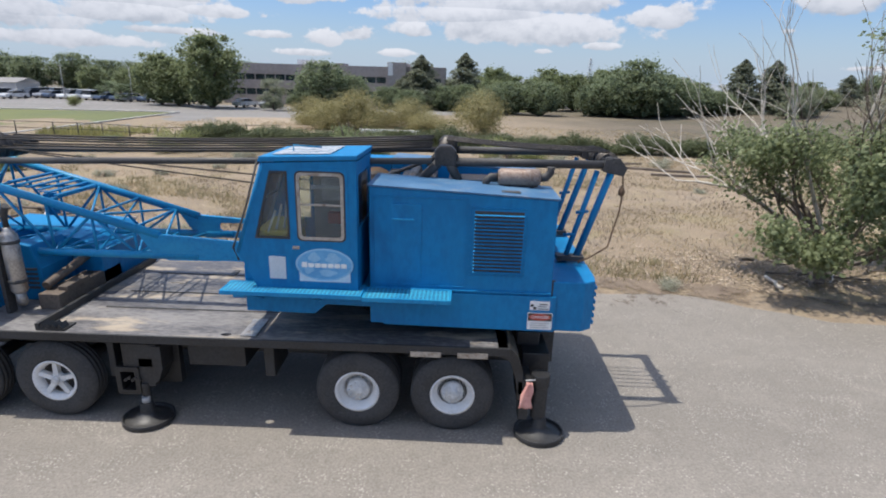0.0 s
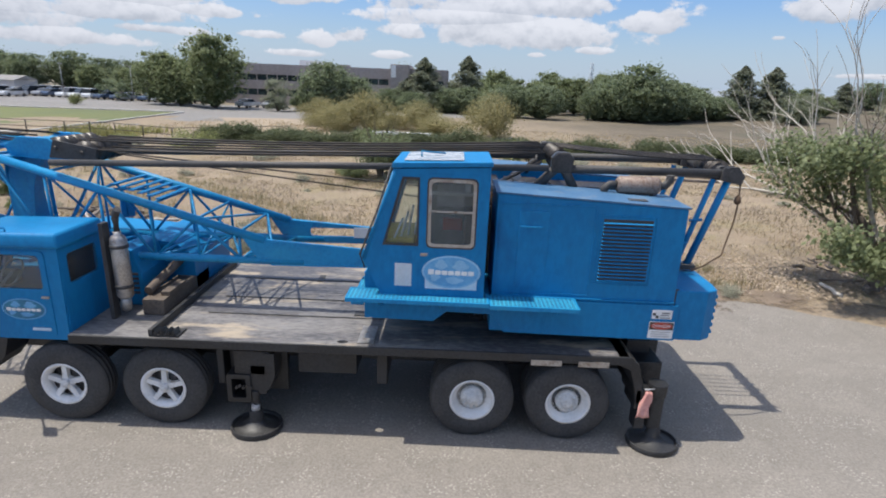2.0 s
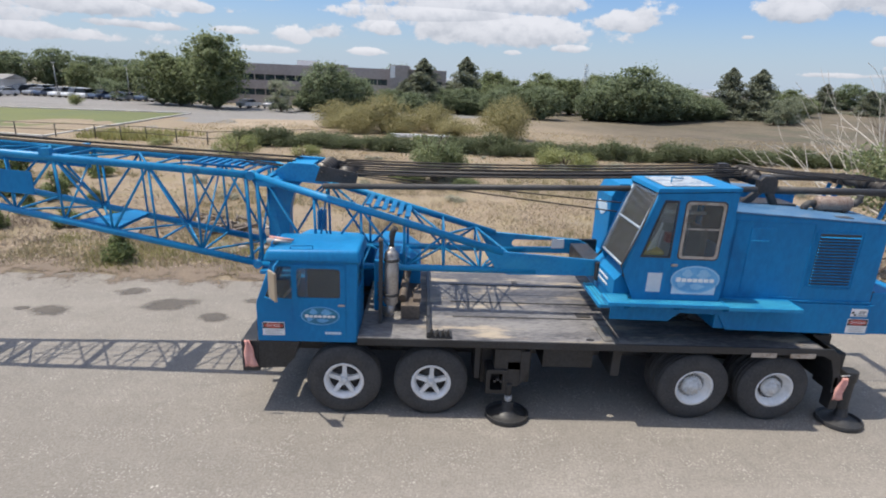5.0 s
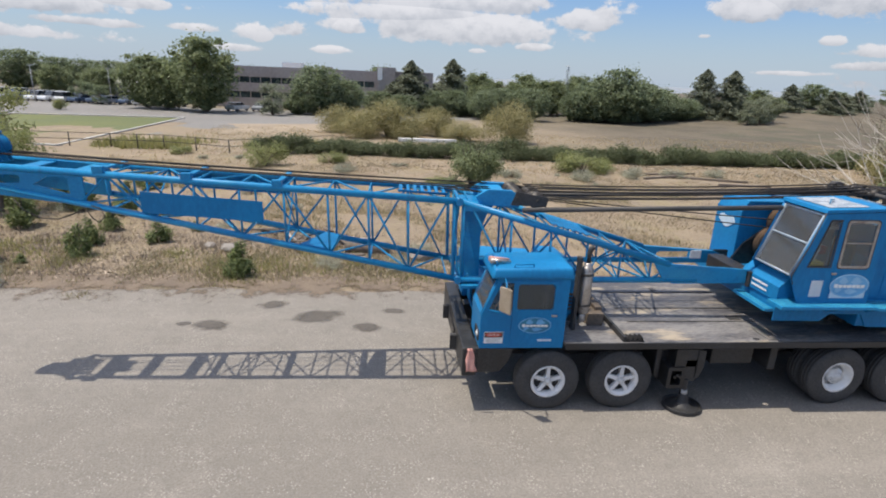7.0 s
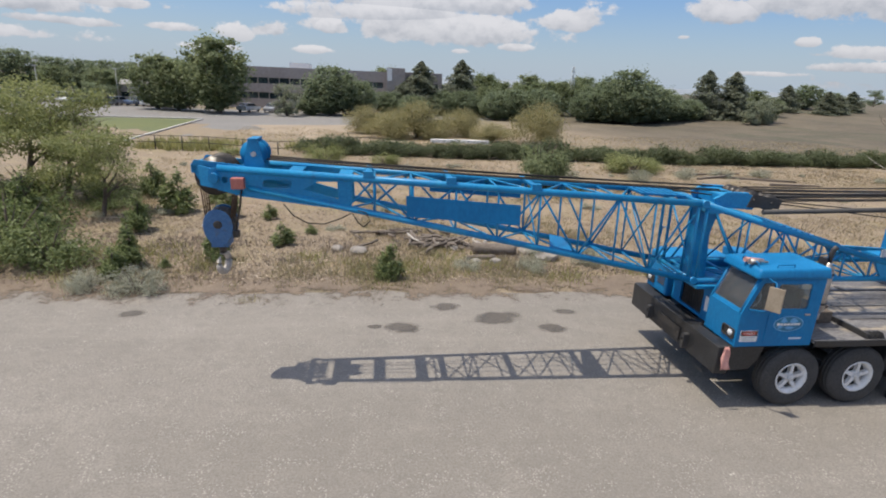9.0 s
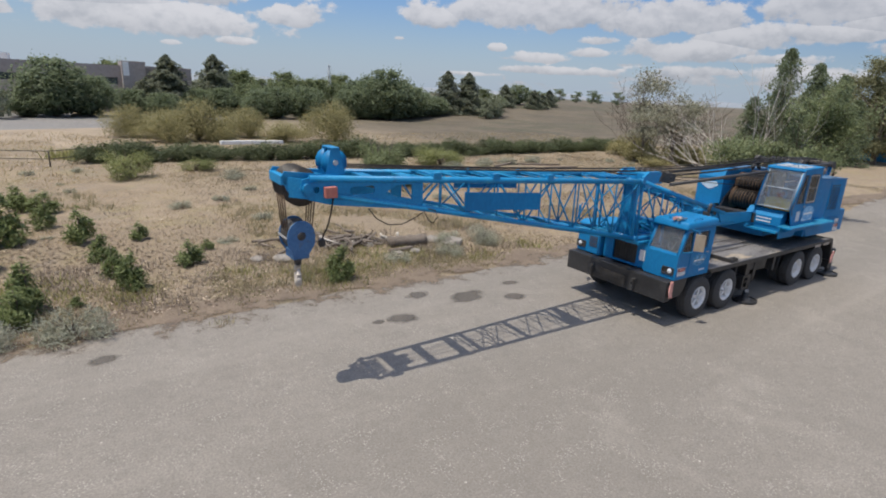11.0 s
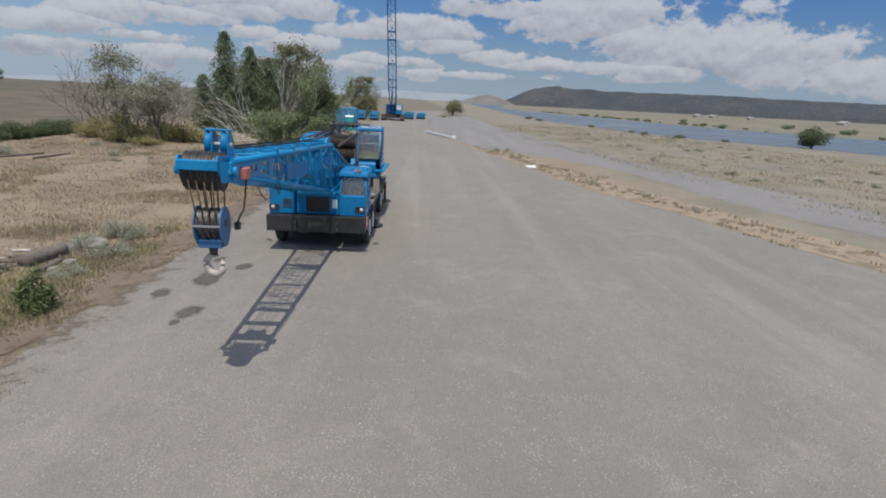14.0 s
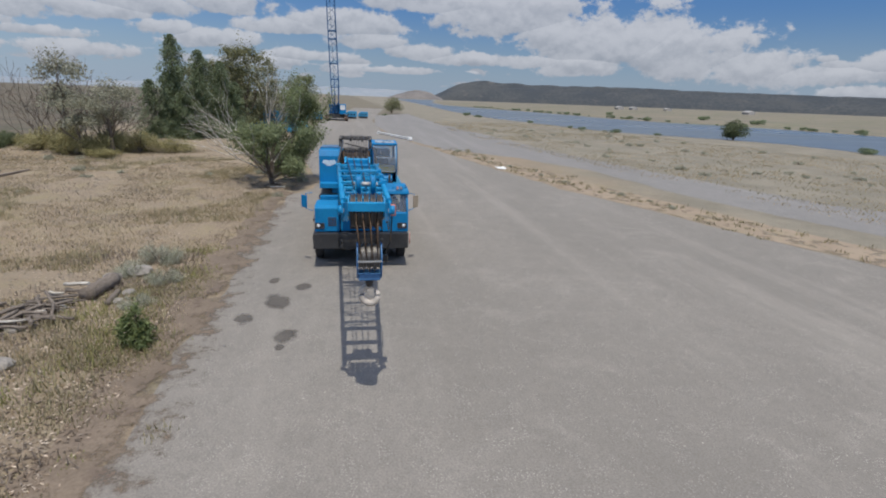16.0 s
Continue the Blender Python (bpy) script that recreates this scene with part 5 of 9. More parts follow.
def tread_material():
    """Punched blue tread plate: rows of round holes with bright raised rims."""
    m = bpy.data.materials.new("punched_tread")
    m.use_nodes = True
    N = Nodes(m.node_tree)
    c = N.add("ShaderNodeTexCoord").outputs["Object"]
    x, y, z = N.add("ShaderNodeSeparateXYZ", [c]).outputs
    row = N.math("MULTIPLY", N.math("SINE", N.math("MULTIPLY", x, 2 * math.pi / 0.11)), N.math("SINE", N.math("MULTIPLY", y, 2 * math.pi / 0.11)))
    hole = N.ramp(N.math("ABSOLUTE", row), 0.35, 0.50)
    col = N.mix(N.ramp(N.noise(c, 3.0), 0.3, 0.7), (0.010, 0.22, 0.42), (0.04, 0.34, 0.50))
    col = N.mix(N.math("MULTIPLY", hole, 0.85), col, (0.006, 0.06, 0.14))
    p = N.add("ShaderNodeBsdfPrincipled", {"Base Color": col, "Roughness": 0.5})
    N.link(N.add("ShaderNodeBump", {"Strength": 0.5, "Distance": 0.006, "Height": N.math("SUBTRACT", 1.0, hole)}).outputs[0], p.inputs["Normal"])
    N.link(p.outputs[0], N.add("ShaderNodeOutputMaterial").inputs[0])
    return m


TREAD = tread_material()


def grating(name, x0, x1, y0, y1, z):
    """A steel walkway: frame and punched tread."""
    bm = B()
    box(bm, (x0, y0, z - 0.055), (x1, y0 + 0.02, z))
    box(bm, (x0, y1 - 0.02, z - 0.055), (x1, y1, z))
    box(bm, (x0, y0 + 0.02, z - 0.055), (x0 + 0.02, y1 - 0.02, z))
    box(bm, (x1 - 0.02, y0 + 0.02, z - 0.055), (x1, y1 - 0.02, z))
    w = part(name, bm, BLUE_B, house, "blue punched-steel catwalk")
    bm = B()
    box(bm, (x0 + 0.02, y0 + 0.02, z - 0.016), (x1 - 0.02, y1 - 0.02, z - 0.006))
    part("punched_tread", bm, TREAD, w, "punched blue tread plate")
    return w


grating("catwalk", -3.12, -1.25, -0.42, 0.008, 2.205)
grating("catwalk", -1.24, -0.07, -0.42, 0.008, 2.185)
for x in (-2.7, -1.9, -1.1, -0.3):
    bm = B()
    plate(bm, [(-0.40, 2.14), (0.008, 2.14), (0.008, 1.95)], (), x, x + 0.025, "x")
    part("catwalk_bracket", bm, BLUE, house)
grating("front_step", -3.12, -2.945, 0.02, 1.1, 2.0)
bm = B()
plate(bm, [(-2.93, 2.14), (-2.56, 2.14), (-2.56, 2.62), (-2.74, 2.62), (-2.93, 2.42)], (), 0.03, 1.24, "y")
nose = part("cab_nose", bm, BLUE, house, "blue sloping nose below the operator's cab", 0.008)
for z in (2.32, 2.22):
    bm = B()
    box(bm, (-2.938, 0.35, z), (-2.931, 0.85, z + 0.035))
    part("name_bar", bm, WHITE, nose)

# far module, open winch bay and drums
bm = B()
plate(bm, [(-2.34, 2.10), (-1.205, 2.10), (-1.205, 3.56), (-2.20, 3.56), (-2.34, 3.30)], (), 2.62, 3.64, "y")
side_module = part("far_module", bm, BLUE, house, "blue side compartment with a pale emblem", 0.02)
bm = B()
plate(bm, [(3.13 + 0.34 * math.cos(a), 3.02 + 0.13 * math.sin(a) * (1 + 0.3 * math.sin(3 * a))) for a in [2 * math.pi * k / 20 for k in range(20)]], (), -2.352, -2.342, "x")
part("emblem", bm, LOGO_PALE, side_module)
# black plate stands in for the shaded depth of the open bay
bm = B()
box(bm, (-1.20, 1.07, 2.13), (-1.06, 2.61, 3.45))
part("bay_wall", bm, GREASE, house, "black backing plate for the dark depth of the winch bay")
for x, z, r in ((-1.60, 2.62, 0.30), (-1.45, 3.15, 0.24)):
    bm = B()
    lathe(bm, [(0.04, 1.15), (r + 0.1, 1.15), (r + 0.1, 1.2), (r, 1.2), (r, 2.45), (r + 0.1, 2.45), (r + 0.1, 2.5), (0.04, 2.5)], (x, 0, z), 28)
    d = part("winch_drum", bm, RUSTY, house, "rusty brown rope drum")
    for k in range(11):
        bm = B()
        lathe(bm, [(r, 1.24 + 0.11 * k), (r + 0.045, 1.26 + 0.11 * k), (r + 0.045, 1.30 + 0.11 * k), (r, 1.32 + 0.11 * k)], (x, 0, z), 20)
        part("rope_turn", bm, ROPE, d)
for y in (1.10, 2.52):
    bm = B()
    plate(bm, [(-2.5, 2.12), (-1.2, 2.12), (-1.2, 3.2), (-1.7, 3.0), (-2.2, 2.6)], (), y, y + 0.06, "y")
    part("bearing_plate", bm, GREASE, house)

# counterweight
bm = B()
plate(bm, [(1.31, 0.05), (1.74, 0.05), (1.90, 0.16), (1.93, 0.4), (1.93, 3.3), (1.90, 3.54), (1.74, 3.65), (1.31, 3.65)], (), 1.62, 2.35, "z")
cw = part("counterweight", bm, BLUE, crane, "heavy blue counterweight with ridged corners", 0.02)
for k in range(6):
    bm = B()
    box(bm, (1.86, 0.20, 1.68 + 0.105 * k), (1.945, 3.5, 1.735 + 0.105 * k))
    part("ridge", bm, BLUE, cw, bevel=0.012)
bm = B()
box(bm, (1.26, 0.06, 2.05), (1.34, 0.10, 2.36))
part("side_hinge", bm, BLACK, cw)

# ---- operator's cab ----
oc = [(-2.56, 2.14), (-1.21, 2.14), (-1.21, 3.90), (-2.40, 3.84), (-2.80, 2.64)]
door_win = rect(-1.95, 2.88, -1.40, 3.71, 0.05)
front_q = [(-2.52, 2.88), (-2.11, 2.88), (-2.11, 3.72), (-2.29, 3.72)]
bm = B()
plate(bm, oc, [door_win, front_q], 0.042, 0.075, "y")
plate(bm, oc, [front_q], 1.215, 1.25, "y")
plate(bm, rect(0.075, 2.14, 1.215, 3.88), [rect(0.2, 3.0, 1.1, 3.7, 0.04)], -1.245, -1.21, "x")
box(bm, (-2.56, 0.075, 2.14), (-1.245, 1.215, 2.18))
ocab = part("operator_cab", bm, BLUE, crane, "blue crane operator's cab with sloping windscreen", 0.006)
bm = B()
plate(bm, [(-2.45, 3.85), (-1.19, 3.91), (-1.19, 3.97), (-2.43, 3.92)], (), 0.022, 1.27, "y")
part("cab_roof", bm, BLUE, ocab, bevel=0.012)
bm = B()
plate(bm, [(-2.30, 3.9335), (-1.55, 3.9625), (-1.55, 3.969), (-2.30, 3.94)], (), 0.15, 1.1, "y")
part("roof_window", bm, surface("roof_glass", (0.28, 0.31, 0.33), (0.40, 0.42, 0.43), 0.3, 0, 4, 30, 0.0), ocab, "milky roof window")
bm = B()
pipe(bm, [(-2.1, 0.45, 3.955), (-2.1, 0.45, 4.03), (-1.95, 0.6, 4.0), (-1.8, 0.75, 3.98)], 0.012, 6)
part("wiper", bm, BLUE_B, ocab)
for y in (0.052, 1.228):
    bm = B()
    plate(bm, front_q, (), y, y + 0.006, "y")
    part("front_side_window", bm, SIDE_GLASS, ocab)
bm = B()
plate(bm, door_win, (), 0.052, 0.058, "y")
part("door_window", bm, SIDE_GLASS, ocab)
bm = B()
plate(bm, rect(-1.975, 2.855, -1.375, 3.735, 0.06), [rect(-1.935, 2.895, -1.415, 3.695, 0.045)], 0.030, 0.048, "y")
box(bm, (-1.935, 0.031, 3.31), (-1.415, 0.046, 3.335))
part("window_frame", bm, CHROME, ocab, "bare aluminium window frame")
bm = B()
plate(bm, rect(-1.995, 2.835, -1.355, 3.755, 0.07), [rect(-1.976, 2.854, -1.374, 3.736, 0.06)], 0.0335, 0.0425, "y")
part("window_seal", bm, RUBBER, ocab, "black rubber seal")
bm = B()
plate(bm, [(-2.555, 2.855), (-2.09, 2.855), (-2.09, 3.745), (-2.31, 3.745)], [[(-2.515, 2.885), (-2.115, 2.885), (-2.115, 3.715), (-2.285, 3.715)]], 0.034, 0.0418, "y")
part("window_seal", bm, RUBBER, ocab)
bm = B()
plate(bm, rect(0.2, 3.0, 1.1, 3.7, 0.04), (), -1.23, -1.224, "x")
part("rear_window", bm, SIDE_GLASS, ocab)
# sloping windscreen of two panes in a pale frame
def sloped(u, y):
    return Vector((-2.80 + (0.40 * u), y, 2.64 + 1.20 * u))
for u0, u1 in ((0.06, 0.52), (0.55, 0.96)):
    bm = B()
    bm.faces.new([bm.verts.new(sloped(u, y)) for u, y in ((u0, 0.13), (u0, 1.16), (u1, 1.16), (u1, 0.13))])
    ex = bmesh.ops.extrude_face_region(bm, geom=bm.faces[:])
    bmesh.ops.translate(bm, verts=[v for v in ex["geom"] if isinstance(v, bmesh.types.BMVert)], vec=(0.006, 0, -0.002))
    part("windscreen_pane", bm, GLASS, ocab)
bm = B()
for y in (0.11, 1.18):
    tube(bm, sloped(0.03, y), sloped(0.97, y), 0.022, 6)
for u in (0.04, 0.535, 0.97):
    tube(bm, sloped(u, 0.11), sloped(u, 1.18), 0.02, 6)
part("windscreen_frame", bm, surface("faded_frame", (0.26, 0.32, 0.38), (0.36, 0.42, 0.47), 0.5, 0, 5, 40, 0.0), ocab, "pale windscreen frame")
bm = B()
for y in (0.06, 1.232):
    part("corner_post", tube(B(), sloped(0.0, y), sloped(1.0, y), 0.03, 6), BLUE, ocab)
bm.free()
bm = B()
pipe(bm, [(-2.45, 0.02, 3.86), (-2.62, 0.0, 3.3), (-2.84, 0.0, 2.72), (-2.78, 0.0, 2.55)], 0.014, 6)
part("grab_rail", bm, BLACK, ocab)
bm = B()
plate(bm, rect(-2.02, 2.2, -1.32, 3.80, 0.05), [rect(-1.98, 2.85, -1.37, 3.74, 0.05)], 0.036, 0.0418, "y")
part("cab_door", bm, BLUE, ocab, "blue sliding cab door")
bm = B()
box(bm, (-2.06, 0.012, 2.73), (-1.97, 0.034, 2.765))
part("door_handle", bm, CHROME, ocab, "chrome handle")
bm = B()
plate(bm, rect(-2.39, 2.30, -2.17, 2.61), (), 0.036, 0.0415, "y")
part("load_chart", bm, surface("faded_chart", (0.45, 0.50, 0.55), (0.55, 0.60, 0.64), 0.6, 0, 5, 50, 0.0), ocab, "faded white load chart")
bm = B()
plate(bm, rect(-1.99, 2.28, -1.31, 2.44), (), 0.030, 0.0355, "y")
part("emblem_band", bm, LOGO_PALE, ocab)
emblem(ocab, -1.65, 2.52, 0.385, 0.225, 0.0296, "pale blue globe emblem with a white band", LOGO_SKY, LOGO_MID, LOGO_SKY)
# added grey panel, sets how light the cab looks inside
part("cab_lining", box(B(), (-2.05, 1.185, 2.2), (-1.27, 1.21, 3.8)), surface("grey_backing", (0.26, 0.255, 0.24), (0.36, 0.35, 0.335), 0.8, 0, 5, 40, 0.002), ocab, "added grey panel behind the cab windows")
part("grab_bar", tube(B(), (-1.98, 0.80, 3.42), (-1.30, 0.80, 3.42), 0.028, 8), HUBW, ocab, "pale grab bar")
part("instrument_panel", box(B(), (-1.90, 1.05, 3.18), (-1.50, 1.18, 3.52)), HUB, ocab, "grey instrument panel", 0.02)
part("heater", box(B(), (-1.80, 0.95, 2.86), (-1.52, 1.12, 3.02)), RED, ocab, "small red heater", 0.02)
part("window_latch", box(B(), (-1.62, 1.10, 3.40), (-1.42, 1.14, 3.62)), WHITE, ocab)
bm = B()
box(bm, (-1.85, 0.4, 2.18), (-1.45, 0.9, 2.62))
box(bm, (-1.50, 0.4, 2.62), (-1.38, 0.9, 3.25))
part("operator_seat", bm, SEAT, ocab, "dark seat", 0.04)
for k in range(4):
    bm = B()
    tube(bm, (-2.44 + 0.09 * k, 0.16 + 0.08 * k, 2.86), (-2.30 + 0.06 * k, 0.16 + 0.08 * k, 3.20 + 0.07 * (k % 3)), 0.016, 6)
    part("control_lever", bm, HUBW, ocab)
bm = B()
box(bm, (-2.6, 0.14, 2.6), (-2.15, 1.05, 2.93))
part("control_box", bm, YELLOW, ocab, "yellow control box", 0.03)

# ---- gantry on the house roof ----
gantry = part("gantry", tube(B(), (2.14, 0.95, 3.78), (2.14, 2.75, 3.78), 0.085, 12), BLACK, crane, "black tubular gantry over the house roof")
for y in (1.05, 2.65):
    for p, q, r, mat, nm in (((-0.30, y, 3.76), (2.14, y, 3.79), 0.062, BLACK, "gantry_tube"),
                             ((-0.30, y, 3.84), (-0.64, y, 3.49), 0.068, BLACK, "gantry_leg"),
                             ((-0.30, y, 3.84), (-0.10, y, 3.49), 0.068, BLACK, "gantry_leg"),
                             ((2.12, y, 3.76), (1.72, y, 2.40), 0.052, BLUE, "gantry_strut"),
                             ((1.90, y + 0.02, 3.70), (1.50, y + 0.02, 2.14), 0.04, BLUE, "gantry_strut")):
        part(nm, tube(B(), p, q, r, 10), mat, gantry)
    for z, t in ((3.1, 0.3), (2.75, 0.55)):
        part("strut_tie", tube(B(), (2.14 - 0.62 * (3.78 - z) / 1.36, y, z), (1.92 - 0.6 * (3.7 - z) / 1.34, y, z - 0.02), 0.025, 8), BLUE, gantry)
    bm = B()
    plate(bm, [(1.96, 3.70), (2.26, 3.64), (2.30, 3.76), (2.18, 3.90), (1.98, 3.88)], (), y - 0.09, y - 0.05, "y")
    plate(bm, [(1.96, 3.70), (2.26, 3.64), (2.30, 3.76), (2.18, 3.90), (1.98, 3.88)], (), y + 0.05, y + 0.09, "y")
    part("head_plate", bm, BLACK, gantry, bevel=0.006)
    bm = B()
    box(bm, (1.42, y - 0.1, 2.35), (1.82, y + 0.1, 2.42))
    part("strut_foot", bm, BLACK, gantry)
    bm = B()
    plate(bm, [(-0.45, 3.70), (-0.15, 3.70), (-0.14, 3.92), (-0.22, 4.0), (-0.38, 4.0), (-0.46, 3.92)], (), y - 0.08, y + 0.08, "y")
    part("knuckle", bm, GREASE, gantry, bevel=0.03)
part("cross_tube", tube(B(), (-0.30, 1.05, 3.90), (-0.30, 2.65, 3.90), 0.05, 10), BLACK, gantry)
for k in range(4):
    for x, z, r in ((-0.30, 3.90, 0.13), (2.14, 3.78, 0.15)):
        bm = B()
        y = 1.5 + 0.2 * k
        lathe(bm, [(0.03, y - 0.03), (r, y - 0.03), (r - 0.025, y), (r, y + 0.03), (0.03, y + 0.03)], (x, 0, z), 18)
        part("sheave", bm, GREASE, gantry)


def sag(p, q, drop, n=14):
    p, q = Vector(p), Vector(q)
    return [p.lerp(q, k / n) - Vector((0, 0, drop * 4 * (k / n) * (1 - k / n))) for k in range(n + 1)]


# rear hoist lines over the roof, and the chain hanging from the gantry head
for k in range(6):
    y = 1.45 + 0.14 * k
    part("hoist_line", pipe(B(), sag((-0.30, y, 4.03), (2.14, y, 3.93), 0.03, 6), 0.014, 5), ROPE, gantry)
part("hanging_chain", pipe(B(), [(2.25, 0.98, 3.68), (2.27, 0.98, 3.5), (2.27, 0.97, 3.3), (2.25, 0.95, 3.1), (2.18, 0.9, 2.85), (2.12, 0.85, 2.62), (1.85, 0.8, 2.45), (1.7, 0.8, 2.38)], 0.013, 6), RUSTY, gantry, "rusty chain and rope end")
bm = B()
lathe(bm, [(0.02, 0), (0.045, 0.02), (0.05, 0.07), (0.03, 0.12), (0.015, 0.14)], (2.26, 0.98, 3.36), 10, "z")
part("hook_end", bm, RUSTY, gantry)
# engine silencer on the roof
bm = B()
lathe(bm, [(0.0001, 0.52), (0.09, 0.52), (0.125, 0.56), (0.125, 0.90), (0.128, 0.91), (0.128, 1.08), (0.09, 1.12), (0.0001, 1.12)], (0, 0.84, 3.64), 22, "x")
silencer = part("roof_silencer", bm, surface("heat_stained_steel", (0.15, 0.095, 0.07), (0.30, 0.24, 0.20), 0.6, 0.3, 3, 40, 0.003, dirt=(0.42, 0.40, 0.38), dirt_at=(0.57, 0.72), dirt_max=0.7), crane, "heat-stained engine silencer")
part("elbow", pipe(B(), [(1.10, 0.84, 3.64), (1.20, 0.84, 3.65), (1.26, 0.84, 3.72), (1.26, 0.84, 3.80)], 0.06, 12), BLACK, silencer)
part("inlet", pipe(B(), [(0.54, 0.84, 3.64), (0.42, 0.84, 3.63), (0.36, 0.84, 3.58), (0.35, 0.84, 3.48)], 0.06, 12), BLACK, silencer)
for x in (0.65, 0.98):
    bm = B()
    box(bm, (x, 0.77, 3.48), (x + 0.05, 0.91, 3.54))
    part("saddle", bm, BLACK, silencer)
# roof machinery seen past the cab
bm = B()
box(bm, (-0.95, 1.25, 3.30), (-0.4, 2.45, 3.46))
box(bm, (-0.2, 1.9, 3.30), (0.9, 2.5, 3.42))
tube(bm, (-1.1, 1.2, 3.55), (-0.35, 2.4, 3.72), 0.03, 8)
tube(bm, (-0.75, 1.15, 3.46), (-0.75, 2.5, 3.46), 0.09, 12)
roof_works = part("roof_machinery", bm, GREASE, crane, "greasy dark machinery on the roof", 0.01)

# ---- boom ----
NEAR, FAR = 1.15, 2.55


def ends(x):
    """The boom's four chords at x: heights of the upper and lower ones, and the two sides."""
    if x > -8.93:
        up = float(np.interp(x, [-8.93, -4.6, -2.85], [3.83, 2.56, 2.40]))
        low = 2.30 + (2.23 - 2.30) * min((x + 8.93) / 5.2, 1.0)
        return up, low, NEAR, FAR
    f = (-8.93 - x) / (18.2 - 8.93)
    up = 3.83 + (4.48 - 3.83) * f
    low = 2.30 + (4.22 - 2.30) * (-8.93 - x) / (17.9 - 8.93)
    return up, low, NEAR + 0.07 * f, FAR - 0.43 * f


def at(x, high, far):
    up, low, n, f = ends(x)
    return Vector((x, f if far else n, up if high else low))


# foot plates; the far one shows its long slot
FOOT = [(-5.0, 2.70), (-4.6, 2.58), (-2.9, 2.45), (-2.72, 2.37), (-2.74, 2.24), (-2.9, 2.17), (-4.5, 2.17), (-4.72, 2.26)]
bm = B()
plate(bm, FOOT, [oval(-2.86, 2.32, 0.05, 0.05, 12)], NEAR - 0.045, NEAR + 0.03, "y")
boom_base = part("boom_base_section", bm, BLUE_B, crane, "blue lattice boom base section with solid foot plates", 0.008)
bm = B()
plate(bm, FOOT, [rect(-4.25, 2.29, -3.4, 2.44, 0.07, 4)], FAR - 0.03, FAR + 0.045, "y")
part("foot_plate", bm, BLUE_B, boom_base, bevel=0.008)
bm = B()
box(bm, (-3.45, FAR - 0.05, 2.28), (-3.2, FAR - 0.033, 2.46))
part("notice", bm, WHITE, boom_base)
bm = B()
tube(bm, (-2.84, 1.0, 2.32), (-2.84, 2.7, 2.32), 0.07, 14)
part("foot_pin", bm, GREASE, boom_base)
bm = B()
box(bm, (-2.95, 1.0, 2.12), (-2.5, 1.1, 2.44))
box(bm, (-2.95, 2.6, 2.12), (-2.5, 2.7, 2.44))
box(bm, (-3.1, 1.3, 2.13), (-2.75, 2.4, 2.42))
part("foot_lug", bm, GREASE, boom_base, bevel=0.02)

tip = None
bm = B()
tip_out = [(-15.7, 4.33), (-17.95, 4.50), (-18.14, 4.46), (-18.17, 4.28), (-18.02, 4.10), (-17.6, 3.98), (-15.7, 3.72)]
tip_hole = [oval(-17.88, 4.27, 0.055, 0.055, 12), rect(-17.25, 4.13, -16.75, 4.27, 0.06, 3)]
plate(bm, tip_out, tip_hole + [[(-16.55, 4.10), (-15.95, 3.93), (-15.95, 4.24), (-16.3, 4.24)]], NEAR + 0.035, NEAR + 0.075, "y")
boom_tip = part("boom_tip_section", bm, BLUE_B, crane, "blue lattice boom tip section with solid head plates", 0.006)
bm = B()
plate(bm, tip_out, tip_hole + [[(-16.55, 4.10), (-15.95, 3.93), (-15.95, 4.24), (-16.3, 4.24)]], FAR - 0.43, FAR - 0.39, "y")
part("head_plate", bm, BLUE_B, boom_tip, bevel=0.006)

CHORD = 0.052
for sec, xs in ((boom_base, (-8.93, -2.95)), (boom_tip, (-18.1, -8.93))):
    for high in (0, 1):
        for far in (0, 1):
            a, b = xs
            if sec is boom_tip:
                a = -18.0 if high else -17.5
            elif high:
                b = -4.6
            else:
                b = -4.0
            r = CHORD + (0.012 if high else 0.008)
            part("chord", tube(B(), at(a, high, far), at(b, high, far), r, 10), BLUE_B, sec)


def lacing(sec, xs, r=0.024):
    """Upright and slanting braces between the chords, bay by bay."""
    for i, (a, b) in enumerate(zip(xs, xs[1:])):
        for far in (0, 1):
            p, q = (at(a, 0, far), at(b, 1, far)) if (i + far) % 2 else (at(a, 1, far), at(b, 0, far))
            part("brace", tube(B(), p, q, r, 6), BLUE_B, sec)
            if i:
                part("brace", tube(B(), at(a, 0, far), at(a, 1, far), r, 6), BLUE_B, sec)
        for high in (0, 1):
            p, q = (at(a, high, 0), at(b, high, 1)) if (i + high) % 2 else (at(a, high, 1), at(b, high, 0))
            part("brace", tube(B(), p, q, r * 0.9, 6), BLUE_B, sec)
            part("brace", tube(B(), at(a, high, 0), at(a, high, 1), r * 0.9, 6), BLUE_B, sec)
        if i % 3 == 1:
            part("brace", tube(B(), at(a, 1, 0), at(a, 0, 1), r * 0.8, 6), BLUE_B, sec)
            part("brace", tube(B(), at(a, 0, 0), at(a, 1, 1), r * 0.8, 6), BLUE_B, sec)


lacing(boom_base, [-8.7, -7.9, -7.1, -6.35, -5.65, -5.0, -4.5])
lacing(boom_tip, [-9.15, -9.9, -10.65, -11.4, -12.2, -13.0, -13.8, -14.6, -15.3, -15.8], 0.022)

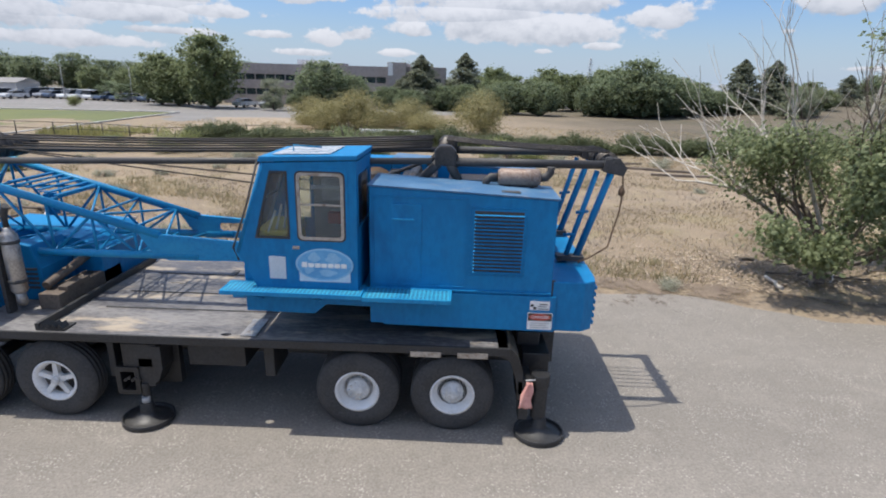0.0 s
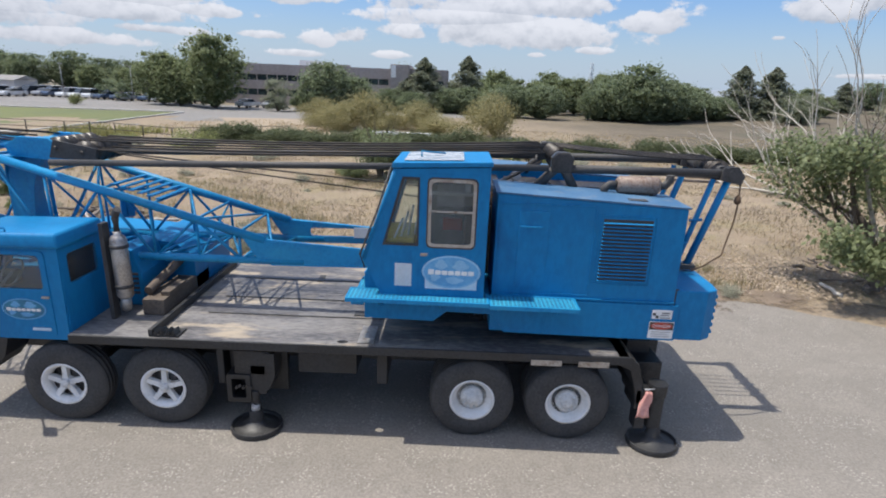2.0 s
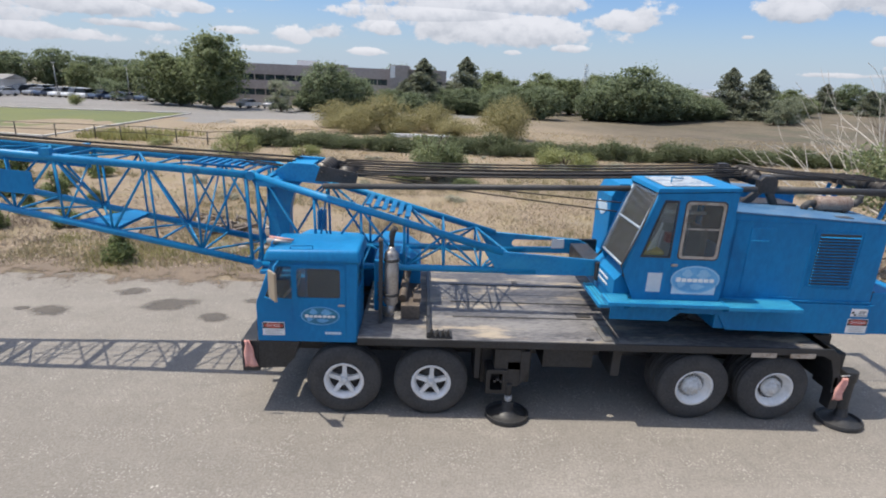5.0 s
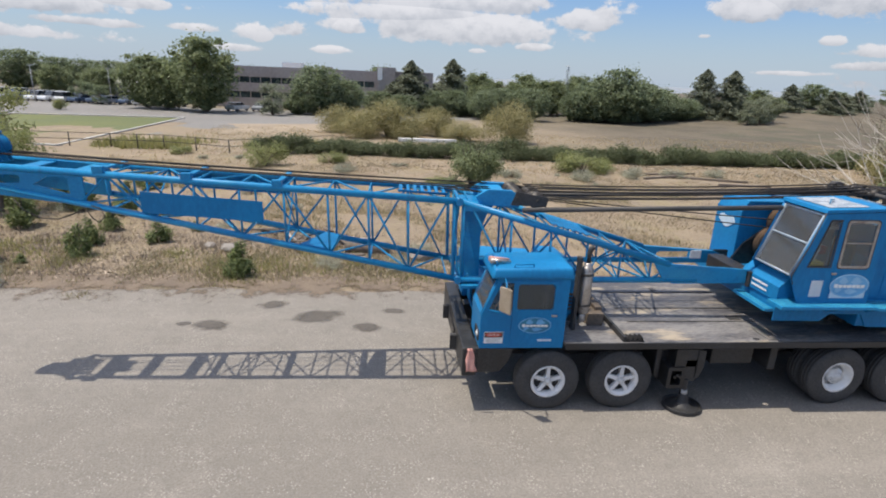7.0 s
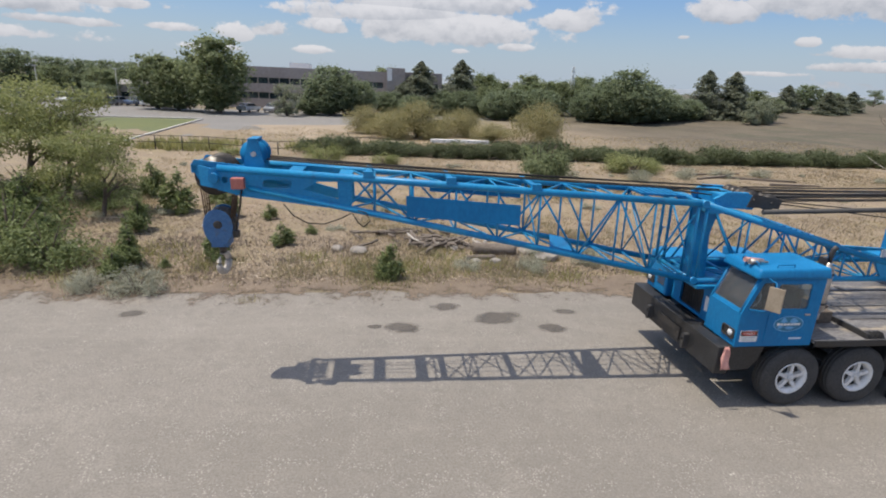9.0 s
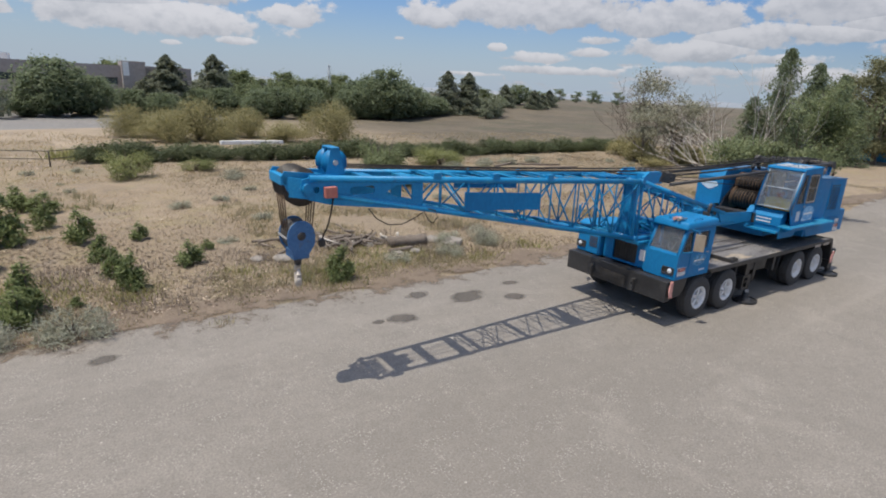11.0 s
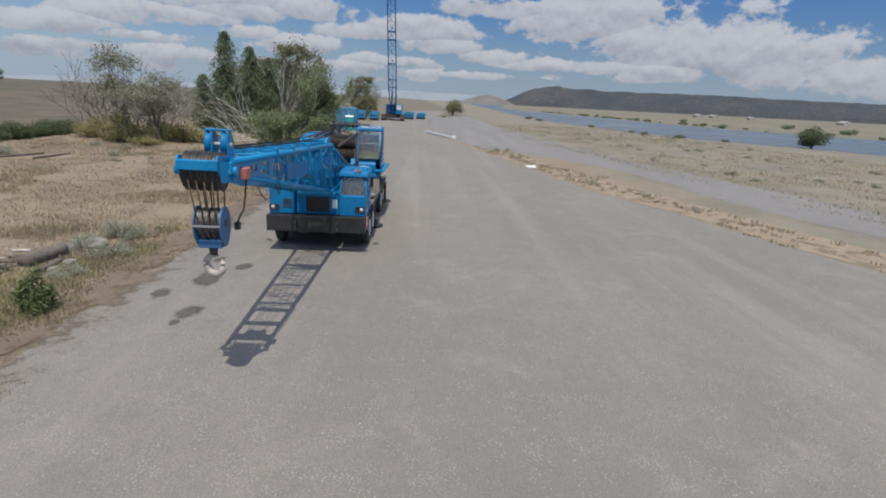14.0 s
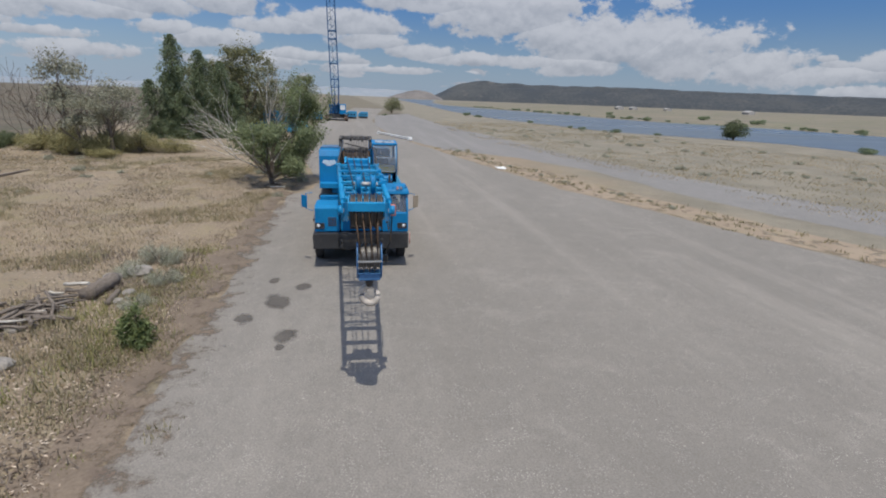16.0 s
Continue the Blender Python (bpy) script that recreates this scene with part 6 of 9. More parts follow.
# boom rest: one broad upright plate column on the carrier, flared under the boom
bm = B()
side = [(-8.63, 2.00), (-8.32, 2.00)] + [(-8.32 + 0.22 * (k / 8) ** 2.8, 2.75 + 0.80 * k / 8) for k in range(9)] + [(-8.66, 3.58)]
lo, hi = [], []
for x, z in side:
    h = 0.26 - 0.14 * min(max((z - 2.1) / 0.9, 0.0), 1.0)
    lo.append(bm.verts.new((x, 1.83 - h, z)))
    hi.append(bm.verts.new((x, 1.83 + h, z)))
bm.faces.new(lo[::-1])
bm.faces.new(hi)
for k in range(len(side)):
    bm.faces.new((lo[k], lo[(k + 1) % len(side)], hi[(k + 1) % len(side)], hi[k]))
rest = part("boom_rest", bm, BLUE_B, crane, "broad blue boom rest column on the carrier", 0.008)
for y in (1.66, 1.98):
    part("rest_stiffener", tube(B(), (-8.65, y, 2.1), (-8.67, 1.83 + (y - 1.83) * 0.8, 3.6), 0.022, 6), BLUE_B, rest)
part("rest_saddle", box(B(), (-8.72, 1.22, 3.53), (-8.35, 2.46, 3.62)), BLUE_B, rest, bevel=0.01)
part("rest_foot", box(B(), (-8.74, 1.15, 2.02), (-8.2, 2.55, 2.09)), BLUE_B, rest, bevel=0.01)
# joint of the two sections
for y in (NEAR, FAR):
    for x, z in ((-8.93, 3.83), (-8.93, 2.30)):
        part("joint_pin", tube(B(), (x, y - 0.09, z), (x, y + 0.09, z), 0.075, 12), BLUE_B, boom_base)
    for dx in (-0.10, 0.08):
        part("joint_batten", tube(B(), (-8.93 + dx, y, 2.32), (-8.93 + dx, y, 3.82), 0.034, 8), BLUE_B, boom_base)
part("joint_batten", tube(B(), (-8.93, NEAR, 3.83), (-8.93, FAR, 3.83), 0.04, 8), BLUE_B, boom_base)
part("joint_batten", tube(B(), (-8.93, NEAR, 2.30), (-8.93, FAR, 2.30), 0.04, 8), BLUE_B, boom_base)
for y0, y1 in ((NEAR, FAR), (FAR, NEAR)):
    part("brace", tube(B(), (-8.93, y0, 2.32), (-8.93, y1, 3.82), 0.022, 6), BLUE_B, boom_base)

# bridle with its sheaves on top of the joint
bm = B()
plate(bm, [(-8.5, 3.72), (-7.75, 3.66), (-7.65, 3.84), (-7.9, 4.0), (-8.35, 4.02), (-8.6, 3.88)], (), 1.36, 1.44, "y")
plate(bm, [(-8.5, 3.72), (-7.75, 3.66), (-7.65, 3.84), (-7.9, 4.0), (-8.35, 4.02), (-8.6, 3.88)], (), 2.26, 2.34, "y")
box(bm, (-8.45, 1.44, 3.76), (-8.0, 2.26, 3.96))
bridle = part("bridle", bm, BLUE_B, crane, "blue bridle block with black sheaves", 0.012)
for x, z in ((-7.78, 3.86), (-7.38, 3.80)):
    part("sheave_pin", tube(B(), (x, 1.3, z), (x, 2.4, z), 0.03, 8), GREASE, bridle)
    for k in range(5):
        y = 1.45 + 0.19 * k
        bm = B()
        lathe(bm, [(0.03, y - 0.05), (0.165, y - 0.05), (0.14, y - 0.015), (0.14, y + 0.015), (0.165, y + 0.05), (0.03, y + 0.05)], (x, 0, z), 20)
        part("sheave", bm, GREASE, bridle)
for y in (1.34, 2.33):
    bm = B()
    plate(bm, [(-7.9, 3.72), (-7.2, 3.68), (-7.15, 3.86), (-7.8, 3.98)], (), y, y + 0.03, "y")
    part("side_plate", bm, BLACK, bridle)
# pendant bars and ropes from the bridle back to the gantry
for y in (1.08, 2.62):
    part("pendant_bar", tube(B(), (-7.72, y, 3.68), (-0.30, y, 3.76), 0.048, 10), BLACK, bridle, "long dark pendant bar")
for k in range(8):
    y = 1.42 + 0.12 * k
    part("boom_line", pipe(B(), sag((-7.5, y, 3.97 if k % 2 else 3.84), (-0.32, y, 4.02 if k % 2 else 3.93), 0.05 + 0.015 * (k % 3), 10), 0.016, 5), ROPE, bridle)
part("hoist_rope", pipe(B(), sag((-9.3, 2.0, 3.98), (-1.5, 2.0, 3.05), 0.02, 10), 0.013, 5), ROPE, bridle)
part("hoist_rope", pipe(B(), sag((-9.3, 1.75, 3.98), (-1.5, 1.7, 3.3), 0.02, 10), 0.013, 5), ROPE, bridle)
# lines along the top of the boom
for y0, y1, z in ((1.45, 1.52, 0.10), (1.72, 1.66, 0.09), (2.0, 1.82, 0.12), (2.25, 1.9, 0.08)):
    part("boom_line", pipe(B(), sag((-8.3, y0, 3.92 + z), (-17.4, y1, 4.50 + z), 0.03, 10), 0.014, 5), ROPE, boom_tip)
for x in (-12.3, -13.9, -15.4):
    up, low, n, f = ends(x)
    bm = B()
    box(bm, (x - 0.09, n - 0.06, up + 0.03), (x + 0.09, n + 0.06, up + 0.14))
    box(bm, (x - 0.05, n, up + 0.06), (x + 0.05, f, up + 0.10))
    part("rope_guide", bm, BLUE_B, boom_tip)
# sign boards, walkway plate and ladder
for y, x0, x1, z0, z1, dz in ((NEAR - 0.035, -14.72, -12.58, 3.62, 4.00, -0.18), (FAR - 0.19, -14.2, -12.3, 3.86, 4.20, -0.14)):
    bm = B()
    vs = [bm.verts.new(p) for p in ((x0, y, z0), (x1, y, z0 + dz), (x1, y + 0.02, z0 + dz), (x0, y + 0.02, z0), (x0, y, z1), (x1, y, z1 + dz), (x1, y + 0.02, z1 + dz), (x0, y + 0.02, z1))]
    for f in FACES:
        bm.faces.new([vs[i] for i in f])
    part("side_board", bm, BLUE, boom_tip, "plain blue board fixed along the boom")
bm = B()
pts = [at(-11.95, 0, 0), at(-11.35, 0, 0), at(-11.35, 0, 1), at(-11.6, 0, 1)]
lo = [bm.verts.new(p + Vector((0, 0, 0.055))) for p in pts]
hi = [bm.verts.new(p + Vector((0, 0, 0.07))) for p in pts]
bm.faces.new(lo[::-1])
bm.faces.new(hi)
for k in range(4):
    bm.faces.new((lo[k], lo[(k + 1) % 4], hi[(k + 1) % 4], hi[k]))
part("lower_plate", bm, BLUE, boom_tip)
for y in (1.48, 2.2):
    bm = B()
    tube(bm, at(-9.15, 1, 0) * Vector((1, 0, 1)) + Vector((0, y, 0.06)), at(-10.1, 1, 0) * Vector((1, 0, 1)) + Vector((0, y, 0.06)), 0.025, 6)
    part("ladder_rail", bm, BLUE, boom_tip)
for k in range(7):
    p = at(-9.2 - 0.14 * k, 1, 0)
    part("ladder_rung", box(B(), (p.x - 0.03, 1.5, p.z + 0.05), (p.x + 0.03, 2.2, p.z + 0.08)), BLUE, boom_tip)
for k in range(6):
    x = -7.0 + 0.14 * k
    u = ends(x)[0]
    part("walkway_slat", box(B(), (x - 0.045, 1.35, u + 0.055), (x + 0.045, 2.35, u + 0.075)), BLUE, boom_base)

# boom head: a narrow nose of sheaves ahead of the side plates
HEAD_C = 1.67
bm = B()
box(bm, (-18.47, HEAD_C - 0.36, 4.37), (-18.36, HEAD_C + 0.36, 4.53))
part("head_crossbeam", bm, BLUE_B, boom_tip, bevel=0.012)
for s in (-1, 1):
    bm = B()
    plate(bm, [(-17.55, 4.50), (-18.40, 4.60), (-18.47, 4.50), (-18.36, 4.26), (-17.95, 4.10), (-17.55, 4.08)], [oval(-18.12, 4.36, 0.05, 0.05, 10)], HEAD_C + s * 0.345 - 0.015, HEAD_C + s * 0.345 + 0.015, "y")
    part("nose_plate", bm, BLUE_B, boom_tip, bevel=0.004)
    # slanting gusset from the nose out to the side plate
    bm = B()
    y0, y1 = HEAD_C + s * 0.36, HEAD_C + s * 0.47
    vs = [bm.verts.new(p) for p in ((-18.34, y0, 4.16), (-18.34, y0, 4.50), (-18.06, y1, 4.46), (-18.06, y1, 4.12), (-18.31, y0, 4.16), (-18.31, y0, 4.50), (-18.03, y1, 4.46), (-18.03, y1, 4.12))]
    for f in FACES:
        bm.faces.new([vs[i] for i in f])
    part("gusset", bm, BLUE_B, boom_tip)
HEAD_Y = [HEAD_C - 0.26 + 0.13 * k for k in range(5)]
for y in HEAD_Y:
    bm = B()
    lathe(bm, [(0.04, y - 0.05), (0.335, y - 0.05), (0.295, y - 0.016), (0.295, y + 0.016), (0.335, y + 0.05), (0.04, y + 0.05)], (-18.10, 0, 4.31), 30)
    part("head_sheave", bm, GREASE, boom_tip)
part("head_pin", tube(B(), (-18.10, 1.20, 4.31), (-18.10, 2.14, 4.31), 0.06, 12), HUB, boom_tip)
for y in (1.10, 2.13):
    part("pin_cap", tube(B(), (-18.06, y, 4.31), (-18.06, y + 0.10, 4.31), 0.085, 14), BLUE_B, boom_tip)
for x0, x1, dz in ((-17.7, -17.35, 0.0), (-16.85, -16.6, 0.0), (-15.95, -15.7, 0.0)):
    bm = B()
    z0, z1 = ends(x0)[0], ends(x1)[0]
    ya, yb = NEAR + 0.08, FAR - 0.44
    vs = [bm.verts.new(p) for p in ((x0, ya, z0 - 0.02), (x1, ya, z1 - 0.02), (x1, yb, z1 - 0.02), (x0, yb, z0 - 0.02), (x0, ya, z0 + 0.01), (x1, ya, z1 + 0.01), (x1, yb, z1 + 0.01), (x0, yb, z0 + 0.01))]
    for f in FACES:
        bm.faces.new([vs[i] for i in f])
    part("cross_plate", bm, BLUE_B, boom_tip)
for y in (1.52, 1.82):
    bm = B()
    lathe(bm, [(0.04, y - 0.045), (0.235, y - 0.045), (0.205, y - 0.015), (0.205, y + 0.015), (0.235, y + 0.045), (0.04, y + 0.045)], (-17.42, 0, 4.68), 28)
    part("top_sheave", bm, BLUE, boom_tip, "blue guide sheave on top of the head")
    for dy in (-0.068, 0.054):
        bm = B()
        plate(bm, [(-17.62, 4.45), (-17.22, 4.43), (-17.29, 4.70), (-17.34, 4.92), (-17.50, 4.93), (-17.55, 4.72)], [oval(-17.42, 4.68, 0.05, 0.05, 10)], y + dy, y + dy + 0.014, "y")
        part("cheek", bm, BLUE_B, boom_tip)
bm = B()
box(bm, (-17.50, 1.42, 4.925), (-17.34, 1.92, 4.945))
part("top_guard", bm, BLUE_B, boom_tip)
part("top_pin", tube(B(), (-17.42, 1.42, 4.68), (-17.42, 1.92, 4.68), 0.045, 10), HUB, boom_tip)
bm = B()
box(bm, (-17.76, NEAR - 0.10, 4.13), (-17.54, NEAR + 0.034, 4.32))
part("marker_box", bm, surface("faded_marker_red", (0.38, 0.115, 0.09), (0.46, 0.17, 0.135), 0.6, 0, 5, 40, 0.0), boom_tip, "red marker lamp box", 0.015)
part("hanging_cable", pipe(B(), [(-16.9, 1.14, 3.86), (-16.75, 1.12, 3.66), (-16.5, 1.12, 3.52), (-16.2, 1.12, 3.50), (-15.9, 1.12, 3.60), (-15.7, 1.12, 3.70), (-15.6, 1.12, 3.52), (-15.5, 1.12, 3.44), (-15.38, 1.12, 3.55), (-15.45, 1.12, 3.70), (-15.6, 1.13, 3.74)], 0.012, 5), ROPE, boom_tip, "loose black cable hanging in a loop")

# the upper works stand turned a little off the carrier's line; the boom rests a little below level
SLEW = Matrix.Translation((-0.55, CY, 0)) @ Matrix.Rotation(radians(-0.9), 4, "Z") @ Matrix.Translation((0.55, -CY, 0))
PIVOT = Vector((-2.84, CY, 2.32))
LIE = SLEW @ Matrix.Translation(PIVOT) @ Matrix.Rotation(radians(-1.2), 4, "Y") @ Matrix.Diagonal((0.975, 1, 1, 1)) @ Matrix.Translation(-PIVOT)
for ob in (house, cw, silencer, roof_works):
    ob.matrix_basis = Matrix.Translation((0.04, 0.11, 0)) @ SLEW
gantry.matrix_basis = Matrix.Translation((0.10, 0.11, 0.04)) @ SLEW
for ob in (boom_base, boom_tip, bridle):
    ob.matrix_basis = LIE
ocab.matrix_basis = SLEW @ Matrix.Translation((-0.07, -0.13, 0.03))
# the driver's end sits lower than the deck
for ob in (driver_cab, hood, grille, bumper, *lights, *mirrors, *front_flags):
    ob.matrix_basis = Matrix.Translation((0, 0, -0.10))

# ---- hook block, hanging on its ropes ----
HX, HY, HZ = -18.12, 1.62, 3.42
block = thing("hook_block", "round blue hook block with black sheaves hanging from the boom head", "hook block")
HEAD = crane.matrix_basis @ LIE @ Vector((-18.10, HEAD_C, 4.31))
block.location = HEAD - Vector((-18.10, HEAD_C, 4.31))
CHEEK = [(0.255 * math.cos(a), (0.30 if math.sin(a) > 0 else 0.40) * math.sin(a)) for a in [2 * math.pi * k / 28 for k in range(28)]]
for dy in (-0.235, 0.205):
    bm = B()
    plate(bm, [(HX + u * (1.0 if v > -0.2 else 0.9), HZ + v) for u, v in CHEEK], (), HY + dy, HY + dy + 0.03, "y")
    part("cheek_plate", bm, BLUE_WORN, block, "scuffed blue cheek plate", 0.01)
    bm = B()
    lathe(bm, [(0.0001, -0.028), (0.055, -0.028), (0.085, -0.01), (0.085, 0.01), (0.0001, 0.028)], (HX, HY + dy + 0.015, HZ + 0.02), 18)
    part("bearing_cap", bm, GREASE, block)
for k in range(4):
    y = HY - 0.15 + 0.10 * k
    bm = B()
    lathe(bm, [(0.04, y - 0.034), (0.235, y - 0.034), (0.205, y - 0.012), (0.205, y + 0.012), (0.235, y + 0.034), (0.04, y + 0.034)], (HX, 0, HZ + 0.03), 28)
    part("block_sheave", bm, SHEAVE, block)
for k in range(3):
    y = HY - 0.10 + 0.10 * k
    bm = B()
    plate(bm, [(HX + 0.25 * math.cos(a), HZ + 0.28 * math.sin(a)) for a in [2 * math.pi * i / 20 for i in range(20)]], (), y - 0.008, y + 0.008, "y")
    part("divider", bm, SHEAVE, block)
bm = B()
box(bm, (HX - 0.15, HY - 0.204, HZ - 0.41), (HX + 0.15, HY + 0.204, HZ - 0.27))
part("trunnion", bm, BLUE_WORN, block, bevel=0.02)
part("keeper_bar", box(B(), (HX - 0.275, HY - 0.22, HZ - 0.015), (HX - 0.252, HY + 0.22, HZ + 0.015)), HUB, block)
part("shank", tube(B(), (HX, HY, HZ - 0.40), (HX, HY, HZ - 0.56), 0.085, 14, 0.06), GREASE, block)
bm = B()
turn = Matrix.Rotation(radians(-16), 3, "Z")
arc = [(HX, HY, HZ - 0.53)]
for k in range(19):
    a = radians(104 - 18.5 * k)
    o = turn @ Vector((0, -0.01 + 0.165 * math.cos(a), 0.175 * math.sin(a)))
    arc.append((HX + o.x, HY + o.y, HZ - 0.74 + o.z))
n = len(arc)
rings = []
for i, c in enumerate(arc):
    f = i / (n - 1)
    r = 0.042 + 0.026 * math.sin(math.pi * f) if f < 0.85 else 0.048 * (1 - f) / 0.15 + 0.012
    d = (Vector(arc[min(i + 1, n - 1)]) - Vector(arc[max(i - 1, 0)])).normalized()
    rot = d.to_track_quat("Z", "X").to_matrix()
    rings.append([bm.verts.new(Vector(c) + rot @ Vector((r * math.cos(2 * math.pi * k / 10), r * math.sin(2 * math.pi * k / 10), 0))) for k in range(10)])
for a, b in zip(rings, rings[1:]):
    for k in range(10):
        bm.faces.new((a[k], a[(k + 1) % 10], b[(k + 1) % 10], b[k]))
bm.faces.new(rings[0][::-1])
bm.faces.new(rings[-1])
part("hook", bm, HOOK_PALE, block, "pale painted steel hook", smooth=True)
for k in range(4):
    for dx in (-0.21, 0.21):
        y0, y1 = HEAD_Y[k] + 0.065, HY - 0.15 + 0.10 * k
        part("fall_rope", tube(B(), (-18.10 + dx * 1.35, y0, 4.22), (HX + dx, y1, HZ + 0.05), 0.013, 6), RUSTY, block, "brown wire rope fall")
part("snag_line", pipe(B(), [(-17.62, 1.16, 4.12), (-17.66, 1.18, 3.85), (-17.72, 1.2, 3.6), (-17.76, 1.26, 3.48), (-17.78, 1.30, 3.36)], 0.016, 6), ROPE, block)
bm = B()
box(bm, (-17.84, 1.25, 3.24), (-17.73, 1.35, 3.38))
part("snag_weight", bm, GREASE, block, bevel=0.02)

# ---- plants ----
RNG = np.random.default_rng(5)
BARK = surface("grey_bark", (0.11, 0.085, 0.065), (0.19, 0.155, 0.125), 0.95, 0, 4, 30, 0.02, stretch=(1, 1, 0.3))
DEADW = surface("bleached_wood", (0.40, 0.36, 0.31), (0.56, 0.52, 0.46), 0.9, 0, 5, 40, 0.006, stretch=(1, 1, 0.3))
LOGM = surface("weathered_log", (0.115, 0.092, 0.073), (0.205, 0.170, 0.140), 0.95, 0, 3, 26, 0.02, stretch=(0.4, 1, 1))
LEAF = leafy("green_leaves", (0.140, 0.175, 0.080), (0.265, 0.300, 0.150), 0.5)
# dark leaves and needles are paled and greyed: distance haze in their colour
LEAF_DARK = leafy("dark_green_leaves", (0.140, 0.175, 0.100), (0.245, 0.290, 0.160), 0.5)
LEAF_PINE = leafy("conifer_needles", (0.160, 0.180, 0.128), (0.260, 0.278, 0.190), 0.5)
LEAF_HEDGE = leafy("hedge_leaves", (0.075, 0.095, 0.042), (0.150, 0.175, 0.078), 0.4)
LEAF_BRIGHT = leafy("bright_leaves", (0.200, 0.225, 0.080), (0.330, 0.345, 0.145), 0.5)
LEAF_GREY = leafy("greyish_leaves", (0.235, 0.235, 0.165), (0.345, 0.335, 0.245), 0.4)
LEAF_DULL = leafy("dull_olive_leaves", (0.165, 0.170, 0.085), (0.270, 0.262, 0.140), 0.45)
LEAF_LUSH = leafy("fresh_green_leaves", (0.105, 0.140, 0.048), (0.235, 0.275, 0.105), 0.45)
LEAF_PALE = leafy("silvery_leaves", (0.17, 0.195, 0.12), (0.27, 0.29, 0.19), 0.25)
LEAF_OLIVE = leafy("olive_yellow_leaves", (0.245, 0.225, 0.098), (0.375, 0.335, 0.160), 0.45)
LEAF_SAGE = leafy("sage_leaves", (0.29, 0.295, 0.215), (0.41, 0.41, 0.315), 0.35)
STRAW = leafy("dry_straw", (0.36, 0.285, 0.17), (0.50, 0.41, 0.26), 0.5)
WEED = leafy("grey_green_weeds", (0.235, 0.205, 0.115), (0.35, 0.305, 0.18), 0.4)
LITTER = surface("dry_leaf_litter", (0.27, 0.21, 0.155), (0.46, 0.385, 0.305), 0.9, 0, 2, 20, 0.0, island=0.35, world_space=True)


def leaves_mesh(name, pts, sizes, mat, rng, droop=0.0, narrow=0.6, outward=0.75):
    """One small folded blade at each point, turned at random."""
    n = len(pts)
    # blades face the sky and the outside of the crown, more or less
    c = pts.mean(0)
    face = rng.normal(size=(n, 3)) * 0.7 + (0, 0, 0.65) + outward * (pts - c) / (np.linalg.norm(pts - c, axis=1)[:, None] + 1e-6)
    face /= np.linalg.norm(face, axis=1)[:, None]
    d = rng.normal(size=(n, 3))
    d[:, 2] -= droop
    d -= face * (d * face).sum(1)[:, None]
    d /= np.linalg.norm(d, axis=1)[:, None]
    s = np.cross(d, face)
    s /= np.linalg.norm(s, axis=1)[:, None]
    sz = np.asarray(sizes)[:, None] * rng.uniform(0.6, 1.35, (n, 1))
    a, b = pts - d * sz * 0.5, pts + d * sz * 0.5
    up = np.cross(d, s) * sz * 0.12
    v = np.stack([a, pts + s * sz * narrow * 0.5 + up, b, pts - s * sz * narrow * 0.5 + up], 1).reshape(-1, 3)
    me = bpy.data.meshes.new(name)
    me.from_pydata(v.tolist(), [], (np.arange(n * 4).reshape(-1, 4)).tolist())
    me.materials.append(mat)
    return me


def blob_points(rng, blobs, n, hollow=0.55):
    """Points in uneven clumps: blobs of (x, y, z, rx, rz), denser towards their skins."""
    w = np.array([b[3] ** 2 * b[4] for b in blobs])
    pick = rng.choice(len(blobs), n, p=w / w.sum())
    bl = np.array(blobs)[pick]
    u = rng.normal(size=(n, 3))
    u /= np.linalg.norm(u, axis=1)[:, None]
    r = hollow + (1 - hollow) * rng.random(n) ** 0.7
    lump = 1 + 0.22 * np.sin(u[:, 0] * 5 + pick) * np.cos(u[:, 1] * 4 - pick) + 0.12 * rng.normal(size=n)
    return bl[:, :3] + u * (r * lump)[:, None] * np.stack([bl[:, 3], bl[:, 3], bl[:, 4]], 1)


def limbs(rng, base, way, length, radius, depth, fork=0.6, up=0.15, out=None, wiggle=0.16):
    """Limbs that fork: a list of (from, to, radius, radius)."""
    out = [] if out is None else out
    p, d, r = Vector(base), Vector(way).normalized(), radius
    steps = 4
    for k in range(steps):
        d = (d + Vector(rng.normal(size=3)) * wiggle + Vector((0, 0, up * 0.3))).normalized()
        q, r2 = p + d * (length / steps), radius * (1 - 0.5 * (k + 1) / steps)
        out.append((p.copy(), q.copy(), r, r2))
        if depth > 0 and k >= 1:
            for _ in range(1 if k < steps - 1 else 2):
                side = Vector(rng.normal(size=3)).cross(d).normalized()
                limbs(rng, q, d + side * fork * rng.uniform(0.7, 1.4) + Vector((0, 0, up)), length * rng.uniform(0.5, 0.75), r2 * 0.65, depth - 1, fork, up, out, wiggle)
        p, r = q, r2
    return out


def limbs_mesh(name, segs, mat, sides=5, least=0.0):
    bm = B()
    for p, q, r, r2 in segs:
        tube(bm, p, q, max(r, least), sides if r > 0.03 else 4, max(r2, least * 0.7), False)
    return mesh_of(name, bm, mat)


def plant(name, label, category, woody, leafy_me, group="", at=(0, 0, 0)):
    t = thing(name, label, category, group, at=at)
    if woody:
        link("trunk" if category == "tree" else "stem", woody, t)
    link("crown" if category == "tree" else "foliage", leafy_me, t)
    return t


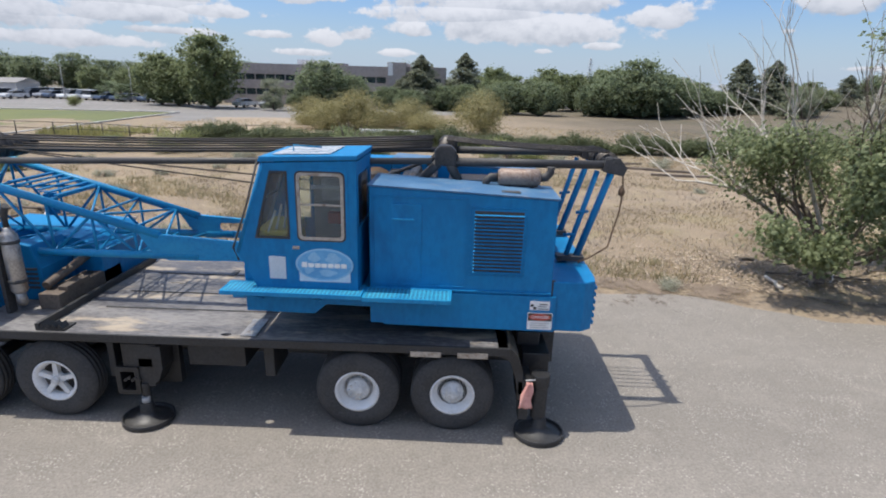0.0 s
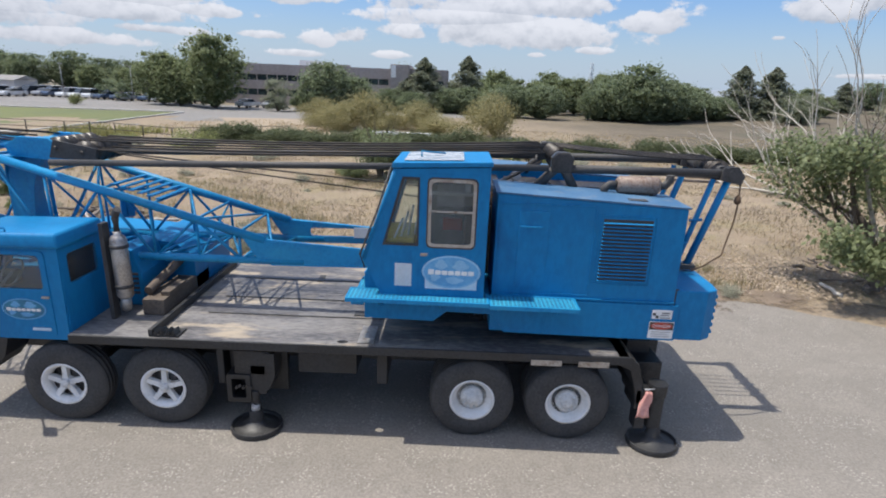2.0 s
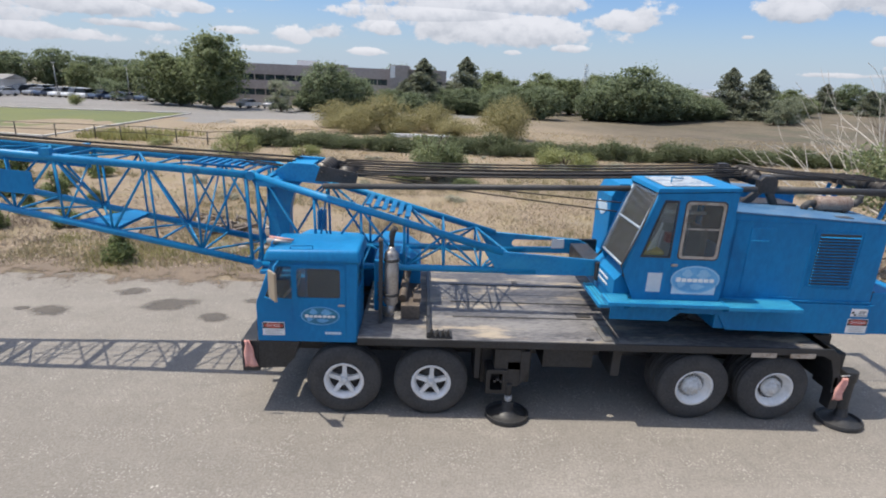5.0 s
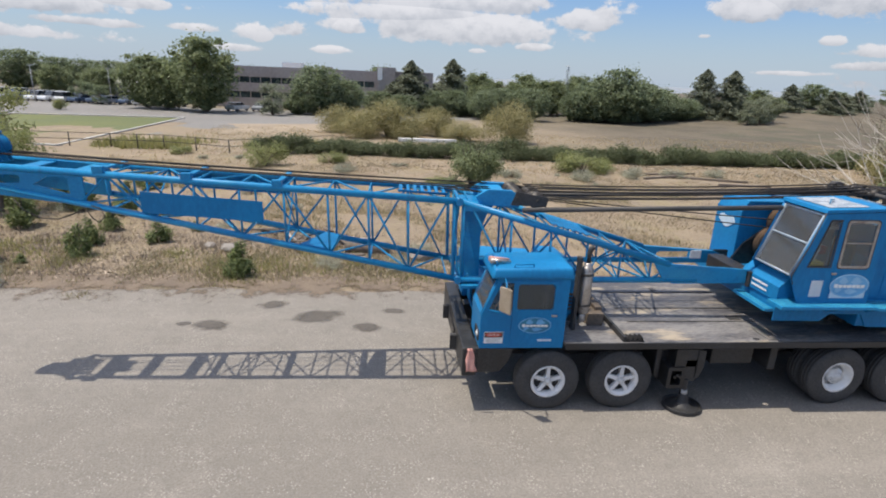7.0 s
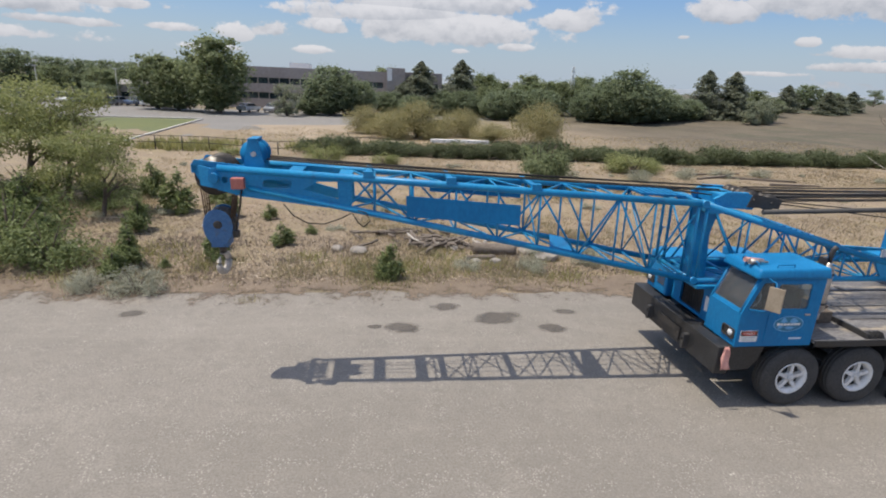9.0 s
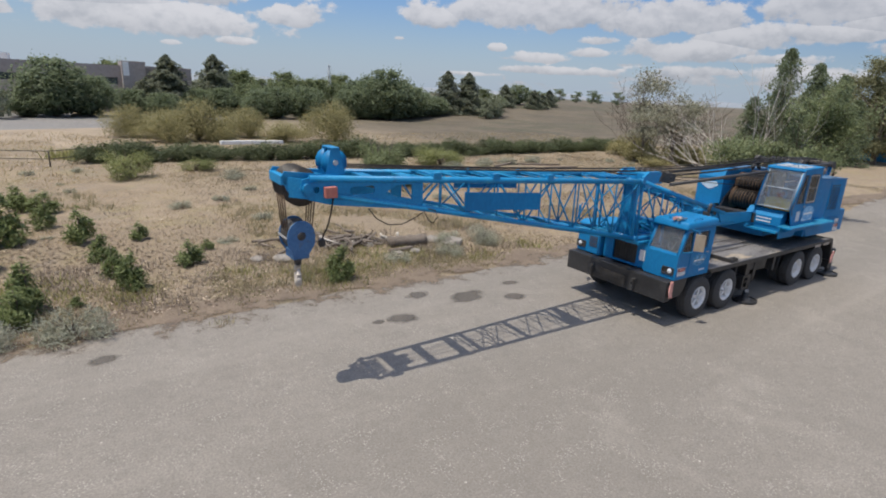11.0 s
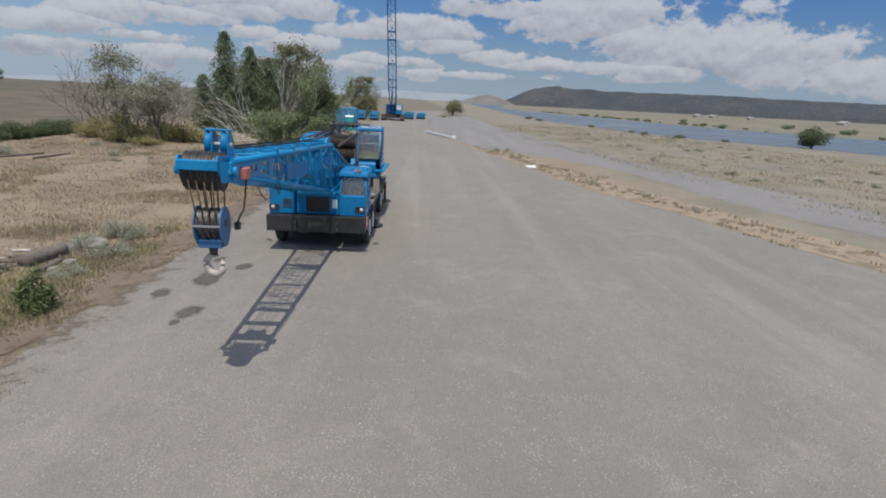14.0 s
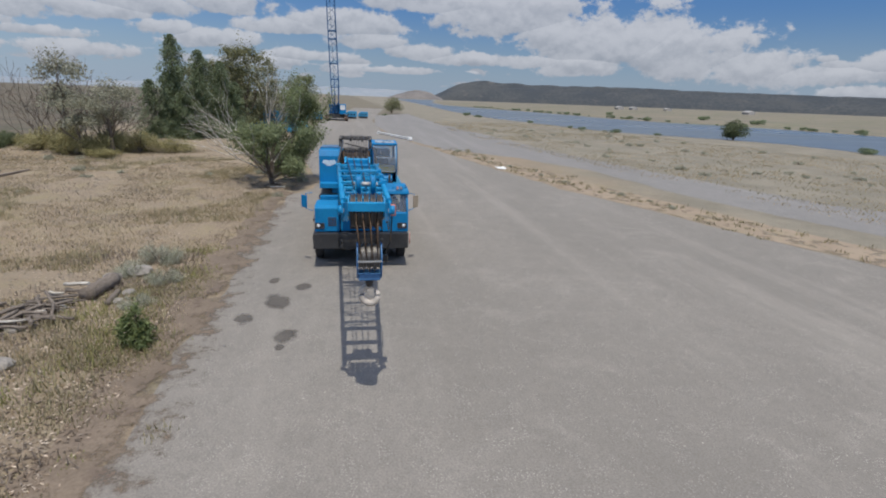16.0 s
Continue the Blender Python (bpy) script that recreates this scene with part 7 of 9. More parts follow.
def broadleaf(seed, h, spread, n, leaf, mat, trunk=0.3, label="", clear=0.25, group="background trees", blobs_n=22, depth=2, flat=0.8):
    rng = np.random.default_rng(seed)
    segs = limbs(rng, (0, 0, -0.1), (0, 0, 1), h * 0.44, trunk, depth, 0.75, 0.25)
    blobs = []
    for k in range(blobs_n):
        a, f = rng.uniform(0, 2 * math.pi), rng.random() ** 0.7
        z = h * (clear + (0.97 - clear) * rng.random())
        wide = spread * math.sqrt(max(0.05, 1 - ((z / h - 0.55) / 0.52) ** 2))
        rr = rng.uniform(0.16, 0.30) * spread * 1.25 * math.sqrt(22 / max(blobs_n, 22))
        blobs.append((wide * f * 0.8 * math.cos(a), wide * f * 0.8 * math.sin(a), min(z, h - rr * 0.7), rr, rr * flat))
    body = [(0, 0, h * (0.52 + clear * 0.35), spread * 0.86, h * (0.46 - clear * 0.35))] if blobs_n > 60 else []
    pts = np.concatenate([blob_points(rng, blobs, n * 2 // 3, 0.12), blob_points(rng, body or blobs, n - n * 2 // 3, 0.6)]) + rng.normal(size=(n, 3)) * 0.035 * spread
    pts = pts[pts[:, 2] > h * 0.04]
    return plant("tree", label, "tree", limbs_mesh("trunk", segs, BARK, 6), leaves_mesh("crown", pts, np.full(len(pts), leaf), mat, rng, outward=0.3), group)


def conifer(seed, h, spread, n, leaf, label, group="background trees", mat=None):
    rng = np.random.default_rng(seed)
    segs = [(Vector((0, 0, -0.1)), Vector((0, 0, h * 0.95)), 0.03 * h * 0.6, 0.02)]
    z = h * (0.04 + 0.96 * rng.random(n) ** 1.25)
    tier = 0.84 + 0.16 * np.sin(z / h * 38 + rng.normal(0, 0.5, n))
    az = rng.uniform(0, 2 * math.pi, n)
    lobe = 1 + (0.28 if mat is None else 0.42) * np.sin(az * 3 + z * 1.3) + (0.15 if mat is None else 0.26) * np.sin(az * 7 - z * 3)
    r = spread * (1 - z / h) ** (0.62 if mat is None else 0.36) * tier * lobe * rng.random(n) ** 0.4
    pts = np.stack([r * np.cos(az), r * np.sin(az), z - 0.12 * r], 1)
    for k in range(14):
        zz = h * (0.12 + 0.06 * k)
        a = rng.uniform(0, 6.28)
        segs.append((Vector((0, 0, zz)), Vector((spread * (1 - zz / h) * 0.7 * math.cos(a), spread * (1 - zz / h) * 0.7 * math.sin(a), zz + 0.1)), 0.05, 0.02))
    return plant("tree", label, "tree", limbs_mesh("trunk", segs, BARK, 6), leaves_mesh("crown", pts, np.full(n, leaf), mat or LEAF_PINE, rng, 0.6, outward=0.35), group)


def bush(seed, h, r, n, leaf, mat, label, stems=7, blobs_n=9, name="bush", group="bushes in the field", upright=0.0, narrow=0.6, taper=0.35):
    rng = np.random.default_rng(seed)
    segs = []
    blobs = []
    for k in range(stems):
        a, f = 2 * math.pi * k / stems + rng.uniform(-0.4, 0.4), rng.uniform(0.2, 0.75)
        top = Vector((r * f * math.cos(a), r * f * math.sin(a), h * rng.uniform(0.55, 0.9)))
        mid = top * 0.45 + Vector((0, 0, h * 0.08))
        segs += [(Vector((0.02 * k, 0, -0.05)), mid, 0.02 * h + 0.004, 0.014 * h + 0.003), (mid, top, 0.014 * h + 0.003, 0.004)]
    for k in range(blobs_n):
        a, f = rng.uniform(0, 2 * math.pi), rng.random() ** 0.6
        rr = r * rng.uniform(0.28, 0.5)
        z = h * rng.uniform(0.22, 0.85) * (1 - 0.35 * f)
        if taper > 0.5:
            f, rr = f * (1.1 - 0.7 * z / h), rr * (1.1 - 0.5 * z / h)
        blobs.append((r * f * 0.72 * math.cos(a), r * f * 0.72 * math.sin(a), z, rr, min(rr * (0.75 + upright), h * 0.3)))
    pts = blob_points(rng, blobs, n, 0.35)
    pts = pts[(pts[:, 2] > 0.01)]
    woody = limbs_mesh("stem", segs, BARK, 4) if stems > 1 else mesh_of("stem", pipe(B(), [(0.0, 0, -0.05), (0.03, 0.01, h * 0.3), (0.01, 0.03, h * 0.55), (0.03, 0.0, h * 0.8)], 0.012 * h + 0.004, 5), BARK)
    return plant(name, label, "bush", woody, leaves_mesh("foliage", pts, np.full(len(pts), leaf), mat, rng, -0.4 * (upright > 0), narrow), group)


def placed(proto, spots, rng, wide=1.0):
    """The first spot takes the plant itself, the rest take copies: (x, y, scale, height factor)."""
    for i, (x, y, s, k) in enumerate(spots):
        if y > 6 and x < 45 or y > 60:
            s *= shrink(x, y)
            x, y = inland(x, y)
        z = field_height(x, y) if y > 0 else 0.0
        m = Matrix.Translation((x, y, z)) @ Matrix.Rotation(rng.uniform(0, 6.28), 4, "Z") @ Matrix.Diagonal((s * wide, s * wide, s * k, 1))
        if i == 0:
            proto.matrix_basis = m
        else:
            copy_thing(proto, Matrix.Identity(4)).matrix_basis = m



# far trees round the office and along the field
def planted(proto, spots, rng, wide=1.0):
    """As placed(), at true places: (x, y, scale, height factor)."""
    for i, (x, y, s, k) in enumerate(spots):
        m = Matrix.Translation((x, y, max(field_height(x, y), -0.02))) @ Matrix.Rotation(rng.uniform(0, 6.28), 4, "Z") @ Matrix.Diagonal((s * wide, s * wide, s * k, 1))
        if i == 0:
            proto.matrix_basis = m
        else:
            copy_thing(proto, Matrix.Identity(4)).matrix_basis = m


def far_spots(spots):
    return [(*inland(x, y), s * shrink(x, y), k) for x, y, s, k in spots]


tall_a = broadleaf(11, 10, 4.4, 11000, 0.44, LEAF, 0.35, "tall green broad-leaved tree beside the parking lot", 0.0, blobs_n=90)
planted(tall_a, [*far_spots([(-58, 125, 1.55, 1.08), (-77, 138, 1.3, 1.0), (-70, 133, 1.15, 1.0), *[(-14 + 6.6 * k, 176 + RNG.uniform(-5, 5), RNG.uniform(0.95, 1.2), RNG.uniform(0.95, 1.1)) for k in range(12)], (-20, 196, 1.4, 1), (-84, 196, 1.5, 1), (11, 158, 1.0, 0.9), (-130, 190, 1.1, 0.9), (-108, 176, 1.05, 0.9)]),
                 (8, 108, 0.78, 0.95), (20, 116, 0.82, 1.0), (31, 112, 0.85, 0.95), (44, 106, 0.7, 0.95), (50, 110, 0.62, 0.9), (69, 112, 0.6, 0.9), (75, 108, 0.5, 0.8), (78, 118, 0.6, 0.85)], RNG, 1.25)
round_b = broadleaf(12, 9, 5.2, 11000, 0.44, LEAF_DARK, 0.35, "dense dark green tree at the field's edge", 0.0, blobs_n=95)
planted(round_b, [(31, 88.5, 0.98, 1.05), (9.5, 89, 0.62, 0.95), (14.2, 88, 0.68, 0.9), (27.0, 90, 0.74, 0.92), (29, 95, 0.85, 0.95), (24.0, 90.5, 0.56, 1.05), (35.5, 91, 0.85, 0.92), (40, 94, 0.78, 0.88), (44.5, 97, 0.68, 0.85), (48.5, 98.5, 0.58, 0.82), (37, 98, 0.85, 0.95), (33, 99, 0.8, 0.9), (52, 101, 0.45, 0.8), (8, 93, 0.6, 0.9), (66, 106, 0.45, 0.85),
                  *far_spots([(-33, 132, 1.25, 1.02), (-27, 136, 1.0, 0.95), (-12, 140, 0.75, 0.8), (10, 138, 0.85, 0.9),
                  *[(-320 + 11.5 * k, 234 + RNG.uniform(-6, 8), RNG.uniform(1.35, 1.75) + (0.7 if 6 < k < 10 else 0.0), 1.0) for k in range(22)], (3, 150, 0.9, 0.9), (-3, 152, 0.9, 0.85), (-19, 150, 0.85, 0.8), (-37, 128, 0.7, 0.7)]),
                  (97, 125, 0.72, 0.92), (103, 124, 0.6, 0.8)], RNG, 1.25)
pine_c = conifer(13, 15, 5.2, 8000, 0.55, "dark green conifer with a pointed top")
planted(pine_c, [(1.7, 99, 0.68, 1.0), (-6.3, 96, 0.66, 0.96), (-9.5, 96, 0.52, 0.75), (55.4, 103.4, 0.66, 1.0), (61.1, 102.6, 0.66, 0.98), (92, 112, 0.42, 0.85), (96, 113, 0.36, 0.8), (86, 118, 0.5, 0.85), (104, 118, 0.42, 0.8)], RNG, 1.6)
pale_d = broadleaf(14, 8, 4.2, 4200, 0.32, LEAF_PALE, 0.25, "silvery pale green tree in front of the office", 0.06, blobs_n=40)
planted(pale_d, [*far_spots([(-41, 119, 0.95, 0.95)]), (58, 91, 0.62, 0.95), (61.5, 92.5, 0.62, 1.0), (65, 96, 0.66, 1.0)], RNG, 1.25)
small_far = broadleaf(15, 6, 3.0, 1800, 0.36, LEAF_DARK, 0.2, "small round tree far across the field", 0.12, blobs_n=30)
planted(small_far, [(155, 163, 0.95, 1.0), (162, 160, 0.85, 0.95), (169, 157, 0.95, 1.0), (160, 136, 0.9, 1.0), (148, 166, 0.7, 0.9), (176, 160, 0.8, 0.9), (112, 128, 0.6, 0.9), (119, 131, 0.55, 0.9), *far_spots([(-95, 150, 0.9, 1), (-103, 156, 1.0, 1)])], RNG, 1.25)
lone = bush(46, 6.4, 4.6, 4200, 0.34, LEAF_DULL, "rounded olive bush at the road's far edge", 10, 20, "shrub", "")
planted(lone, [(176, -13.3, 1.0, 1.0)], RNG)

# yellowish shrub mounds beyond the hedge
mound = bush(21, 3.6, 3.4, 13000, 0.135, LEAF_OLIVE, "large rounded yellow-green shrub", 12, 16, "shrub", "shrub mounds beyond the hedge")
placed(mound, [(3.6, 62.5, 1.4, 1.05), (-6, 71, 1.3, 0.85), (-13, 66, 1.6, 0.85), (-20, 72, 1.25, 0.85), (-16.5, 63, 1.1, 0.7), (-3.2, 62, 1.2, 0.6), (-9.8, 71, 1.0, 0.7), (-10.5, 64, 1.0, 0.6), (-16.5, 70, 1.2, 0.8)], RNG)
green_far = bush(22, 3.4, 2.4, 4200, 0.17, LEAF_BRIGHT, "loose bright green bush near the hedge", 10, 14, "shrub", "green bushes before the hedge")
placed(green_far, [(4.4, 34.8, 1.0, 0.62), (6.4, 36.0, 0.7, 0.6), (-8.0, 26.5, 0.5, 0.4), (-21.0, 33.5, 0.8, 0.8), (-16.5, 36.5, 0.55, 0.6), (-30, 40, 0.5, 0.5)], RNG)
round_green = bush(23, 3.8, 1.9, 5200, 0.15, LEAF, "round dense green bush standing in dry grass", 12, 16, "shrub", "green bushes before the hedge")
placed(round_green, [(-6.0, 25.5, 1.0, 1.08), (-4.2, 24.2, 0.55, 0.4), (-7.2, 24.8, 0.6, 0.6), (-5.3, 26.2, 0.8, 1.0)], RNG)

# the ragged hedge row
hedge_p = bush(24, 1.7, 1.6, 2800, 0.13, LEAF_HEDGE, "low ragged dark green hedge plant", 8, 12, "hedge_plant", "hedge row across the field", 0.4)
spots = []
for k in range(70):
    x = -20 + 55 * k / 69
    spots.append((x + RNG.uniform(-0.3, 0.3), 34.9 + 0.7 * wobble(x, 0, 0.11, 4) + RNG.uniform(-0.25, 0.25) + max(0.0, x - 22) * 0.10, RNG.uniform(0.68, 1.05), RNG.uniform(0.7, 1.15)))
planted(hedge_p, spots, RNG)

# young green plants near the road
sap = bush(25, 1.25, 0.56, 850, 0.15, LEAF_LUSH, "young leafy green sapling in dry weeds", 1, 12, "sapling", "saplings along the road", 0.55, 0.3, 0.7)
placed(sap, [(-15.3, 7.85, 1.1, 1.05), (-23.9, 9.0, 1.25, 1.12), (-21.4, 9.9, 1.05, 1.1), (-21.9, 11.3, 0.95, 1.1), (-19.6, 11.7, 1.15, 0.75), (-22.2, 13.6, 1.0, 1.0), (-23.0, 16.2, 1.4, 0.95), (-27.2, 10.4, 1.3, 1.1), (-25.7, 13.6, 1.5, 1.0), (-25.5, 17.2, 2.0, 0.95), (-24.7, 22.8, 1.7, 0.6), (-21.0, 15.8, 0.9, 0.8), (-28.3, 21.0, 1.8, 1.0), (-26.0, 24.0, 1.5, 0.8), (-24.4, 19.5, 1.1, 0.9), (-30.2, 14.0, 1.9, 1.2), (-18.8, 13.4, 0.6, 0.7), (-33.0, 9.6, 1.8, 1.2), (-29.4, 8.9, 1.6, 1.3), (-22.8, 9.0, 0.5, 0.6), (-24.0, 8.1, 1.1, 0.9), (-31.5, 11.4, 2.0, 1.3)], RNG)
sage = bush(26, 0.8, 0.8, 3000, 0.07, LEAF_SAGE, "grey-green sagebrush clump in dry grass", 10, 12, "sagebrush", "sagebrush in the field", 0.4, 0.3)
spots = [(-22.8, 6.9, 1.15, 0.95), (-24.4, 7.2, 0.9, 0.9), (-8.3, 9.6, 1.1, 1.0), (-9.6, 10.2, 0.9, 0.8), (-10.4, 8.8, 0.8, 0.8), (-12.7, 8.9, 0.7, 0.7), (3.0, 30.2, 1.4, 0.9), (7.5, 31.8, 1.5, 0.9), (11.5, 33.5, 1.3, 0.9), (16.0, 35.0, 1.3, 0.8), (-2.4, 30.5, 1.2, 0.8), (-14.8, 31.0, 1.2, 0.8), (6.2, 7.6, 0.55, 0.8), (12.9, 6.9, 0.6, 0.8), (14.5, 7.3, 0.7, 0.9)]
for k in range(46):
    spots.append((RNG.uniform(-32, 28), RNG.uniform(9.5, 40), RNG.uniform(0.3, 0.8), RNG.uniform(0.5, 1.0)))
for k in range(60):
    x = RNG.uniform(0, 90)
    spots.append((x, RNG.uniform(-66, -32) + 0.13 * x, RNG.uniform(0.35, 0.9), RNG.uniform(0.4, 0.7)))
for k in range(16):
    x = RNG.uniform(-4, 40)
    spots.append((x, float(np.interp(x, [-9, -5, 1, 9, 18, 30, 47], [-21.2, -19.6, -17.8, -15.4, -13.8, -11.5, -8.3])) + RNG.uniform(-0.9, 0.7), RNG.uniform(0.25, 0.55), RNG.uniform(0.4, 0.8)))
placed(sage, spots, RNG)

# the pale-limbed tree at the road's edge, half dead
rng = np.random.default_rng(31)
edge_tree = thing("half_dead_tree", "half-dead tree with bleached bare limbs above green leaves", "tree", at=(10.0, 7.2, 0))
segs = limbs(rng, (0, 0, -0.1), (0.1, 0.1, 1), 2.2, 0.16, 1, 0.8, 0.2)
link("trunk", limbs_mesh("trunk", segs, BARK, 7), edge_tree)
dead = []
for base, way, length, rad, dep in (((-0.3, 0.3, 1.0), (-0.85, 0.35, 0.9), 4.2, 0.08, 2), ((-0.2, 0.5, 1.2), (-0.35, 0.8, 0.9), 4.0, 0.07, 2), ((-0.1, 0.2, 1.4), (-0.35, 0.05, 1.0), 4.2, 0.06, 2), ((0.3, 0, 1.5), (0.12, 0.1, 1.0), 4.0, 0.06, 2), ((-0.5, 0.8, 1.2), (-0.5, 0.95, 0.55), 3.6, 0.06, 2), ((0.0, -0.2, 1.5), (0.1, -0.3, 1.0), 3.2, 0.05, 2), ((-0.6, 0.3, 1.6), (-0.25, 0.6, 1.0), 3.6, 0.05, 2)):
    limbs(rng, base, way, length * 0.80, rad, dep, 0.5, 0.10, dead, 0.13)
link("bare_limb", limbs_mesh("bare_limb", dead, DEADW, 6, 0.008), edge_tree, label="bleached bare limbs")
live, tips = [], []
for base, way, length, rad in (((0, 0, 0.5), (-1.0, -0.1, 0.32), 2.3, 0.06), ((0, 0, 0.6), (-0.8, 0.2, 0.75), 2.4, 0.07), ((0.1, 0, 0.4), (0.9, -0.1, 0.35), 2.3, 0.06),
                               ((0.1, 0, 0.6), (0.8, 0.2, 0.7), 2.5, 0.07), ((0, -0.1, 0.5), (-0.3, -0.9, 0.45), 2.1, 0.06), ((0, -0.1, 0.5), (0.5, -0.9, 0.5), 2.3, 0.06),
                               ((0, 0, 0.8), (0.0, -0.3, 1.0), 2.6, 0.07), ((0.1, 0.1, 0.6), (0.2, 0.8, 0.6), 2.0, 0.06), ((0, 0, 0.7), (-0.35, 0.1, 1.0), 2.2, 0.06), ((0, 0, 0.3), (-0.6, -0.6, 0.2), 1.6, 0.05), ((0, 0, 0.3), (0.7, -0.5, 0.2), 1.7, 0.05)):
    grown = limbs(rng, base, way, length * 1.12, rad, 2, 0.55, 0.22, None, 0.12)
    live += grown
    tips += [(q, 0.22) for p, q, r, r2 in grown if r2 < 0.026 and q.z < 4.0]
for base, way, length in (((0.9, -0.3, 1.0), (0.34, -0.40, 1.0), 3.1), ((1.3, -0.6, 1.1), (0.22, -0.34, 1.0), 3.0), ((1.7, -0.2, 1.0), (0.40, -0.25, 1.0), 3.2), ((0.8, -0.9, 1.1), (0.05, -0.42, 1.0), 2.6), ((1.4, -0.9, 0.9), (0.3, -0.5, 0.9), 2.8)):
    grown = limbs(rng, base, way, length, 0.06, 2, 0.34, 0.16, None, 0.09)
    live += grown
    tips += [(q, 0.20) for p, q, r, r2 in grown if r2 < 0.016 and rng.random() < 0.75]
pts = np.concatenate([np.array(q) + rng.normal(size=(30, 3)) * (w, w, w * 0.7) for q, w in tips])
pts = pts[pts[:, 2] > 0.12]
link("crown", leaves_mesh("crown", pts, np.full(len(pts), 0.12), LEAF, rng, 0.3, 0.75), edge_tree)
link("limb", limbs_mesh("limb", live, BARK, 6, 0.007), edge_tree)
copy_e = bush(33, 3.2, 1.7, 4200, 0.12, LEAF, "dense green bush beside the road", 9, 14, "shrub", "")
placed(copy_e, [(17.0, 9.0, 1.0, 1.0), (19.2, 10.2, 1.15, 1.1), (21.8, 10.8, 0.9, 0.8)], RNG)

# trees at the far end of the yard
sparse = broadleaf(34, 10.2, 4.5, 2600, 0.28, LEAF_GREY, 0.26, "sparse greyish tree with open crooked limbs", 0.42, "trees at the yard's end", 12, 3)
placed(sparse, [(34, 36, 1.05, 1.05), (30, 32.2, 0.8, 0.8), (33, 30.5, 0.9, 0.9), (36.5, 32.5, 0.85, 0.8)], RNG)
twiggy = thing("bare_thicket", "grey leafless thicket of fine twigs", "bush", "trees at the yard's end", at=(33, 31, 0))
segs = []
for k in range(16):
    a = RNG.uniform(0, 6.28)
    limbs(np.random.default_rng(60 + k), (1.6 * math.cos(a) * RNG.random(), 2.6 * math.sin(a) * RNG.random(), 0), (0.5 * math.cos(a), 0.5 * math.sin(a), 1), RNG.uniform(2.4, 4.6), 0.06, 2, 0.6, 0.12, segs)
link("branch", limbs_mesh("branch", segs, BARK, 4, 0.018), twiggy)
copy_thing(twiggy, Matrix.Translation((33.5, 26.5, 0)) @ Matrix.Rotation(1.2, 4, "Z") @ Matrix.Diagonal((1, 1, 0.8, 1)))
olive = bush(35, 3.2, 2.6, 4200, 0.18, LEAF_OLIVE, "yellow-green bush under the trees", 10, 14, "shrub", "trees at the yard's end")
placed(olive, [(32, 35.0, 1.1, 1.15), (31.5, 32.6, 1.0, 0.9), (34.5, 28.4, 1.0, 0.95), (38, 33, 1.2, 0.8), (35, 24.6, 0.9, 0.72), (29, 29.6, 0.8, 0.5), (46, 22, 0.7, 0.6), (36, 40, 1.1, 0.7)], RNG)
poplar = conifer(36, 12.5, 3.3, 11000, 0.30, "tall dark evergreen tree with several tops", "trees at the yard's end", LEAF_DARK)
placed(poplar, [(46, 23.2, 0.98, 1.0), (47, 20.4, 0.92, 0.93), (45.5, 25.9, 0.85, 0.66), (48, 18.2, 0.88, 0.86), (45.2, 21.8, 0.8, 0.6), (49, 16.8, 0.8, 0.7), (47.5, 24.4, 0.8, 0.8)], RNG, 0.72)
crown_b = broadleaf(37, 11.5, 4.8, 13000, 0.27, LEAF_DULL, 0.3, "broad rounded green tree behind the containers", 0.10, "trees at the yard's end", 64)
placed(crown_b, [(57.5, 16.8, 1.15, 0.92), (60, 20.5, 1.05, 0.85), (64, 14.6, 0.7, 0.75), (128, 14.5, 1.15, 0.8), (112, 12, 0.7, 0.7), (64, 26, 0.9, 0.9), (74, 21, 0.8, 0.8)], RNG)

# trees beside the lawn
feathery = broadleaf(38, 6.2, 3.5, 6500, 0.15, LEAF_BRIGHT, 0.17, "feathery yellow-green tree with dark twisted limbs", 0.30, "trees beside the lawn", 30, 3, 0.42)
placed(feathery, [(-32.6, 21.0, 1.0, 0.98), (-35.6, 22.5, 1.05, 0.98), (-28.4, 16.2, 0.66, 0.98), (-39.5, 24.0, 1.1, 0.95), (-33.6, 17.0, 0.85, 0.9), (-41, 19, 1.15, 0.9), (-36.5, 14.5, 0.9, 0.85), (-30.6, 19.2, 0.7, 0.85)], RNG)
under = bush(39, 2.2, 1.8, 3400, 0.12, LEAF_LUSH, "tangled green undergrowth below the trees", 9, 12, "shrub", "trees beside the lawn")
placed(under, [(-26.6, 9.3, 0.85, 0.85), (-28.4, 10.2, 1.15, 0.95), (-30.6, 11.2, 1.3, 1.0), (-31.0, 14.2, 1.3, 0.9), (-33, 19, 1.2, 0.8), (-36, 18, 1.3, 0.9), (-30.0, 19.6, 0.9, 0.7), (-29.0, 18.0, 0.8, 0.5), (-35.5, 10.8, 1.3, 1.0), (-38, 12.5, 1.4, 1.2), (-39.5, 9.0, 1.4, 1.1)], RNG)
lot_bush = bush(45, 2.6, 1.9, 2600, 0.17, LEAF_BRIGHT, "round clipped green bush among parked cars", 8, 14, "shrub", "")
lot_bush.matrix_basis = Matrix.Translation((*inland(-86, 117), 0)) @ Matrix.Scale(0.7, 4)
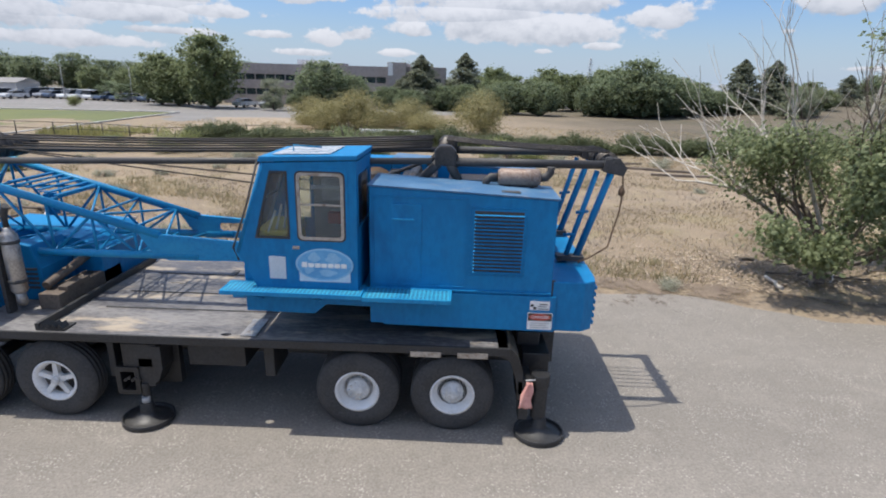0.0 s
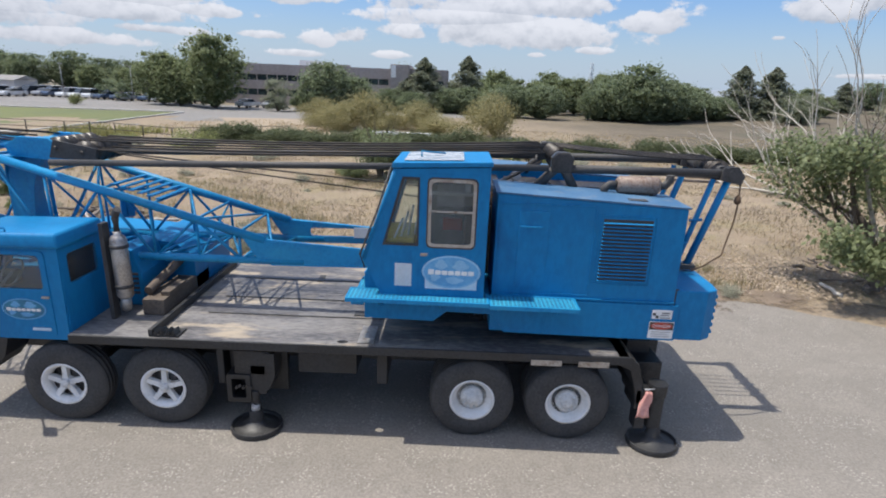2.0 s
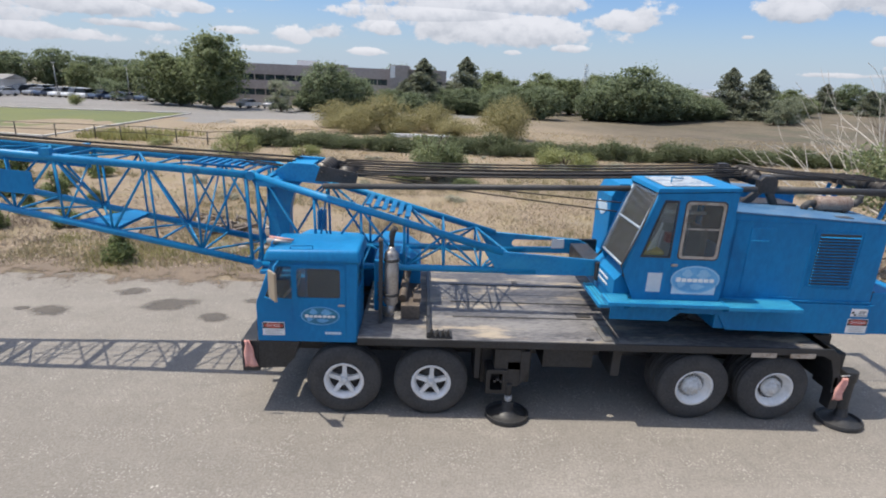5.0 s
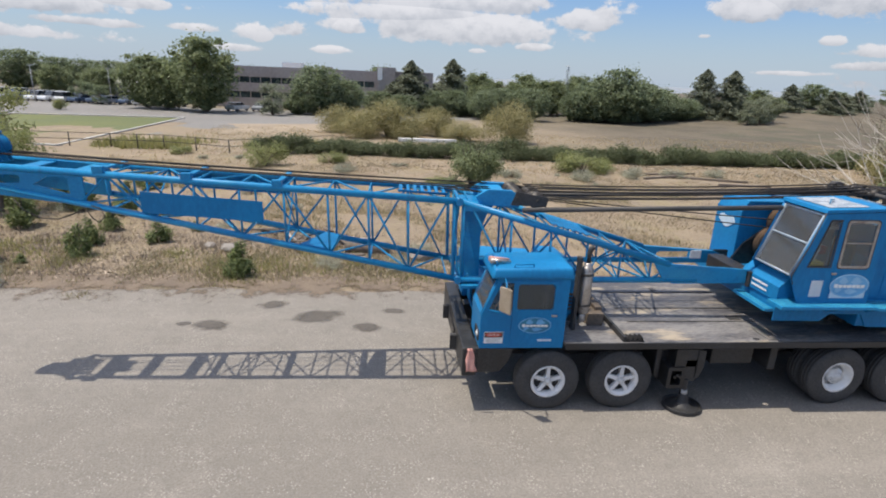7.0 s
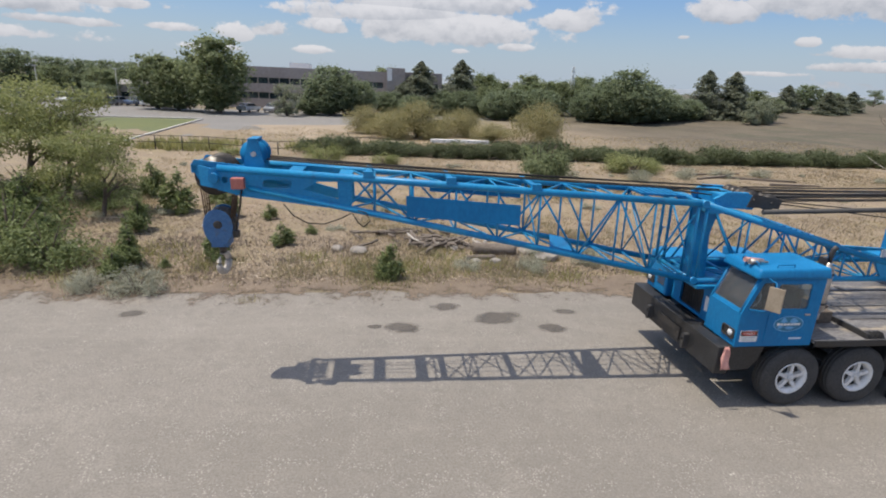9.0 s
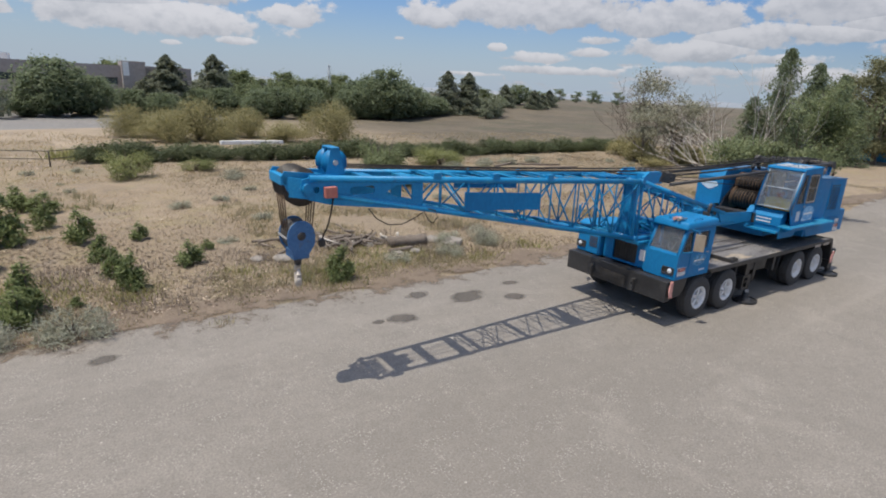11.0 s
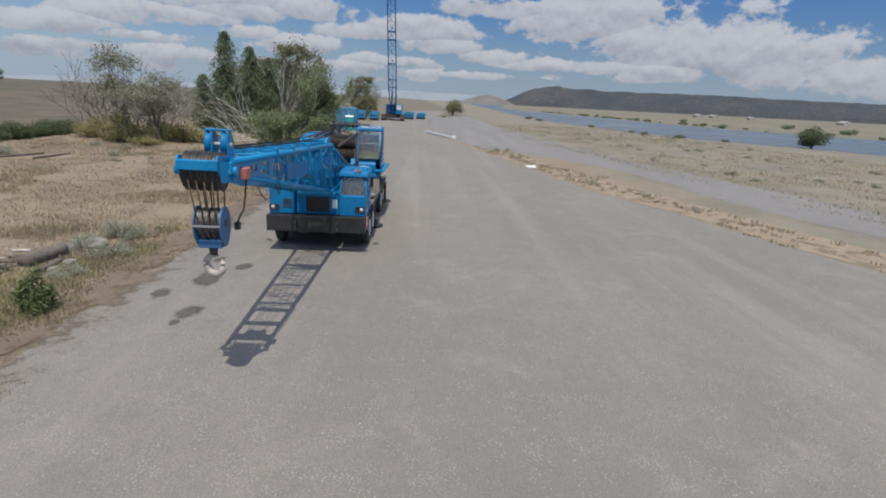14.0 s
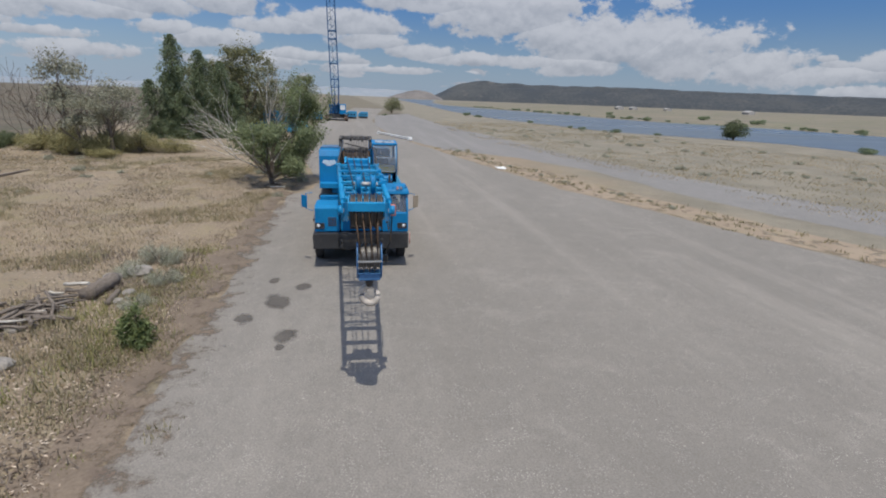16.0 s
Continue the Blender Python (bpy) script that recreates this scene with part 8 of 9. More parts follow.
# banks of the river
dome = bush(41, 3.6, 2.0, 3600, 0.22, LEAF_HEDGE, "round dark green bush on the river bank", 8, 16, "shrub", "bushes on the river bank")
placed(dome, [(70.5, -73.5, 1.35, 0.95)], RNG)
bank = bush(40, 1.5, 2.0, 900, 0.22, LEAF_DARK, "low green bush on the river bank", 6, 8, "shrub", "bushes on the river bank")
spots = []
for k in range(70):
    f = RNG.random()
    x = 70 + 330 * f
    spots.append((x, float(np.interp(x, [75, 127, 163, 271, 400], [-140, -141, -117, -107, -90])) - RNG.uniform(0, 16) * RNG.random(), RNG.uniform(0.4, 1.3), RNG.uniform(0.6, 1.2)))
for x, y, s in ((178, -42, 1.3), (160, -42, 1.0), (86, -56, 0.9), (44, -76, 1.1), (26, -72, 1.0), (79, -62, 0.6), (96, -52.5, 0.7), (102, -52, 0.6), (125, -49, 0.8), (280, -150, 1.8), (219, -170, 2.4), (170, -160, 2.4), (150, -9.0, 0.6)):
    spots.append((x, y, s, 0.8))
placed(bank, spots, RNG)


# ---- loose growth and litter ----
def tufts(name, label, n, area, mat, blades, height, seed, keep=None, group_size=1.0, wide=0.010):
    """Countless thin blades in clumps, joined into one."""
    rng = np.random.default_rng(seed)
    vs, fs = [], []
    made = 0
    while made < n:
        x, y = rng.uniform(area[0], area[2]), rng.uniform(area[1], area[3])
        if keep and not keep(x, y):
            made += 0.25
            continue
        made += 1
        z = field_height(x, y) if y > 5 else -0.01
        s = rng.uniform(0.5, 1.5)
        for _ in range(blades):
            a, lean = rng.uniform(0, 6.28), rng.uniform(0.1, 0.9)
            h = height * s * rng.uniform(0.5, 1.2)
            bx, by = x + rng.normal() * 0.07 * group_size * s, y + rng.normal() * 0.07 * group_size * s
            dx, dy = math.cos(a) * lean * h, math.sin(a) * lean * h
            w = wide * rng.uniform(0.7, 1.6)
            ox, oy = -math.sin(a) * w, math.cos(a) * w
            i = len(vs)
            vs += [(bx - ox, by - oy, z - 0.01), (bx + ox, by + oy, z - 0.01), (bx + dx, by + dy, z + h)]
            fs.append((i, i + 1, i + 2))
    me = bpy.data.meshes.new(name)
    me.from_pydata(vs, [], fs)
    me.materials.append(mat)
    return thing(name, label, "grass", kind="stuff", me=me)


def off_road(x, y):
    return y > 6.9 + 0.6 * wobble(x, 0, 0.5, 2) and wobble(x, y, 0.25, 6) > -0.25


def patchy(x, y):
    return off_road(x, y) and wobble(x, y, 0.18, 14) > 0.02


tufts("dry_grass", "dry straw-coloured grass tufts", 9000, (-36, 6.2, 22, 30), STRAW, 9, 0.075, 1, off_road, 2.2)
tufts("dry_grass", "taller pale dry grass in patches", 2600, (-36, 6.8, 22, 18), STRAW, 12, 0.13, 2, patchy, 3.2)
tufts("weeds", "yellow-green weeds along the dirt edge", 1300, (-32, 6.4, -9, 9.2), WEED, 12, 0.09, 12, lambda x, y: wobble(x, y, 0.5, 17) > 0.0, 2.6, 0.014)
YELLOWG = leafy("yellow_green_weeds", (0.215, 0.215, 0.075), (0.33, 0.31, 0.125), 0.4)
tufts("weeds", "yellow-green grass clumps by the dirt edge", 520, (-26, 6.5, -5, 10.5), YELLOWG, 14, 0.15, 22, lambda x, y: wobble(x, y, 0.45, 37) > 0.12, 2.8, 0.013)
tufts("weeds", "tall yellow-green weeds along the far fence", 300, (-33, 35, -16, 41), YELLOWG, 12, 0.55, 23, lambda x, y: wobble(x, y, 0.2, 39) > 0.0, 4.0, 0.04)
DEADB = leafy("dead_brush", (0.165, 0.13, 0.10), (0.30, 0.25, 0.205), 0.3)
tufts("dead_brush", "grey-brown dead twigs and brush in dry grass", 750, (-24, 7.2, -6, 11.5), DEADB, 9, 0.16, 25, lambda x, y: wobble(x, y, 0.6, 51) > 0.10, 3.4, 0.012)
tufts("dead_brush", "grey-brown dead brush scattered over the field", 1100, (-34, 9, 20, 24), DEADB, 8, 0.15, 26, lambda x, y: wobble(x, y, 0.3, 53) > 0.18, 4.0, 0.012)
tufts("weeds", "small dry weed clump on the road", 5, (-18.45, 5.4, -18.15, 5.65), WEED, 14, 0.16, 24, None, 1.5, 0.012)
tufts("weeds", "low grey-green weeds among dry grass", 2600, (-36, 6.3, 24, 24), WEED, 14, 0.20, 3, patchy, 1.8, 0.014)
tufts("dry_grass", "sparse dry grass across the far field", 4200, (-30, 28, 45, 60), STRAW, 6, 0.14, 4, None, 3.8, 0.03)


DRYB = leafy("brown_dry_grass", (0.215, 0.172, 0.105), (0.335, 0.275, 0.175), 0.4)
tufts("dry_grass", "low brown-olive dry grass over the field", 9000, (-16, 7.4, 32, 33), DRYB, 8, 0.085, 31, lambda x, y: off_road(x, y) and wobble(x, y, 0.16, 61) > -0.12, 3.6, 0.013)
tufts("dead_brush", "grey dead weed stalks in the dry field", 1500, (-14, 8, 32, 33), DEADB, 9, 0.14, 32, lambda x, y: off_road(x, y) and wobble(x, y, 0.22, 67) > 0.05, 4.0, 0.010)


def verge_line(x):
    return float(np.interp(x, [-26, -9, -5, 1, 9, 18, 30, 47, 70], [-27.5, -21.2, -19.6, -17.8, -15.4, -13.8, -11.5, -8.3, -5.2]))


tufts("verge_weeds", "weeds along the gravel road's edge", 900, (-26, -30, 60, 0), WEED, 14, 0.17, 5, lambda x, y: x < 40 and abs(y - verge_line(x)) < 1.6 + 1.2 * wobble(x, y, 0.3, 8), 2.0, 0.02)
tufts("river_grass", "dry grass between the track and the river", 7000, (-5, -72, 120, -6), STRAW, 6, 0.10, 6, lambda x, y: y < verge_line(x) - 9 - 0.04 * x and y > -70 + 0.16 * x and wobble(x, y, 0.12, 21) > -0.15, 5.0, 0.03)
tufts("river_grass", "grey-green weeds between the track and the river", 1500, (-5, -72, 120, -6), WEED, 8, 0.12, 7, lambda x, y: y < verge_line(x) - 9.5 - 0.04 * x and y > -70 + 0.16 * x and wobble(x, y, 0.1, 27) > 0.0, 6.0, 0.035)


def litter(name, label, n, centre, spread_xy, size, mat, seed):
    """Dry leaves and chips lying flat and askew."""
    rng = np.random.default_rng(seed)
    p = np.stack([rng.normal(centre[0], spread_xy[0], n), rng.normal(centre[1], spread_xy[1], n), np.zeros(n)], 1)
    p = p[p[:, 1] > 6.2]
    vs, fs = [], []
    for x, y, _ in p:
        z = field_height(x, y) + rng.uniform(0.005, 0.03)
        a, s = rng.uniform(0, 6.28), size * rng.uniform(0.4, 1.6)
        c, d = math.cos(a) * s, math.sin(a) * s
        t = rng.uniform(-0.4, 0.4) * s
        i = len(vs)
        vs += [(x + c, y + d, z + t), (x - d * 0.5, y + c * 0.5, z + 0.01), (x - c, y - d, z - t * 0.3), (x + d * 0.5, y - c * 0.5, z + 0.012)]
        fs.append((i, i + 1, i + 2, i + 3))
    me = bpy.data.meshes.new(name)
    me.from_pydata(vs, [], fs)
    me.materials.append(mat)
    return thing(name, label, "litter", kind="stuff", me=me)


litter("leaf_litter", "pale dry leaves and bark chips under the tree", 4800, (7.6, 7.6), (2.6, 0.9), 0.042, LITTER, 1)
litter("leaf_litter", "pale chips and dry leaves along the verge", 6500, (-12.5, 9.0), (4.5, 1.6), 0.034, LITTER, 2)
litter("leaf_litter", "scattered pale chips in the dry field", 3600, (-2, 14), (16, 6), 0.045, LITTER, 3)
litter("leaf_litter", "pale rubble and bark chips along the hedge", 4200, (8, 37.5), (13, 2.2), 0.13, LITTER, 5)
DUFF = surface("brown_duff", (0.105, 0.076, 0.052), (0.20, 0.150, 0.105), 0.95, 0, 2, 20, 0.0, island=0.3, world_space=True)
litter("leaf_litter", "brown dead leaves and twigs under the trees", 9000, (-24.5, 11.0), (5.5, 3.0), 0.055, DUFF, 6)
litter("leaf_litter", "brown dead leaves along the road's edge", 5200, (-13, 7.3), (8.5, 0.5), 0.034, DUFF, 7)
litter("leaf_litter", "dry leaves below the saplings", 2600, (-22, 8.6), (5, 1.8), 0.036, LITTER, 4)


def stick(bm, rng, x, y, length, r):
    a = rng.uniform(0, 6.28)
    z = field_height(x, y) + r + rng.uniform(0, 0.16)
    tilt = rng.uniform(-0.06, 0.25)
    p = [Vector((x + math.cos(a) * length * (k / 4 - 0.5) + rng.normal() * 0.03, y + math.sin(a) * length * (k / 4 - 0.5) + rng.normal() * 0.03, z + tilt * length * k / 4)) for k in range(5)]
    return pipe(bm, p, r, 6)


rng = np.random.default_rng(71)
for cx, cy, n, sp in ((-13.5, 11.6, 54, 0.48), (-12.7, 11.0, 12, 0.6), (10.2, 7.4, 14, 1.0), (12.5, 6.9, 10, 0.9), (-15.4, 12.6, 16, 0.9)):
    cx, cy = inland(cx, cy) if cx < 0 else (cx, cy)
    for k in range(n):
        ob = part("branch", stick(B(), rng, rng.normal(cx, sp), rng.normal(cy, sp * 0.75), rng.uniform(0.3, 1.1), rng.uniform(0.016, 0.055)), LOGM if k % 17 else DEADW, None)
        tagged(ob, "bleached dead branch lying in a heap", "branch", "heaps of dead branches")
for x, y, a, length, r in ((-11.5, 10.4, -0.12, 1.5, 0.21), (-12.1, 9.8, 0.1, 1.0, 0.08), (-15.2, 13.2, 0.1, 1.6, 0.09), (-29.5, 8.2, 0.2, 1.2, 0.16)):
    x, y = inland(x, y)
    bm = B()
    n = 7
    prof = [(0.001, -length / 2)] + [(r * (1 + 0.12 * math.sin(3.1 * k + x)), length * (k / n - 0.5)) for k in range(n + 1)] + [(0.001, length / 2)]
    lathe(bm, prof, (0, 0, 0), 12, "x")
    ob = part("log", bm, LOGM, None)
    ob.matrix_basis = Matrix.Translation((x, y, field_height(x, y) + r * 0.8)) @ Matrix.Rotation(a, 4, "Z")
    tagged(ob, "weathered grey log lying in dry leaves", "log")
ROCK = surface("pale_rock", (0.20, 0.178, 0.155), (0.30, 0.272, 0.24), 0.95, 0, 3, 22, 0.02)
for x, y, s in ((-9.6, 9.9, 0.42), (-10.2, 10.6, 0.3), (-16.6, 10.6, 0.3), (-17.4, 11.0, 0.22), (-11.6, 9.5, 0.2), (-12.3, 9.6, 0.16), (-13.0, 11.0, 0.2), (-14.6, 11.4, 0.17), (-12.0, 11.6, 0.18)):
    x, y = inland(x, y)
    bm = B()
    bmesh.ops.create_icosphere(bm, subdivisions=2, radius=s)
    for v in bm.verts:
        v.co *= 1 + 0.25 * noise.noise(v.co * 4 + Vector((x, y, 0)))
        v.co.z *= 0.5
    ob = part("rock", bm, ROCK, None)
    ob.location = (x, y, field_height(x, y) + s * 0.22)
    tagged(ob, "pale flat rock half sunk in dry weeds", "rock", "rocks along the verge")
# weathered timbers lying in the far field
for x0, y0, x1, y1 in ((8.0, 31.0, 12.0, 33.4), (12.0, 33.4, 17.0, 32.0), (10.0, 35.2, 15.0, 36.6), (13.5, 30.2, 17.5, 30.0)):
    (x0, y0), (x1, y1) = inland(x0, y0), inland(x1, y1)
    bm = B()
    d = Vector((x1 - x0, y1 - y0, 0))
    box(bm, (0, -0.08, 0), (d.length, 0.08, 0.14))
    ob = part("timber", bm, LOGM, None, bevel=0.012)
    ob.matrix_basis = Matrix.Translation((x0, y0, field_height(x0, y0) + 0.0)) @ Matrix.Rotation(math.atan2(d.y, d.x), 4, "Z")
    tagged(ob, "weathered grey timber lying in the field", "timber", "timbers in the field")

# ---- far buildings, yard and parked things ----
BRICK = surface("brown_grey_facade", (0.29, 0.255, 0.24), (0.36, 0.32, 0.30), 0.9, 0, 0.15, 2.0, 0.0, world_space=True)
BAND = surface("window_glass_far", (0.02, 0.03, 0.035), (0.05, 0.075, 0.075), 0.1, 0, 0.2, 1, 0.0, rough_var=0.03)
CONT = surface("container_blue", (0.03, 0.20, 0.36), (0.05, 0.26, 0.44), 0.55, 0, 0.6, 8, 0.003, dirt=(0.12, 0.2, 0.28), dirt_max=0.5)
TEAL = surface("teal_plastic", (0.02, 0.30, 0.28), (0.03, 0.38, 0.35), 0.5, 0, 1, 8, 0.0)

office = thing("office_building", "long low brown-grey office building with dark window bands", "building")
bm = B()
FY = 165.0
plate(bm, rect(-72, 0, -20, 12.0), [rect(-71, 7.2, -21, 8.9), rect(-71, 2.8, -21, 4.6)], FY, FY + 0.6, "y")
box(bm, (-72, FY + 0.6, 0), (-71.4, FY + 22, 12.0))
box(bm, (-20.6, FY + 0.6, 0), (-20, FY + 22, 12.0))
box(bm, (-71.4, FY + 21.4, 0), (-20.6, FY + 22, 12.0))
part("wall", bm, BRICK, office)
bm = B()
box(bm, (-71.4, FY + 0.6, 11.0), (-20.6, FY + 21.4, 11.4))
roof_o = part("roof", bm, BRICK, office)
for x0, x1, z1 in ((-50, -44, 13.6), (-38, -35, 12.8)):
    bm = B()
    box(bm, (x0, FY + 6, 11.4), (x1, FY + 12, z1))
    part("plant_room", bm, WHITE if x0 == -50 else BRICK, roof_o)
for z0, z1 in ((7.2, 8.9), (2.8, 4.6)):
    for k in range(16):
        x = -71 + 50 * k / 16
        bm = B()
        box(bm, (x + 0.12, FY + 0.3, z0), (x + 50 / 16 - 0.12, FY + 0.36, z1))
        w = part("window", bm, BAND, office)
        bm = B()
        box(bm, (x - 0.12, FY + 0.1, z0), (x + 0.12, FY + 0.5, z1))
        part("mullion", bm, BRICK, w)
tower = thing("office_tower", "brown stair tower of the office building", "building")
bm = B()
box(bm, (-20, FY - 4, 0), (-14.5, FY + 10, 13.2))
part("wall", bm, BRICK, tower, bevel=0.05)
bm = B()
box(bm, (-14.5, FY - 1, 0), (-3, FY + 10, 12.2))
part("wing", bm, BRICK, tower, bevel=0.05)
bm = B()
box(bm, (-19.8, FY - 4.1, 9.5), (-18.4, FY - 4.01, 13.0))
part("panel", bm, WHITE, tower)
for k in range(3):
    bm = B()
    box(bm, (-13.6 + 3.4 * k, FY - 1.08, 7.2), (-11.0 + 3.4 * k, FY - 1.01, 9.0))
    part("window", bm, BAND, tower)
for x, y, w, d, h in ((-150, 168, 26, 10, 4.2), (-96, 186, 22, 10, 5.0)):
    hut = thing("low_building", "low pale building behind the parking lot", "building", at=(*inland(x, y), 0))
    hut.scale = (0.62, 0.62, 0.62)
    bm = B()
    box(bm, (-w / 2, -d / 2, 0), (w / 2, d / 2, h))
    part("wall", bm, surface("pale_wall", (0.42, 0.40, 0.38), (0.5, 0.48, 0.46), 0.9, 0, 0.3, 4, 0.0), hut)
    bm = B()
    plate(bm, [(-d / 2 - 0.4, h), (d / 2 + 0.4, h), (0, h + 1.4)], (), -w / 2 - 0.4, w / 2 + 0.4, "x")
    part("roof", bm, surface("grey_roof", (0.2, 0.19, 0.18), (0.27, 0.26, 0.25), 0.9, 0, 0.3, 4, 0.0), hut)
    for k in range(4):
        bm = B()
        box(bm, (-w / 2 + 2 + 5 * k, -d / 2 - 0.06, 1.2), (-w / 2 + 4.4 + 5 * k, -d / 2 - 0.01, 2.6))
        part("window", bm, BAND, hut)
FAR_SET = Matrix.Translation((HUB_X, HUB_Y, 0)) @ Matrix.Rotation(SWING, 4, "Z") @ Matrix.Diagonal((0.62, 0.62, 0.62, 1)) @ Matrix.Translation((-HUB_X, -HUB_Y, 0))
office.matrix_basis = FAR_SET
tower.matrix_basis = FAR_SET
# pale low wall and slabs beside the lawn
bm = B()
box(bm, (-55.5, 36.6, 0), (-45.5, 37.1, 0.8))
tagged(part("low_wall", bm, WHITE, None, bevel=0.03), "pale low concrete wall beside the lawn", "wall", kind="structure")
bm = B()
box(bm, (-9.3, 46.3, 0), (-3.4, 46.8, 0.35))
tagged(part("concrete_bar", bm, WHITE, None, bevel=0.03), "pale concrete beam lying among shrubs", "concrete beam")

# wire fence
FENCE = surface("dark_fence_steel", (0.05, 0.045, 0.04), (0.09, 0.08, 0.07), 0.7, 0.4, 5, 30, 0.0)
fence = thing("fence", "dark post-and-rail fence along the field", "fence")
line = drawn_in([(-62, 46.2), (-50, 45.2), (-38, 44.2), (-33, 43.8), (-26, 40.6), (-21, 45.6), (-17.8, 49.0)])
for a, b in zip(line, line[1:]):
    n = max(1, round(math.dist(a, b) / 2.6))
    for k in range(n):
        x, y = a[0] + (b[0] - a[0]) * k / n, a[1] + (b[1] - a[1]) * k / n
        part("post", tube(B(), (x, y, -0.1), (x, y, 1.12), 0.045, 8), FENCE, fence)
    for z in (1.08, 0.6):
        part("rail", tube(B(), (*a, z), (*b, z), 0.026, 6), FENCE, fence)


# parked cars
def car(colour, label, van=False):
    c = thing("car", label, "car", "parked cars")
    paint = surface("car_paint", [v * 0.9 for v in colour], colour, 0.3, 0.1, 1, 10, 0.0, coat=0.4)
    roof = 1.75 if van else 1.42
    bm = B()
    plate(bm, [(-2.2, 0.32), (2.2, 0.32), (2.25, 0.62), (2.15, 0.86), (1.1, 0.95), (-2.1, 0.98), (-2.25, 0.7)], (), -0.88, 0.88, "y")
    body = part("body", bm, paint, c, "", 0.06)
    bm = B()
    if van:
        plate(bm, [(-2.1, 0.95), (1.05, 0.95), (0.4, roof), (-2.0, roof)], (), -0.80, 0.80, "y")
    else:
        plate(bm, [(-1.9, 0.95), (1.05, 0.93), (0.3, roof), (-1.2, roof)], (), -0.76, 0.76, "y")
    part("cabin", bm, DARK_GLASS, body, "", 0.05)
    bm = B()
    box(bm, (-1.95 if van else -1.15, -0.74, roof - 0.03), (0.35 if van else 0.27, 0.74, roof + 0.03))
    part("roof", bm, paint, body, "", 0.02)
    for x in (-1.35, 1.35):
        for y in (-0.88, 0.70):
            bm = B()
            lathe(bm, [(0.001, 0.0), (0.19, 0.0), (0.20, 0.02), (0.31, 0.01), (0.33, 0.04), (0.33, 0.15), (0.30, 0.18), (0.001, 0.18)], (x, y, 0.33), 18)
            part("wheel", bm, RUBBER, c)
    return c


cars = [car((0.62, 0.62, 0.62), "white saloon car parked in the lot"), car((0.03, 0.035, 0.045), "dark van parked in the lot", True), car((0.33, 0.34, 0.36), "silver saloon car parked in the lot"), car((0.07, 0.10, 0.16), "dark blue car parked in the lot"), car((0.78, 0.78, 0.77), "white van parked in the lot", True)]
rng = np.random.default_rng(81)
spots = [(-83 + 2.75 * k, 98 - 0.5 * k + rng.uniform(-0.4, 0.4)) for k in range(14)] + [(-90 + 3.2 * k, 105 - 0.4 * k) for k in range(8)] + [(-92 + 3.3 * k, 92.5 - 0.3 * k) for k in range(5)] + [inland(*p) for p in ((-54, 136), (-49, 139), (-36, 146), (-30, 147), (-27.5, 147))]
for i, (x, y) in enumerate(spots):
    m = Matrix.Translation((x, y, -0.01)) @ Matrix.Rotation(rng.uniform(-0.1, 0.1) + (1.3 if i % 2 else 1.45) + (3.14 if i % 3 else 0), 4, "Z")
    src = cars[int(rng.choice([0, 0, 4, 4, 1, 2, 3]))] if i > 4 else cars[i]
    if i < 5:
        src.matrix_basis = m
    else:
        copy_thing(src, m)
for x, y in ((79, 131), (95, 139)):
    copy_thing(cars[4], Matrix.Translation((x, y, field_height(x, y))) @ Matrix.Rotation(0.3, 4, "Z"))
# lamp posts of the lot
for x, y in ((-92, 150), (-74, 142), (-112, 150)):
    lamp_post = thing("street_lamp", "thin grey lamp post in the parking lot", "lamp post", "lamp posts", at=(*inland(x, y), 0))
    lamp_post.scale = (0.7, 0.7, 0.62)
    part("pole", tube(B(), (0, 0, 0), (0, 0, 9.5), 0.09, 8, 0.06), HUB, lamp_post)
    bm = B()
    box(bm, (-0.5, -0.15, 9.4), (0.5, 0.15, 9.6))
    part("lamp_head", bm, HUB, lamp_post, bevel=0.02)


# shipping containers
def container(x, y, length, width, height, turn, label):
    c = thing("shipping_container", label, "container", "blue containers", at=(x, y, 0.0))
    c.rotation_euler = (0, 0, turn)
    bm = B()
    n = int(length / 0.28)
    for s in (-1, 1):
        prev = None
        for k in range(n + 1):
            u = -length / 2 + length * k / n
            v = s * (width / 2 - (0.05 if k % 2 else 0.0))
            cur = (bm.verts.new((u, v, 0.15)), bm.verts.new((u, v, height - 0.12)))
            if prev:
                bm.faces.new((prev[0], cur[0], cur[1], prev[1]))
            prev = cur
    box(bm, (-length / 2, -width / 2 + 0.03, 0.15), (-length / 2 + 0.06, width / 2 - 0.03, height - 0.12))
    box(bm, (length / 2 - 0.06, -width / 2 + 0.03, 0.15), (length / 2, width / 2 - 0.03, height - 0.12))
    part("wall", bm, CONT, c)
    bm = B()
    box(bm, (-length / 2, -width / 2, height - 0.12), (length / 2, width / 2, height))
    part("roof", bm, CONT, c)
    bm = B()
    box(bm, (-length / 2, -width / 2, 0), (length / 2, width / 2, 0.15))
    part("floor_frame", bm, CONT, c)
    for u in (-1, 1):
        for v in (-1, 1):
            part("corner_post", box(B(), (u * length / 2 - 0.08 - 0.05, v * width / 2 - 0.09, 0.15), (u * length / 2 + 0.03, v * width / 2 + 0.09, height - 0.12)), CONT, c)
    for v in (-0.4, 0.4):
        part("lock_rod", tube(B(), (-length / 2 - 0.03, v, 0.3), (-length / 2 - 0.03, v, height - 0.3), 0.03, 6), HUB, c)
    return c


